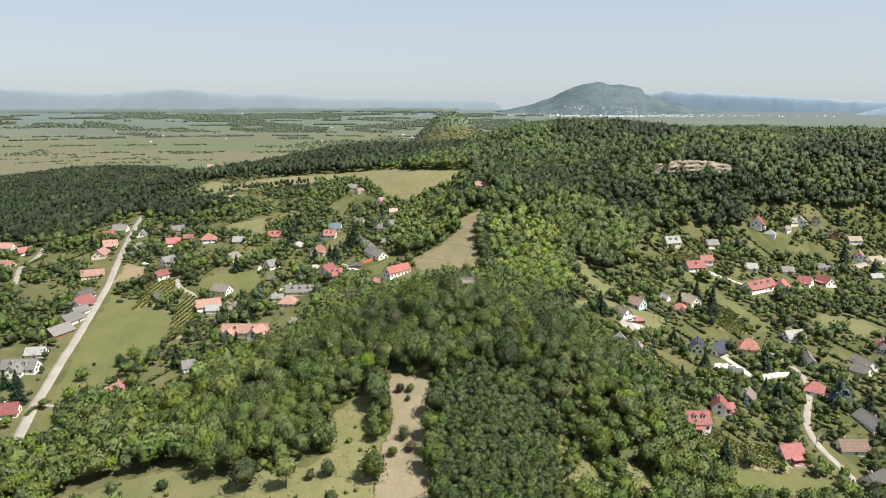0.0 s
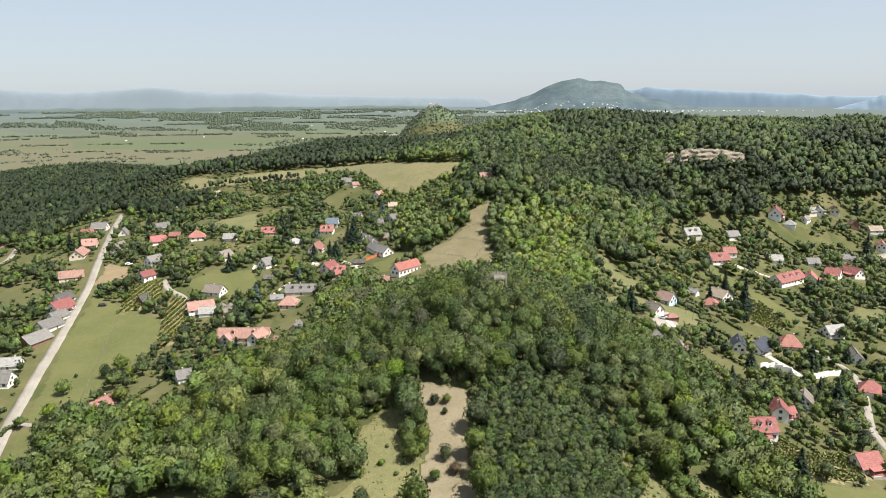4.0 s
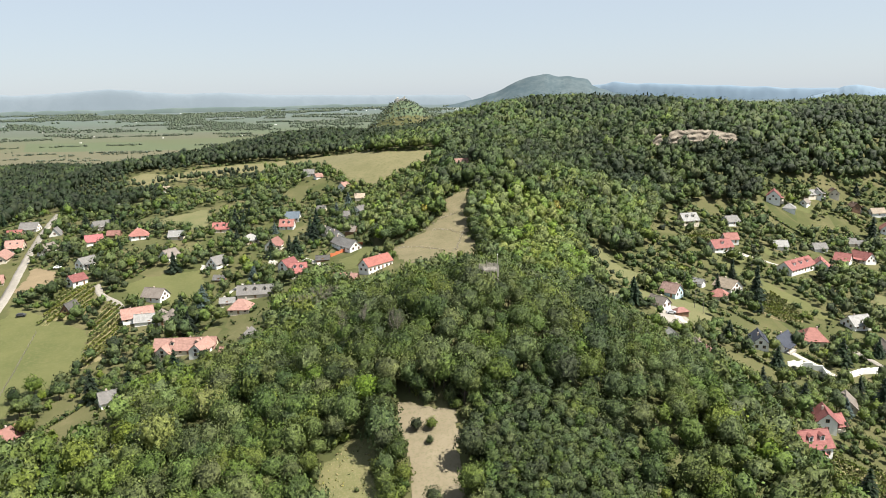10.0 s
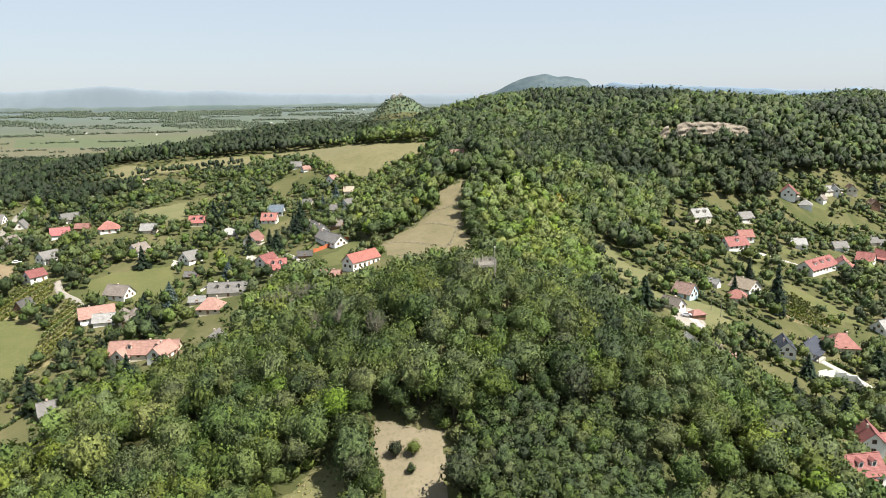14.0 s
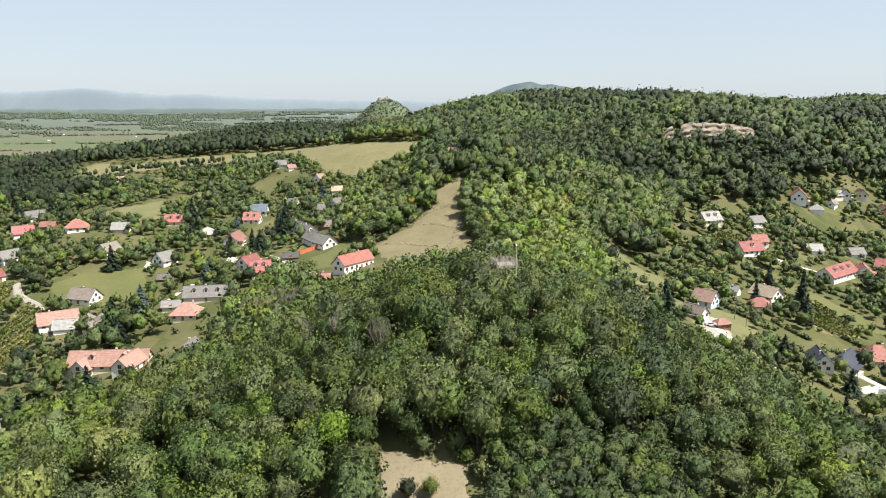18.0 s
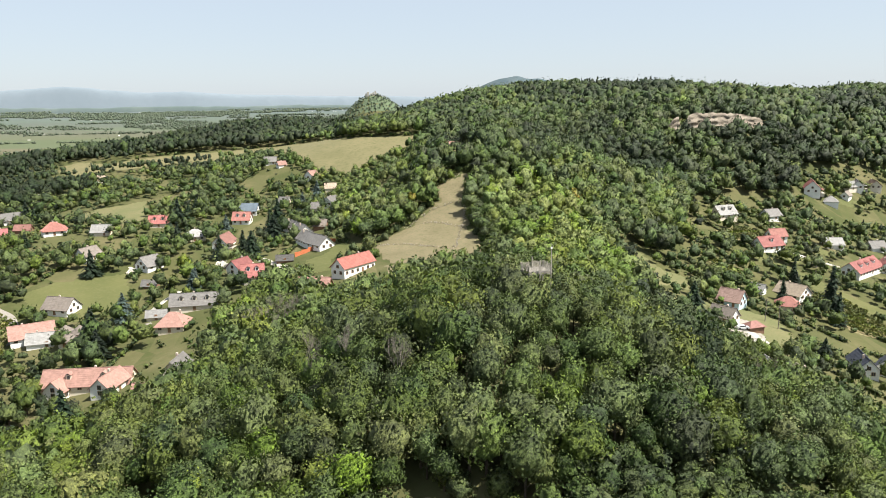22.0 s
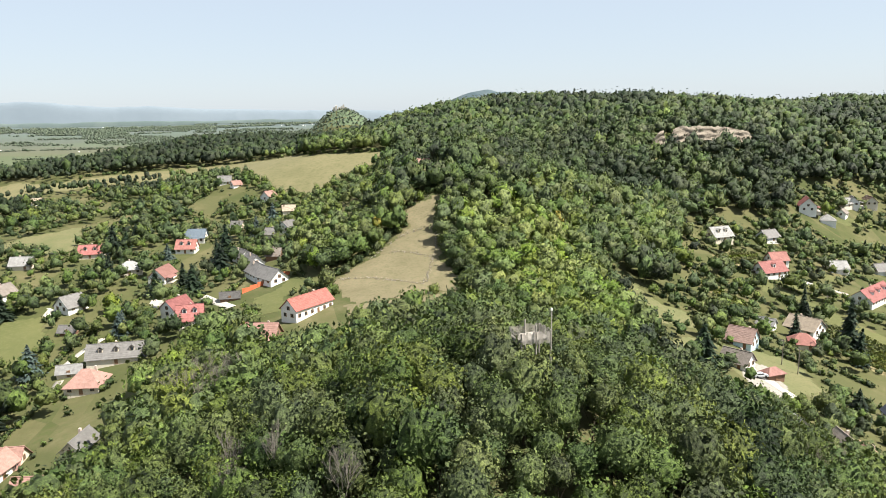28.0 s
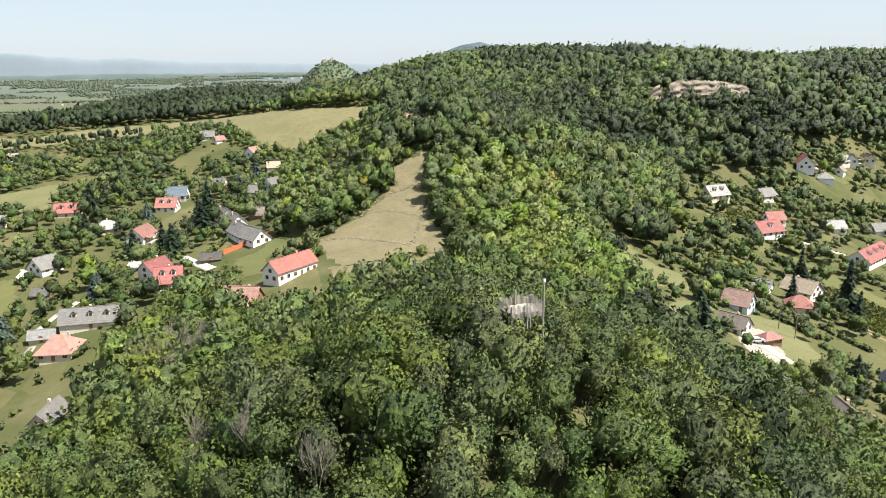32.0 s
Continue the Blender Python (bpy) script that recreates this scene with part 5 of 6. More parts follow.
def build_gardens():
    rng = np.random.default_rng(9)
    x, y = scatter(rng, -480, 430, 230, 790, 5.2)
    vil = is_village(x, y)
    dens = field_noise(x, y, 0.03, 11.0) + 0.35 * field_noise(x, y, 0.09, 4.0)
    dist = np.hypot(x + 10, y - 200)
    keep = vil & ~is_open(x, y, 0.5) & ~near_house(x, y, -1.6, 0.75) & (dens > -0.12 - 0.04 * (x > 0))
    x, y, dens, dist = x[keep], y[keep], dens[keep], dist[keep]
    r = rng.uniform(1.2, 2.5, x.shape) + 1.4 * np.clip(dens, 0, 1) + (rng.random(x.shape) < 0.18) * 1.3
    tint = np.clip(0.34 + 0.20 * field_noise(x, y, 0.04, 21.0) + rng.normal(size=x.shape) * 0.13, 0.02, 0.95)
    tall = r * rng.uniform(1.0, 1.5, x.shape)
    con = rng.random(x.shape) < 0.010
    singles = np.nonzero(~con & (dist < 330))[0]
    singles = singles[np.argsort(dist[singles])[:290]]
    rest = np.setdiff1d(np.nonzero(~con)[0], singles)
    for i in singles:
        word = "small round" if r[i] < 2.2 else "broad leafy"
        tree("garden_tree", GARDEN_MESH[i % 4], float(x[i]), float(y[i]), float(r[i]) / 2.6, f"{word} green garden tree among the village houses", group="garden trees")
    for kinds, sel in ((MID_CROWNS, rest[dist[rest] < 330]), (LOW_CROWNS, rest[dist[rest] >= 330])):
        plant("garden_trees", kinds, x[sel], y[sel], r[sel], tall[sel], tint[sel], M_FOREST, "green garden trees and bushes among the houses")
    # loose bushes, and hedgerows along the plot borders
    bx, by = scatter(rng, -470, 430, 230, 790, 4.5)
    k = field_noise(bx, by, 0.07, 14.0) + 0.5 * field_noise(bx, by, 0.2, 8.0) > 0.22
    xs, ys = [bx[k]], [by[k]]
    for cx, cy, ang, gap, half in ((-190, 500, 76, 15.0, 300), (220, 430, -66, 12.5, 240)):
        d = np.array((math.cos(radians(ang)), math.sin(radians(ang))))
        nr = np.array((-d[1], d[0]))
        off = -half
        while off < half:
            off += gap * rng.uniform(0.6, 1.5)
            q = np.arange(-half, half, 1.1)
            bend = 5 * np.sin(q * 0.021 + off) + rng.normal(size=q.shape) * 0.35
            px = cx + d[0] * q + nr[0] * (off + bend)
            py = cy + d[1] * q + nr[1] * (off + bend)
            m = field_noise(px, py, 0.035, off) + 0.4 * field_noise(px, py, 0.15, off) > 0.02
            m &= (px > 0) == (cx > 0)
            xs.append(px[m])
            ys.append(py[m])
    bx, by = np.concatenate(xs), np.concatenate(ys)
    k = is_village(bx, by) & ~is_open(bx, by) & ~near_house(bx, by, -3.5)
    bx, by = bx[k], by[k]
    br = rng.uniform(0.6, 1.5, bx.shape)
    plant("bushes", BUSH_CROWNS, bx, by, br, br * 0.6, np.clip(0.34 + rng.normal(size=bx.shape) * 0.14, 0, 0.95), M_FOREST, "low green bushes and hedgerows in the gardens")
    for i in np.nonzero(con)[0]:
        conifer("spruce_tree", CONIFERS[i % 3], float(x[i]), float(y[i]), float(rng.uniform(8, 14)), "tall dark green spruce in a village garden")


build_gardens()


# ---- the far country ----
# far hill colours with the blue of distance haze painted in
def hazy(name, c1, c2, scale):
    return mottled(name, c1, c2, tuple(v * 0.97 for v in c1), scale, 1.0, 6, 0.0, 0.0)


M_MOUNT = hazy("mountain_woods_hazed", (0.056, 0.080, 0.092), (0.096, 0.120, 0.128), 0.008)
# lighter than M_RIDGE, offsetting in colour the slopes turned from the sun
M_RIDGE_PALE = hazy("pale_hazed_ridge", (0.165, 0.22, 0.275), (0.18, 0.235, 0.29), 0.002)
M_RIDGE = hazy("hazed_ridge", (0.150, 0.182, 0.210), (0.165, 0.197, 0.225), 0.002)
M_BELT = hazy("far_woodland_hazed", (0.088, 0.114, 0.112), (0.112, 0.138, 0.132), 0.004)


def far_hill(name, cx, cy, profile, depth, mat, label):
    """A far hill: its outline along x' (across the view from the origin), rounded off over its depth."""
    az = math.atan2(cx, cy)
    xs = np.linspace(profile[0][0], profile[-1][0], 180)
    top = np.interp(xs, [p[0] for p in profile], [p[1] for p in profile])
    top = top + np.array([noise.noise((q * 0.012, cy * 0.01, 1.0)) for q in xs]) * (top - top.min()) * 0.06
    fs = np.linspace(-1, 1, 45)
    u, f = np.meshgrid(xs, fs, indexing="ij")
    ground = -20.0
    hgt = ground + (np.repeat(top[:, None], 45, 1) - ground) * np.exp(-(f * 1.7) ** 2)
    px = cx + u * math.cos(az) + f * depth * math.sin(az)
    py = cy - u * math.sin(az) + f * depth * math.cos(az)
    rough = np.array([noise.noise((a * 0.01, b * 0.01, 5.0)) for a, b in zip(px.ravel(), py.ravel())]).reshape(px.shape)
    gully = np.array([noise.noise((a * 0.03, b * 0.03, 8.0)) for a, b in zip(px.ravel(), py.ravel())]).reshape(px.shape)
    hgt = hgt + rough * 6 + gully * 7 * np.clip((hgt - ground) / 200, 0, 1) * (f < -0.05)
    me = quad_mesh(name, np.stack([px, py, hgt], 2).reshape(-1, 3), grid_quads(180, 45), mat, None, True)
    return tagged(new(name, me), label, "hill", kind="structure")


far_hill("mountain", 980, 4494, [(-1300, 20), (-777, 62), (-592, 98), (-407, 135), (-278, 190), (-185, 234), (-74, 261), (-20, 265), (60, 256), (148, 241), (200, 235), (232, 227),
         (252, 196), (300, 176), (407, 145), (592, 105), (851, 62), (1300, 20)], 700, M_MOUNT, "broad flat-topped wooded mountain with blue haze painted into its colour")
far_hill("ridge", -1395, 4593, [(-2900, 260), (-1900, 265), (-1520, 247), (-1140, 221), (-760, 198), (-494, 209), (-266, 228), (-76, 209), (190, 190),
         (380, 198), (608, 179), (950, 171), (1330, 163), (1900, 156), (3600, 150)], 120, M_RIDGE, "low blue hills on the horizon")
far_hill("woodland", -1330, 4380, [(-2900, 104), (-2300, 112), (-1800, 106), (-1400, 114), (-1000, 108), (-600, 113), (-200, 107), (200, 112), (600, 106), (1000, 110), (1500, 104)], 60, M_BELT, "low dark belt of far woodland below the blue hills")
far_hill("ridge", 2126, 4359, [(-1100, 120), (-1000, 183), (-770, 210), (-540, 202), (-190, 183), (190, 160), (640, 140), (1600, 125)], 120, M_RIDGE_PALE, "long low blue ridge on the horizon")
far_hill("ridge", 2482, 3791, [(-420, 50), (-250, 95), (-120, 132), (-60, 158), (0, 164), (60, 158), (140, 130), (250, 95), (420, 50)], 200, M_RIDGE_PALE, "cone-shaped hill with blue haze painted into its colour")


def build_plain_trees():
    rng = np.random.default_rng(21)
    xs, ys = [], []
    # hedgerows and tree lines across the plain
    for k in range(72):
        d = 1300 * (3.4 ** rng.random())
        a0 = rng.uniform(-0.72, 0.10)
        ln = rng.uniform(0.05, 0.30)
        a = np.arange(a0, a0 + ln, 5.5 / d)
        a = a[(rng.random(a.shape) < 0.8) & (np.sin(a * rng.uniform(20, 90) + k) > -0.6)]
        dd = d + rng.normal(size=a.shape) * (d * 0.0015 + 3) + (a - a0) * rng.uniform(-500, 350)
        xs.append(np.sin(a) * dd)
        ys.append(np.cos(a) * dd)
    # loose woods
    x, y = scatter(rng, -3300, 700, 1150, 4600, 17)
    m = (field_noise(x, y, 0.0022, 31.0) + 0.5 * field_noise(x, y, 0.008, 3.0) + 0.40 * ((y < 2400) & (x > -0.30 * y)) + 0.30 * (y > 2900) > 0.34) & (x < 0.14 * y) & (x > -0.85 * y)
    xs.append(x[m])
    ys.append(y[m])
    x, y = np.concatenate(xs), np.concatenate(ys)
    r = rng.uniform(2.5, 5.5, x.shape) * np.clip(y / 2200, 0.8, 1.5)
    tint = np.clip(0.3 + rng.normal(size=x.shape) * 0.14, 0, 0.9)
    plant("plain_trees", PLAIN_CROWNS, x, y, r, r * 0.6, tint, M_HAZED_LEAF, "rows and clumps of trees across the plain")
    # scrub on the castle hill
    x, y = scatter(rng, -130, 150, 1540, 1740, 6.0)
    m = (np.hypot(x - 12, y - 1675) < 125) & (np.hypot(x - 12, y - 1675) > 14) & (rng.random(x.shape) < 0.85)
    x, y = x[m], y[m]
    r = rng.uniform(1.5, 2.8, x.shape)
    plant("hill_scrub", PLAIN_CROWNS, x, y, r, r * 0.6, np.clip(0.25 + rng.normal(size=x.shape) * 0.15, 0, 1), M_HAZED_LEAF, "green scrub on the steep castle hill")


build_plain_trees()
patch("field", [(12 + 72 * math.cos(k * 0.524), 1675 + 72 * math.sin(k * 0.524)) for k in range(12)], M_CASTLE, "steep green grass on the castle hill", 0.15, 5.0)


# ---- castle ruin on the cone hill ----
def ruin():
    top = new("castle_ruin")
    top.matrix_basis = pose(12, 1675, ground_at(12, 1675) - 1)
    top.scale = (0.75, 0.75, 0.65)
    tagged(top, "broken pale stone castle ruin on the hilltop", "ruin")
    rng = random.Random(3)
    for k, (x, y, w, d, hgt) in enumerate(((-11, 0, 6, 6, 12), (-3, 3, 5, 3, 7), (4, -1, 6, 5, 10), (10, 2, 4, 6, 14), (15, -2, 5, 3, 6), (-17, 1, 5, 4, 6))):
        bm = bmesh.new()
        v = box(bm, x - w / 2, x + w / 2, y - d / 2, y + d / 2, -6, hgt)
        for i, q in enumerate(v):
            if q.co.z > 0:
                q.co.z += rng.uniform(-3, 2)
                q.co.x *= 0.97
        bmesh.ops.recalc_face_normals(bm, faces=bm.faces)
        part("tower" if hgt > 9 else "wall", bm, M_CONCRETE, top)


ruin()


# ---- quarry face ----
def quarry():
    nu, nv = 60, 12
    vs = []
    for i in range(nu):
        f = i / (nu - 1)
        x = 183 + 80 * f
        y = 630 + 4 * f
        edge = min(1.0, 9 * f, 8.0 * (1 - f)) ** 0.6
        hgt = (9.0 + 2.2 * noise.noise((f * 9, 1, 0)) + 1.5 * noise.noise((f * 31, 4, 0))) * edge * (0.3 if 0.13 < f < 0.2 else 1)
        z0 = ground_at(x, y - 6) - 4
        for j in range(nv):
            g = j / (nv - 1)
            n = noise.noise((x * 0.22, g * 4, 9)) * 1.6 + noise.noise((x * 0.7, g * 9, 2)) * 0.7 + 0.5 * (int(g * 5.5 + noise.noise((x * 0.1, 0, 0))) % 2)
            vs.append((x + n * 0.5, y - 5 + g * 3.6 + n, z0 + 6.2 + g * hgt * 1.0))
    me = quad_mesh("quarry_face", np.array(vs), grid_quads(nu, nv), M_ROCK)
    tagged(new("quarry_face", me), "pale brown rock face of an old quarry in the woods", "cliff", kind="structure")


quarry()


def quarry_scrub():
    rng = np.random.default_rng(6)
    x = rng.uniform(176, 264, 190)
    f = (x - 180) / 80
    low = rng.random(190) < 0.6
    y = np.where(low, rng.uniform(614, 626, 190), 632 + 4 * f + rng.uniform(-2, 3, 190))
    r = np.where(low, rng.uniform(0.8, 2.3, 190), rng.uniform(1.4, 3.2, 190))
    plant("quarry_bushes", SLOPE_CROWNS, x, y, r, r * 0.6 + np.where(low, 0, 2.0), np.clip(0.4 + rng.normal(size=190) * 0.14, 0, 0.9), M_FOREST, "green bushes round the old quarry face", "bushes")


quarry_scrub()


# ---- vineyards ----
def vineyard(poly, angle, gap, label):
    top = new("vineyard")
    p = np.array(poly)
    cx, cy = p.mean(0)
    top.matrix_basis = pose(cx, cy, ground_at(cx, cy))
    tagged(top, label, "vineyard")
    inv = top.matrix_basis.inverted()
    d = np.array((math.cos(radians(angle)), math.sin(radians(angle))))
    n = np.array((-d[1], d[0]))
    rng = np.random.default_rng(int(abs(cx) * 7 + cy))
    for off in np.arange(-60, 60, gap):
        s = np.arange(-70, 70, 0.55)
        pts = np.array((cx, cy)) + n * off + d[None] * s[:, None]
        pts = pts[inside(poly, pts[:, 0], pts[:, 1])]
        if len(pts) < 6:
            continue
        pts = np.repeat(pts, 6, 0)
        m = len(pts)
        q = np.column_stack([pts + rng.normal(size=(m, 2)) * 0.20, height(pts[:, 0], pts[:, 1]) + 0.3 + rng.uniform(0.2, 1.6, m)])
        t = rng.normal(size=(m, 3))
        t /= np.linalg.norm(t, axis=1)[:, None]
        b = np.cross(t, rng.normal(size=(m, 3)))
        b /= np.linalg.norm(b, axis=1)[:, None]
        sz = rng.uniform(0.3, 0.55, (m, 1))
        v = np.stack([q - t * sz, q - b * sz, q + t * sz, q + b * sz], 1).reshape(-1, 3) - np.array((cx, cy, top.location.z))
        ob = new("vine_hedge", quad_mesh("vine_hedge", v, np.arange(len(v)).reshape(-1, 4), M_VINE))
        ob.parent = top


vineyard(VINES_WEST, 80, 3.0, "rows of green vines beside the big meadow")
vineyard(VINES_WEST_UP, 78, 3.2, "rows of green vines above the meadow")
vineyard(VINES_NEAR, -18, 2.6, "steep rows of dark green vines below a red-roofed house")
vineyard(VINES_EAST, -55, 2.6, "yellow-green vines on a slope")
vineyard(VINES_STONE, 20, 2.4, "small dark green vineyard below the stone house")
vineyard(VINES_STRIP, -60, 2.4, "narrow bright green strip of vines")
vineyard(VINES_LOW, -55, 2.4, "yellow-green vines beside the poplar")


# ---- walls and fences ----
def long_wall(name, line, tall, thick, mat, label, category, post=0.0):
    top = new(name)
    x0, y0 = line[0]
    z0 = ground_at(x0, y0)
    top.matrix_basis = pose(x0, y0, z0)
    tagged(top, label, category)
    for (xa, ya), (xb, yb) in zip(line, line[1:]):
        ln = math.hypot(xb - xa, yb - ya)
        n = max(1, int(ln / 3))
        for k in range(n):
            f0, f1 = k / n, (k + 1) / n
            xm, ym = xa + (xb - xa) * (f0 + f1) / 2, ya + (yb - ya) * (f0 + f1) / 2
            g = ground_at(xm, ym) - z0
            bm = bmesh.new()
            box(bm, -ln / n / 2 + 0.02, ln / n / 2 - 0.02, -thick / 2, thick / 2, -1.5, tall)
            bmesh.ops.recalc_face_normals(bm, faces=bm.faces)
            ob = part("panel", bm, mat, top)
            ob.matrix_basis = pose(xm - x0, ym - y0, g, 0, 0, math.degrees(math.atan2(yb - ya, xb - xa)))


M_REDWOOD = mottled("red_fence_paint", (0.42, 0.12, 0.05), (0.5, 0.17, 0.08), (0.3, 0.09, 0.05), 0.8)
long_wall("fence", RED_FENCE, 1.9, 0.1, M_REDWOOD, "orange-red board fence along the lawn", "fence")
long_wall("garden_wall", WALL_WHITE, 2.4, 0.4, M_WALL["white"], "white retaining wall of a modern house", "wall")
long_wall("garden_wall", WALL_WHITE_LOW, 2.6, 0.4, M_WALL["white"], "long white retaining wall along the lane", "wall")


# ---- lookout on the knoll ----
def lookout():
    x, y = 10.6, 304
    z = ground_at(x, y)
    top = new("lookout_platform")
    top.matrix_basis = pose(x, y, z + 1.2, 0, 0, 12)
    top.scale = (0.5, 0.7, 1.0)
    tagged(top, "weathered grey timber lookout platform above the treetops", "lookout tower")
    wood = mottled("weathered_timber", (0.26, 0.24, 0.21), (0.36, 0.33, 0.29), (0.16, 0.14, 0.12), 1.2)
    dz = 12.3
    bm = bmesh.new()
    box(bm, -5.5, 5.5, -3, 3, dz, dz + 0.25)
    bmesh.ops.recalc_face_normals(bm, faces=bm.faces)
    part("deck", bm, wood, top)
    for px in (-5.2, 0, 5.2):
        for py in (-2.7, 2.7):
            bm = bmesh.new()
            box(bm, px - 0.18, px + 0.18, py - 0.18, py + 0.18, -3, dz + (2.6 if px == 0 else 1.6))
            bmesh.ops.recalc_face_normals(bm, faces=bm.faces)
            part("post", bm, wood, top)
    pale = box_mesh("board", wood, -0.11, 0.11, -0.04, 0.04, -0.4, 1.5)
    rng = random.Random(5)
    for i in range(27):
        for py in (-3.05, 3.05):
            share("board", pale, top, -5.3 + i * 0.41, py, dz + rng.uniform(-0.15, 0.25))
    for i in range(14):
        for px in (-5.55, 5.55):
            share("board", pale, top, px, -2.8 + i * 0.43, dz + rng.uniform(-0.15, 0.25), 90)
    bm = bmesh.new()
    box(bm, 3.0, 3.3, -5.7, -5.45, -4, dz + 5.4)
    bmesh.ops.recalc_face_normals(bm, faces=bm.faces)
    part("mast", bm, wood, top)
    bm = bmesh.new()
    box(bm, 2.9, 3.4, -5.8, -5.35, dz + 5.4, dz + 5.8)
    bmesh.ops.recalc_face_normals(bm, faces=bm.faces)
    part("lamp", bm, M_WALL["white"], top)


lookout()


# ---- far villages ----
def far_houses():
    rng = np.random.default_rng(12)
    vs, qs = [], []
    cube = np.array([(a, b, c) for a in (-1, 1) for b in (-1, 1) for c in (0, 1)], float)
    faces = np.array([(0, 1, 3, 2), (4, 6, 7, 5), (0, 4, 5, 1), (2, 3, 7, 6), (1, 5, 7, 3)])
    cx, cy = 980, 4494
    az = math.atan2(cx, cy)
    base = 0
    for k in range(330):
        u = rng.normal() * 430
        f = rng.uniform(-0.85, -0.46)
        top = float(np.interp(abs(u), [0, 200, 280, 407, 592, 851], [265, 244, 190, 145, 104, 62]))
        z = -20 + (top + 20) * math.exp(-(f * 1.7) ** 2)
        x, y = cx + u * math.cos(az) + f * 700 * math.sin(az), cy - u * math.sin(az) + f * 700 * math.cos(az)
        z = max(z, ground_at(x, y))
        s = rng.uniform(1.6, 3.6)
        vs.append(cube * (s, s * 0.8, s * 0.9) + (x, y, z))
        qs.append(faces + base)
        base += 8
    for k in range(50):
        d = rng.uniform(2600, 4500)
        a = rng.uniform(-0.5, 0.15)
        x, y = math.sin(a) * d, math.cos(a) * d
        s = rng.uniform(1.0, 2.2)
        vs.append(cube * (s * rng.uniform(1, 2.5), s, s) + (x, y, ground_at(x, y)))
        qs.append(faces + base)
        base += 8
    me = quad_mesh("far_houses", np.concatenate(vs), np.concatenate(qs), M_WALL["white"])
    tagged(new("far_houses", me), "tiny white houses scattered over the far slopes and plain", "houses", kind="stuff")


far_houses()


# ---- single trees, huts, cars, poles ----
SOLO = [quad_mesh("crown", v * (1, 1, 1.05) + (0, 0, 0.95), q, M_TREE, normals=n) for v, q, n in NEAR_CROWNS[:4]]
M_YELLOW = foliage("yellow_leaves", ((0.0, (0.19, 0.235, 0.075)), (1.0, (0.25, 0.285, 0.06))), True)
M_BROWNLEAF = foliage("dry_brown_leaves", ((0.0, (0.14, 0.11, 0.05)), (1.0, (0.18, 0.14, 0.07))), True)
SOLO_YELLOW = quad_mesh("crown", NEAR_CROWNS[4][0] + (0, 0, 1.15), NEAR_CROWNS[4][1], M_YELLOW, normals=NEAR_CROWNS[4][2])
SOLO_BROWN = quad_mesh("crown", NEAR_CROWNS[1][0] * (1, 1, 0.9) + (0, 0, 0.8), NEAR_CROWNS[1][1], M_BROWNLEAF, normals=NEAR_CROWNS[1][2])


def solo(name, mesh, x, y, radius, label, category):
    t = new(name)
    t.matrix_basis = pose(x, y, ground_at(x, y), 0, 0, (x * 53 + y * 29) % 360)
    t.scale = (radius, radius, radius)
    tagged(t, label, category)
    share("crown", mesh, t, 0, 0, 0)
    k = share("trunk", TRUNK, t, 0, 0, 0)
    k.scale = (0.3, 0.3, 0.22)
    return t


def lone_bush(x, y, radius, label):
    solo("bush", SOLO[int(x * 7 + y) % 4], x, y, radius, label, "bush")


def brown_bush(x, y, radius, label):
    solo("bush", SOLO_BROWN, x, y, radius, label, "bush")


def yellow_tree(x, y, radius, label):
    t = solo("yellow_tree", SOLO_YELLOW, x, y, radius, label, "tree")
    t.location.z += 2.2
    t.children[1].location.z = -0.45


def blue_spruce(x, y, tall, label):
    conifer("blue_spruce", BLUE_SPRUCE[int(x) % 2], x, y, tall, label)


def dark_spruce(x, y, tall, label):
    conifer("spruce_tree", CONIFERS[int(y) % 3], x, y, tall, label)


def poplar(x, y, tall, label):
    t = conifer("poplar_tree", POPLAR[0], x, y, tall, label)
    t["category"] = "tree"


def bare_tree(x, y, radius, label):
    t = new("dead_tree")
    t.matrix_basis = pose(x, y, ground_at(x, y) + 1.5)
    t.scale = (0.55, 0.55, 0.85)
    tagged(t, label, "tree")
    rng = random.Random(int(x * 11 + y))
    bm = bmesh.new()

    def limb(a, b, ra, rb):
        d = (b - a).normalized()
        u = d.orthogonal().normalized()
        w = d.cross(u)
        r1 = [bm.verts.new(a + (u * math.cos(k) + w * math.sin(k)) * ra) for k in (0, 1.57, 3.14, 4.71)]
        r2 = [bm.verts.new(b + (u * math.cos(k) + w * math.sin(k)) * rb) for k in (0, 1.57, 3.14, 4.71)]
        for i in range(4):
            bm.faces.new((r1[i], r1[(i + 1) % 4], r2[(i + 1) % 4], r2[i]))

    def grow(a, d, ln, r, n):
        b = a + d * ln
        limb(a, b, r, r * 0.65)
        if n:
            for _ in range(4):
                e = (d + Vector((rng.uniform(-1, 1), rng.uniform(-1, 1), rng.uniform(-0.1, 0.7))) * 0.8).normalized()
                grow(a + d * ln * rng.uniform(0.55, 1.0), e, ln * rng.uniform(0.55, 0.75), r * 0.55, n - 1)

    grow(Vector((0, 0, -0.5)), Vector((0, 0, 1)), 7.0, 0.25, 4)
    part("limb", bm, M_DEAD, t)


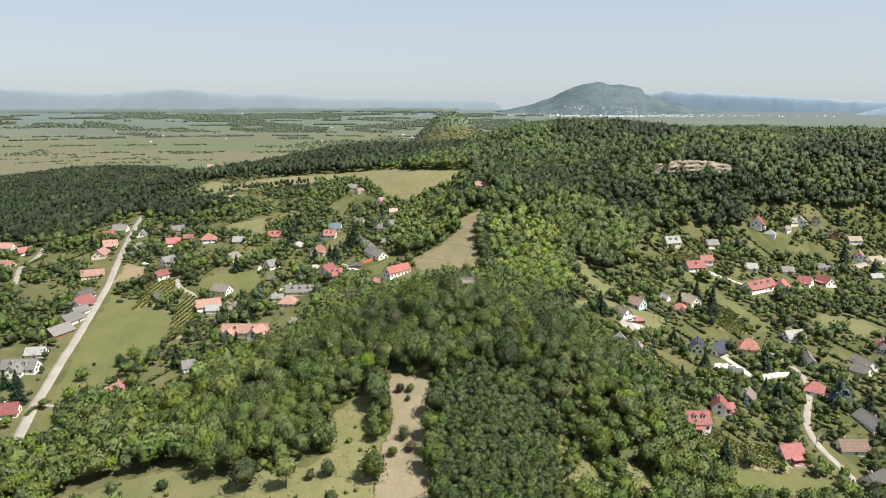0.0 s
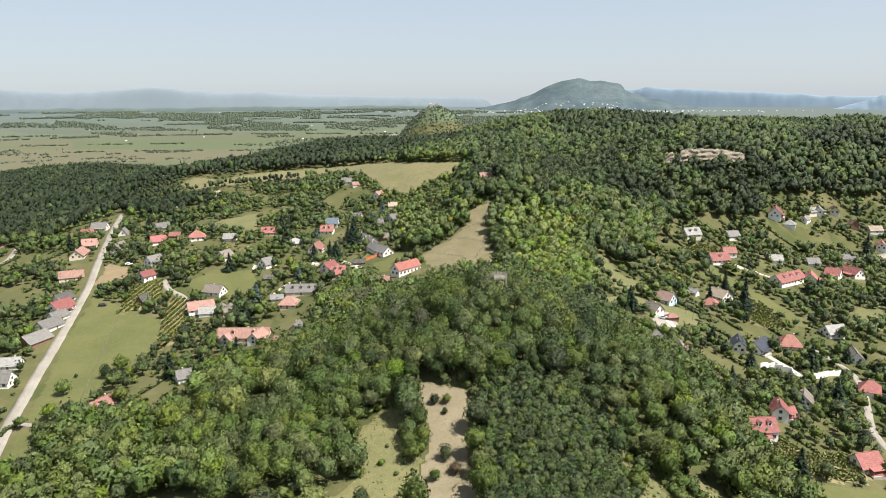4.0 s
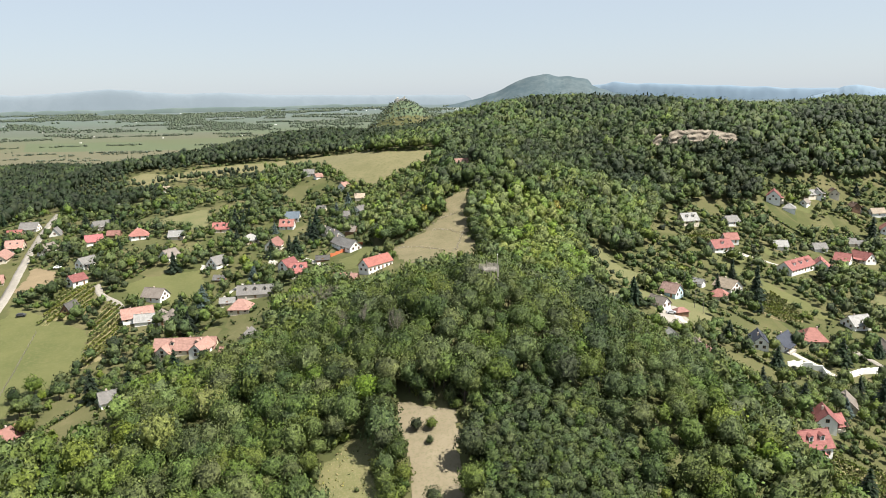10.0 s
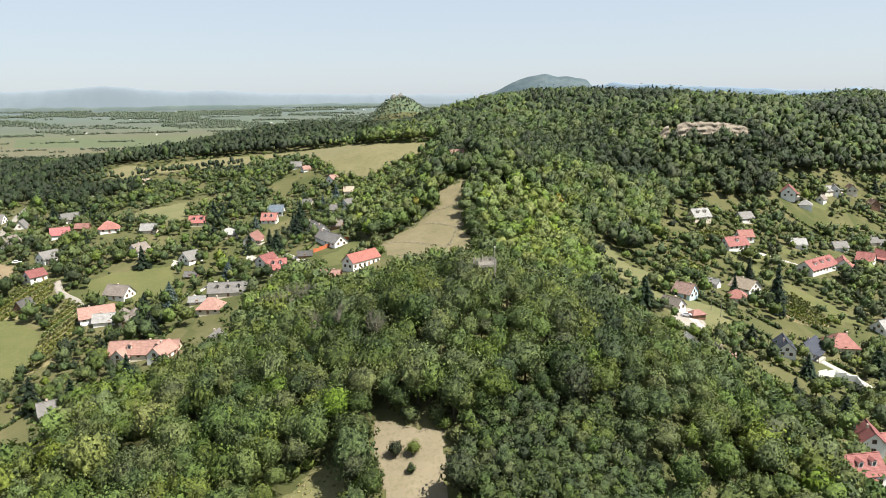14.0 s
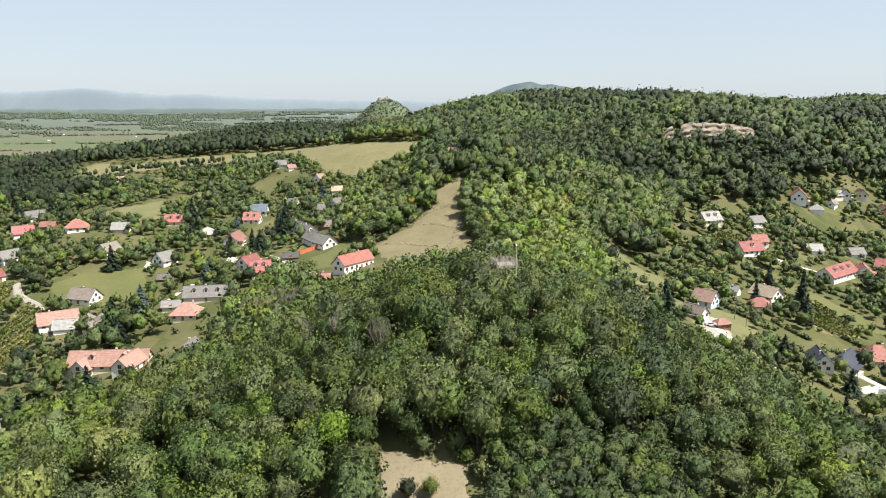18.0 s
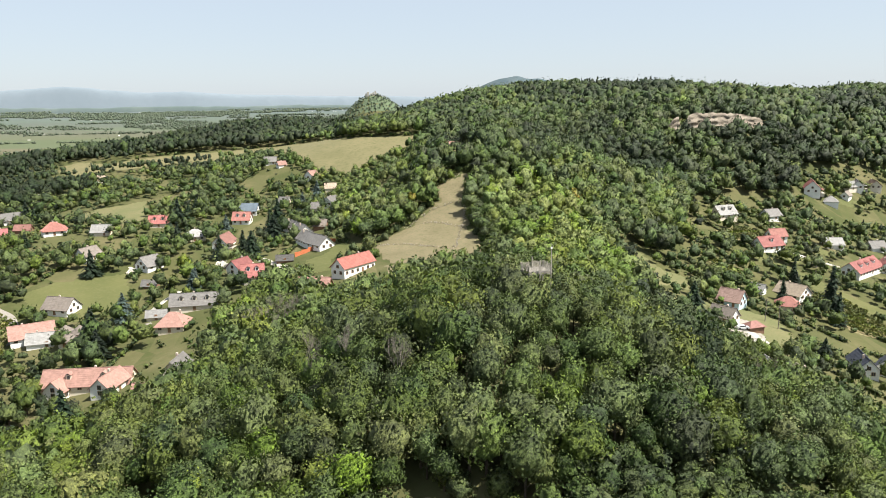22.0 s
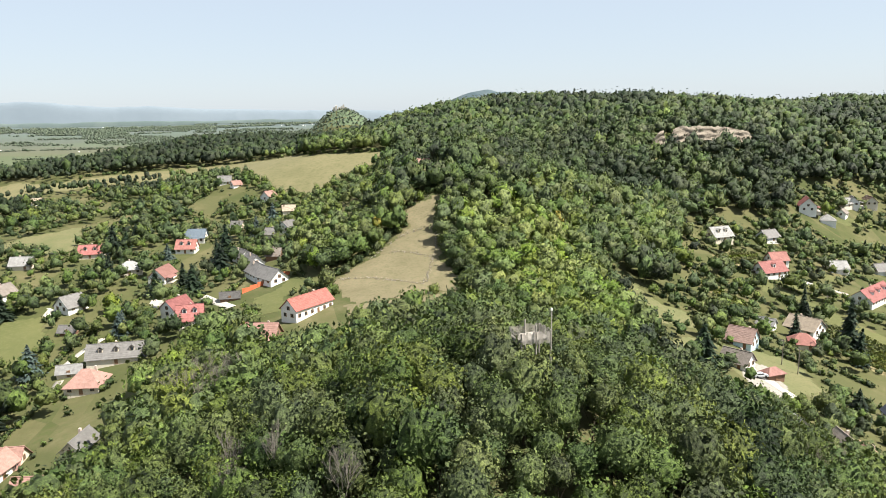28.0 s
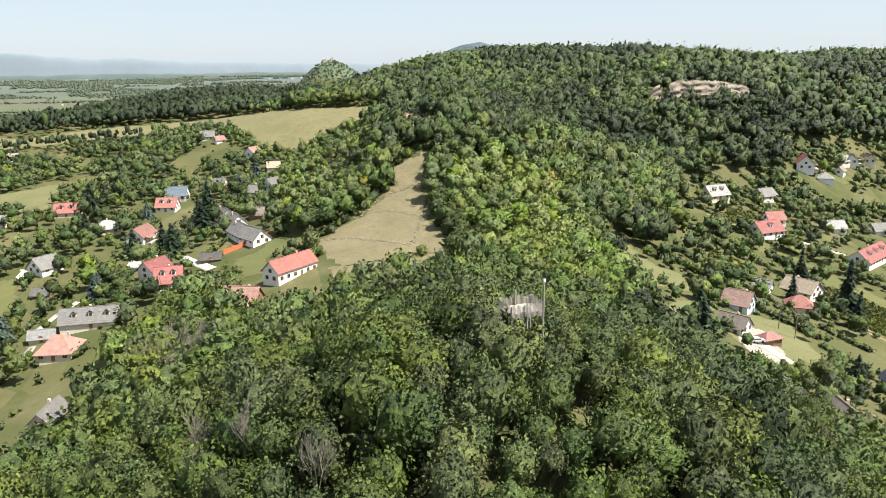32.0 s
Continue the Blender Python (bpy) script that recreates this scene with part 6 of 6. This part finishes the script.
def round_hut(x, y, radius, label):
    t = new("round_hut")
    t.matrix_basis = pose(x, y, ground_at(x, y))
    tagged(t, label, "hut", "round huts")
    n = 16
    bm = bmesh.new()
    bmesh.ops.create_cone(bm, cap_ends=True, segments=n, radius1=radius, radius2=radius, depth=3.4, matrix=pose(0, 0, 0.7))
    part("wall", bm, M_WALL["cream"], t)
    bm = bmesh.new()
    for za, ra, zb, rb in ((2.2, radius + 0.6, 3.4, radius * 0.62), (3.4, radius * 0.66, 4.9, 0.05)):
        a = [bm.verts.new((math.cos(k * 6.283 / n) * ra, math.sin(k * 6.283 / n) * ra, za)) for k in range(n)]
        b = [bm.verts.new((math.cos(k * 6.283 / n) * rb, math.sin(k * 6.283 / n) * rb, zb)) for k in range(n)]
        for k in range(n):
            bm.faces.new((a[k], a[(k + 1) % n], b[(k + 1) % n], b[k]))
    part("roof", bm, M_ROOF["graybrown"], t)
    share("door", DOOR, t, 0, -radius - 0.02, 0)
    HOUSE_SPOTS.append((x, y, radius + 1))


M_CAR = {"dark grey": mat_base("dark_paint", 0.35, 0.5), "silver": mat_base("silver_paint", 0.3, 0.6), "white": mat_base("white_paint", 0.35, 0.5)}
for key, val in (("dark grey", (0.05, 0.05, 0.055)), ("silver", (0.45, 0.46, 0.48)), ("white", (0.75, 0.75, 0.74))):
    M_CAR[key][3].inputs["Base Color"].default_value = (*val, 1)
M_TYRE = mat_base("tyre_rubber", 0.9, 0.2)[0]
M_TYRE.node_tree.nodes["Principled BSDF"].inputs["Base Color"].default_value = (0.02, 0.02, 0.02, 1)


def car(x, y, yaw, colour):
    t = new("car")
    t.matrix_basis = pose(x, y, ground_at(x, y) + 0.55, 0, 0, yaw)
    tagged(t, f"{colour} hatchback car parked beside a house", "car")
    bm = bmesh.new()
    prof = [(-2.1, 0.3), (2.1, 0.3), (2.15, 0.75), (1.2, 0.95), (0.5, 1.45), (-1.3, 1.45), (-2.05, 1.0)]
    a = [bm.verts.new((p, -0.85 if q < 1.2 else -0.68, q)) for p, q in prof]
    b = [bm.verts.new((p, 0.85 if q < 1.2 else 0.68, q)) for p, q in prof]
    bm.faces.new(a)
    bm.faces.new(b[::-1])
    for i in range(7):
        bm.faces.new((a[i], b[i], b[(i + 1) % 7], a[(i + 1) % 7]))
    bmesh.ops.recalc_face_normals(bm, faces=bm.faces)
    part("body", bm, M_CAR[colour][0], t)
    bm = bmesh.new()
    slab(bm, [(1.16, -0.66, 1.0), (1.16, 0.66, 1.0), (0.54, 0.6, 1.44), (0.54, -0.6, 1.44)], -0.03)
    part("windscreen", bm, M_GLASS, t)
    for sg in (-1, 1):
        bm = bmesh.new()
        box(bm, -1.3, 0.7, sg * 0.79 - 0.03, sg * 0.79 + 0.03, 1.0, 1.36)
        part("side_window", bm, M_GLASS, t)
        for px in (-1.3, 1.3):
            bm = bmesh.new()
            bmesh.ops.create_cone(bm, cap_ends=True, segments=14, radius1=0.32, radius2=0.32, depth=0.2, matrix=pose(px, sg * 0.82, 0.32, 90))
            part("wheel", bm, M_TYRE, t)


def pole(x, y):
    t = new("utility_pole")
    t.matrix_basis = pose(x, y, ground_at(x, y))
    tagged(t, "grey wooden utility pole with a crossarm", "pole", "utility poles")
    bm = bmesh.new()
    bmesh.ops.create_cone(bm, cap_ends=True, segments=8, radius1=0.16, radius2=0.11, depth=9.5, matrix=pose(0, 0, 4.2))
    part("post", bm, M_DEAD, t)
    bm = bmesh.new()
    box(bm, -0.9, 0.9, -0.06, 0.06, 8.3, 8.45)
    part("crossarm", bm, M_DEAD, t)


def stone_row(line, label):
    """A low terrace wall of loose stones along a line."""
    rng = np.random.default_rng(int(abs(line[0][0]) * 13 + line[0][1]))
    vs, qs = [], []
    base = 0
    for (xa, ya), (xb, yb) in zip(line, line[1:]):
        n = int(math.hypot(xb - xa, yb - ya) * 3.5)
        for f in rng.random(n):
            x, y = xa + (xb - xa) * f + rng.normal() * 0.5, ya + (yb - ya) * f + rng.normal() * 0.6
            s = rng.uniform(0.08, 0.26)
            vs.append(BALL_V * s * rng.uniform(0.7, 1.3, (len(BALL_V), 1)) * (1, 1, 0.7) + (x, y, ground_at(x, y) + 0.3))
            qs.append(BALL_Q + base)
            base += len(BALL_V)
    me = quad_mesh("terrace_stones", np.concatenate(vs), np.concatenate(qs), M_STONE)
    tagged(new("terrace_stones", me), label, "stones", kind="stuff")


M_STONE = mottled("pale_stones", (0.27, 0.24, 0.19), (0.36, 0.32, 0.26), (0.17, 0.155, 0.11), 0.8)
for line in (TERRACE_1, TERRACE_2, TERRACE_3, TERRACE_4, TERRACE_5):
    stone_row(line, "row of pale loose stones along a field terrace")


lone_bush(-22.1, 205.7, 5.2, "round green bush standing alone in the dry clearing")
lone_bush(-13.4, 224.8, 2.5, "round green bush standing alone in the dry clearing")
lone_bush(-16.6, 216.7, 2, "round green bush standing alone in the dry clearing")
lone_bush(-23.3, 225.7, 3.5, "round green bush standing alone in the dry clearing")
lone_bush(-20.0, 232.8, 3, "round green bush standing alone in the dry clearing")
lone_bush(-24.5, 230.9, 3, "round green bush standing alone in the dry clearing")
lone_bush(-22.8, 239.3, 3, "round green bush standing alone in the dry clearing")
lone_bush(-23.6, 243.9, 3, "round green bush standing alone in the dry clearing")
lone_bush(-16.0, 249.5, 2, "round green bush standing alone in the dry clearing")
lone_bush(-12.1, 249.1, 1.9, "round green bush standing alone in the dry clearing")
lone_bush(-12.9, 244.4, 1.2, "round green bush standing alone in the dry clearing")
lone_bush(-2.0, 216.2, 4, "round green bush standing alone in the dry clearing")
lone_bush(1.1, 204.1, 4.2, "round green bush standing alone in the dry clearing")
lone_bush(-36.9, 208.8, 2.8, "round green bush standing alone in the dry clearing")
lone_bush(-42.4, 207.8, 1.8, "round green bush standing alone in the dry clearing")
lone_bush(-34.3, 196.0, 2.4, "round green bush standing alone in the dry clearing")
lone_bush(-63.9, 207.7, 5.2, "round green bush standing alone in the dry clearing")
lone_bush(-52.9, 211.5, 1.2, "round green bush standing alone in the dry clearing")
yellow_tree(-49.5, 204.8, 4.2, "yellow-green rounded bush in the dry clearing")
brown_bush(-10.7, 219.2, 2.4, "half-dry brownish bush in the clearing")
lone_bush(-172.7, 321.2, 3.8, "round green tree standing in the mown meadow")
lone_bush(-158.0, 345.3, 4.2, "round green tree standing in the mown meadow")
lone_bush(-161.7, 337.9, 3.2, "round green tree standing in the mown meadow")
lone_bush(-152.1, 338.7, 2.4, "round green tree standing in the mown meadow")
lone_bush(-175.8, 339.3, 1, "round green tree standing in the mown meadow")
lone_bush(-168.8, 300.8, 2.4, "round green tree standing in the mown meadow")
for k, (tx, ty, reach) in enumerate(YELLOW_SPOTS):
    yellow_tree(tx, ty, reach, ("yellow-green leafy tree", "pale yellow-green leafy tree")[k % 2] + " at the edge of the wood")
blue_spruce(-113.4, 423.5, 11, "pale blue-grey spruce in a village garden")
blue_spruce(-93.1, 447.4, 9, "pale blue-grey spruce in a village garden")
blue_spruce(-49.9, 583.4, 14, "pale blue-grey spruce in a village garden")
blue_spruce(-95.5, 540.5, 8, "pale blue-grey spruce in a village garden")
blue_spruce(-93.2, 451.8, 8, "pale blue-grey spruce in a village garden")
blue_spruce(190.6, 319.7, 16, "pale blue-grey spruce in a village garden")
blue_spruce(136.5, 302.0, 7, "pale blue-grey spruce in a village garden")
blue_spruce(250.2, 383.7, 10, "pale blue-grey spruce in a village garden")
blue_spruce(-57.6, 571.6, 11, "pale blue-grey spruce in a village garden")
dark_spruce(-118.3, 404.9, 14, "tall dark green spruce in a village garden")
dark_spruce(-79.6, 490.6, 12, "tall dark green spruce in a village garden")
dark_spruce(-74.7, 483.7, 13, "tall dark green spruce in a village garden")
dark_spruce(-67.6, 531.7, 17, "tall dark green spruce in a village garden")
dark_spruce(-71.6, 529.2, 12, "tall dark green spruce in a village garden")
dark_spruce(167.7, 351.8, 13, "tall dark green spruce in a village garden")
dark_spruce(153.8, 306.7, 15, "tall dark green spruce in a village garden")
dark_spruce(117.3, 296.2, 12, "tall dark green spruce in a village garden")
dark_spruce(199.6, 311.3, 13, "tall dark green spruce in a village garden")
dark_spruce(-112.9, 319.6, 14, "tall dark green spruce in a village garden")
dark_spruce(-131.1, 331.8, 13, "tall dark green spruce in a village garden")
dark_spruce(-204.9, 312.9, 9, "tall dark green spruce in a village garden")
dark_spruce(-199.5, 312.9, 10, "tall dark green spruce in a village garden")
dark_spruce(311.8, 541.5, 17, "tall dark green spruce in a village garden")
dark_spruce(259.9, 528.7, 9, "tall dark green spruce in a village garden")
dark_spruce(162.2, 440.4, 9, "tall dark green spruce in a village garden")
dark_spruce(-256.9, 525.3, 10, "tall dark green spruce in a village garden")
dark_spruce(-114.0, 513.9, 11, "tall dark green spruce in a village garden")
dark_spruce(-88.4, 579.6, 6, "tall dark green spruce in a village garden")
poplar(164.5, 419.2, 20, "slim dark green poplar rising above the gardens")
poplar(158.6, 406.2, 14, "slim dark green poplar rising above the gardens")
poplar(145.9, 423.9, 11, "slim dark green poplar rising above the gardens")
poplar(163.4, 443.7, 13, "slim dark green poplar rising above the gardens")
bare_tree(-37.7, 302.1, 4, "bare pale grey dead tree in the wood")
bare_tree(-30.2, 297.0, 4, "bare pale grey dead tree in the wood")
round_hut(-130.1, 413.7, 3, "small round hut with a pointed thatched roof")
round_hut(-127.4, 407.4, 3, "small round hut with a pointed thatched roof")
round_hut(-124.9, 412.4, 3, "small round hut with a pointed thatched roof")
car(104.6, 381.7, -5, "silver")
car(-199.5, 424.0, 8, "dark grey")
car(-208.9, 487.4, 10, "white")
pole(124.1, 391.3)
pole(122.5, 397.3)
pole(153.6, 270.5)
pole(176.5, 447.7)
pole(-259.9, 426.9)
bare_tree(-58.0, 363.4, 4.0, "bare pale grey dead tree in the wood")
bare_tree(-55.1, 366.1, 4.0, "bare pale grey dead tree in the wood")
bare_tree(-51.9, 368.1, 4.0, "bare pale grey dead tree in the wood")
bare_tree(-47.2, 353.0, 4.0, "bare pale grey dead tree in the wood")
bare_tree(-46.4, 360.5, 4.0, "bare pale grey dead tree in the wood")
bare_tree(-50.6, 349.5, 4.0, "bare pale grey dead tree in the wood")
bare_tree(-44.9, 366.2, 4.0, "bare pale grey dead tree in the wood")
bare_tree(-37.7, 295.4, 4.0, "bare pale grey dead tree in the wood")
bare_tree(-20.4, 283.9, 4.0, "bare pale grey dead tree in the wood")
bare_tree(59.1, 294.2, 4.0, "bare pale grey dead tree in the wood")


# ---- field margins and weeds ----
def margin_bushes(poly, count, low, high, label, seed):
    """Bushes crowding round the edge of an open field."""
    rng = np.random.default_rng(seed)
    p = np.array(poly)
    q = np.roll(p, -1, 0)
    ln = np.hypot(*(q - p).T)
    k = rng.choice(len(p), count, p=ln / ln.sum())
    f = rng.random((count, 1))
    at = p[k] + (q[k] - p[k]) * f
    d = (q[k] - p[k]) / ln[k][:, None]
    out = np.stack([-d[:, 1], d[:, 0]], 1)
    out = np.where(inside(poly, *(at + out * 2).T)[:, None], -out, out)
    at = at + out * rng.uniform(0.3, 5.0, (count, 1))
    at = at[at[:, 1] > 203]
    free = ~near_house(at[:, 0], at[:, 1]) & ~is_open(at[:, 0], at[:, 1])
    at = at[free]
    r = rng.uniform(low, high, len(at))
    plant("bushes", SLOPE_CROWNS, at[:, 0], at[:, 1], r, r * 0.55, np.clip(0.45 + rng.normal(size=len(at)) * 0.13, 0, 0.9), M_FOREST, label, "bushes")


margin_bushes(TERRACE_FIELD, 170, 1.0, 2.6, "green bushes crowding along the terraced field", 1)
margin_bushes(UPPER_FIELD, 120, 0.8, 2.2, "low bushes along the edge of the upper meadow", 2)
margin_bushes(CLEARING_STRAW, 110, 1.1, 3.0, "green bushes along the mown clearing", 7)
margin_bushes(CLEARING_GREEN, 120, 1.1, 2.8, "green bushes along the overgrown clearing", 8)
margin_bushes(SLOPE_EAST, 60, 0.9, 2.2, "green bushes along the dry slope", 9)


def scrub(poly, count, low, high, label, seed):
    """Bushes of all sizes strewn over a dry slope."""
    rng = np.random.default_rng(seed)
    p = np.array(poly)
    x = rng.uniform(p[:, 0].min(), p[:, 0].max(), count * 3)
    y = rng.uniform(p[:, 1].min(), p[:, 1].max(), count * 3)
    ok = inside(poly, x, y) & ~near_house(x, y) & (field_noise(x, y, 0.09, 5.0) > -0.12)
    x, y = x[ok][:count], y[ok][:count]
    r = low + (high - low) * rng.random(x.shape) ** 1.8
    plant("bushes", SLOPE_CROWNS, x, y, r, r * 0.55, np.clip(0.42 + rng.normal(size=x.shape) * 0.14, 0, 0.9), M_FOREST, label, "bushes")


scrub(EAST_SCRUB, 150, 0.6, 3.2, "green bushes strewn over the dry eastern slope", 14)
scrub(CLEARING_GREEN, 26, 0.6, 1.6, "small green bushes in the overgrown clearing", 15)
scrub(CLEARING_WEST, 40, 0.7, 2.6, "green bushes strewn over the dry strip", 16)


def weeds(poly, count, low, high, mat, label, seed):
    """Tufts of tall grass and weeds over a clearing."""
    rng = np.random.default_rng(seed)
    p = np.array(poly)
    x = rng.uniform(p[:, 0].min(), p[:, 0].max(), count * 2)
    y = rng.uniform(p[:, 1].min(), p[:, 1].max(), count * 2)
    ok = inside(poly, x, y)
    x, y = x[ok][:count], y[ok][:count]
    r = rng.uniform(low, high, x.shape)
    plant("weeds", PLAIN_CROWNS, x, y, r, r * 0.2, rng.uniform(0.1, 0.95, x.shape), mat, label, "grass")


M_TUFT = foliage("dry_tufts", ((0.0, (0.20, 0.22, 0.07)), (0.5, (0.31, 0.30, 0.11)), (1.0, (0.42, 0.36, 0.19))))
weeds(CLEARING_GREEN, 500, 0.2, 0.5, M_TUFT, "yellow-green tufts of tall grass in the clearing", 3)
weeds(SLOPE_EAST, 200, 0.25, 0.9, M_TUFT, "dry tufts on the grassy slope", 6)


# ---- wire fence dividing the big meadow, hedges along the lane ----
def wire_fence(line, label):
    top = new("wire_fence")
    x0, y0 = line[0]
    z0 = ground_at(x0, y0)
    top.matrix_basis = pose(x0, y0, z0)
    tagged(top, label, "fence")
    post_mesh = box_mesh("post", M_DEAD, -0.07, 0.07, -0.07, 0.07, -0.4, 1.3)
    for (xa, ya), (xb, yb) in zip(line, line[1:]):
        n = int(math.hypot(xb - xa, yb - ya) / 3.0)
        yaw = math.degrees(math.atan2(yb - ya, xb - xa))
        for k in range(n):
            x, y = xa + (xb - xa) * k / n, ya + (yb - ya) * k / n
            share("post", post_mesh, top, x - x0, y - y0, ground_at(x, y) - z0)
        for hgt in (0.5, 1.05):
            pa, pb = Vector((xa - x0, ya - y0, ground_at(xa, ya) - z0 + hgt)), Vector((xb - x0, yb - y0, ground_at(xb, yb) - z0 + hgt))
            bm = bmesh.new()
            ln = (pb - pa).length
            box(bm, 0, ln, -0.02, 0.02, -0.02, 0.02)
            bmesh.ops.recalc_face_normals(bm, faces=bm.faces)
            w = part("wire", bm, M_DEAD, top)
            w.matrix_basis = Matrix.Translation(pa) @ (pb - pa).to_track_quat("X", "Z").to_matrix().to_4x4()


wire_fence(FENCE_MEADOW, "thin grey wire fence across the green meadow")


def hedge(line, wide, tall, label, seed):
    """A clipped hedge along a line."""
    rng = np.random.default_rng(seed)
    xs, ys = [], []
    for (xa, ya), (xb, yb) in zip(line, line[1:]):
        n = int(math.hypot(xb - xa, yb - ya) / 0.7) + 1
        f = np.linspace(0, 1, n)
        xs.append(xa + (xb - xa) * f)
        ys.append(ya + (yb - ya) * f)
    x, y = np.concatenate(xs), np.concatenate(ys)
    x, y = x + rng.normal(size=x.shape) * 0.15, y + rng.normal(size=x.shape) * 0.15
    r = wide * rng.uniform(0.8, 1.2, x.shape)
    plant("hedge", MID_CROWNS, x, y, r, np.full(x.shape, tall * 0.45), np.clip(0.36 + rng.normal(size=x.shape) * 0.08, 0, 1), M_FOREST, label, "hedge")


hedge(HEDGE_LANE, 0.9, 1.6, "trimmed green hedge beside the pale road", 31)
hedge(HEDGE_TERRACE, 0.8, 1.4, "clipped green hedge below the terrace lawn", 33)
hedge(HEDGE_ROAD, 0.8, 1.5, "dense green hedge along the village road", 32)
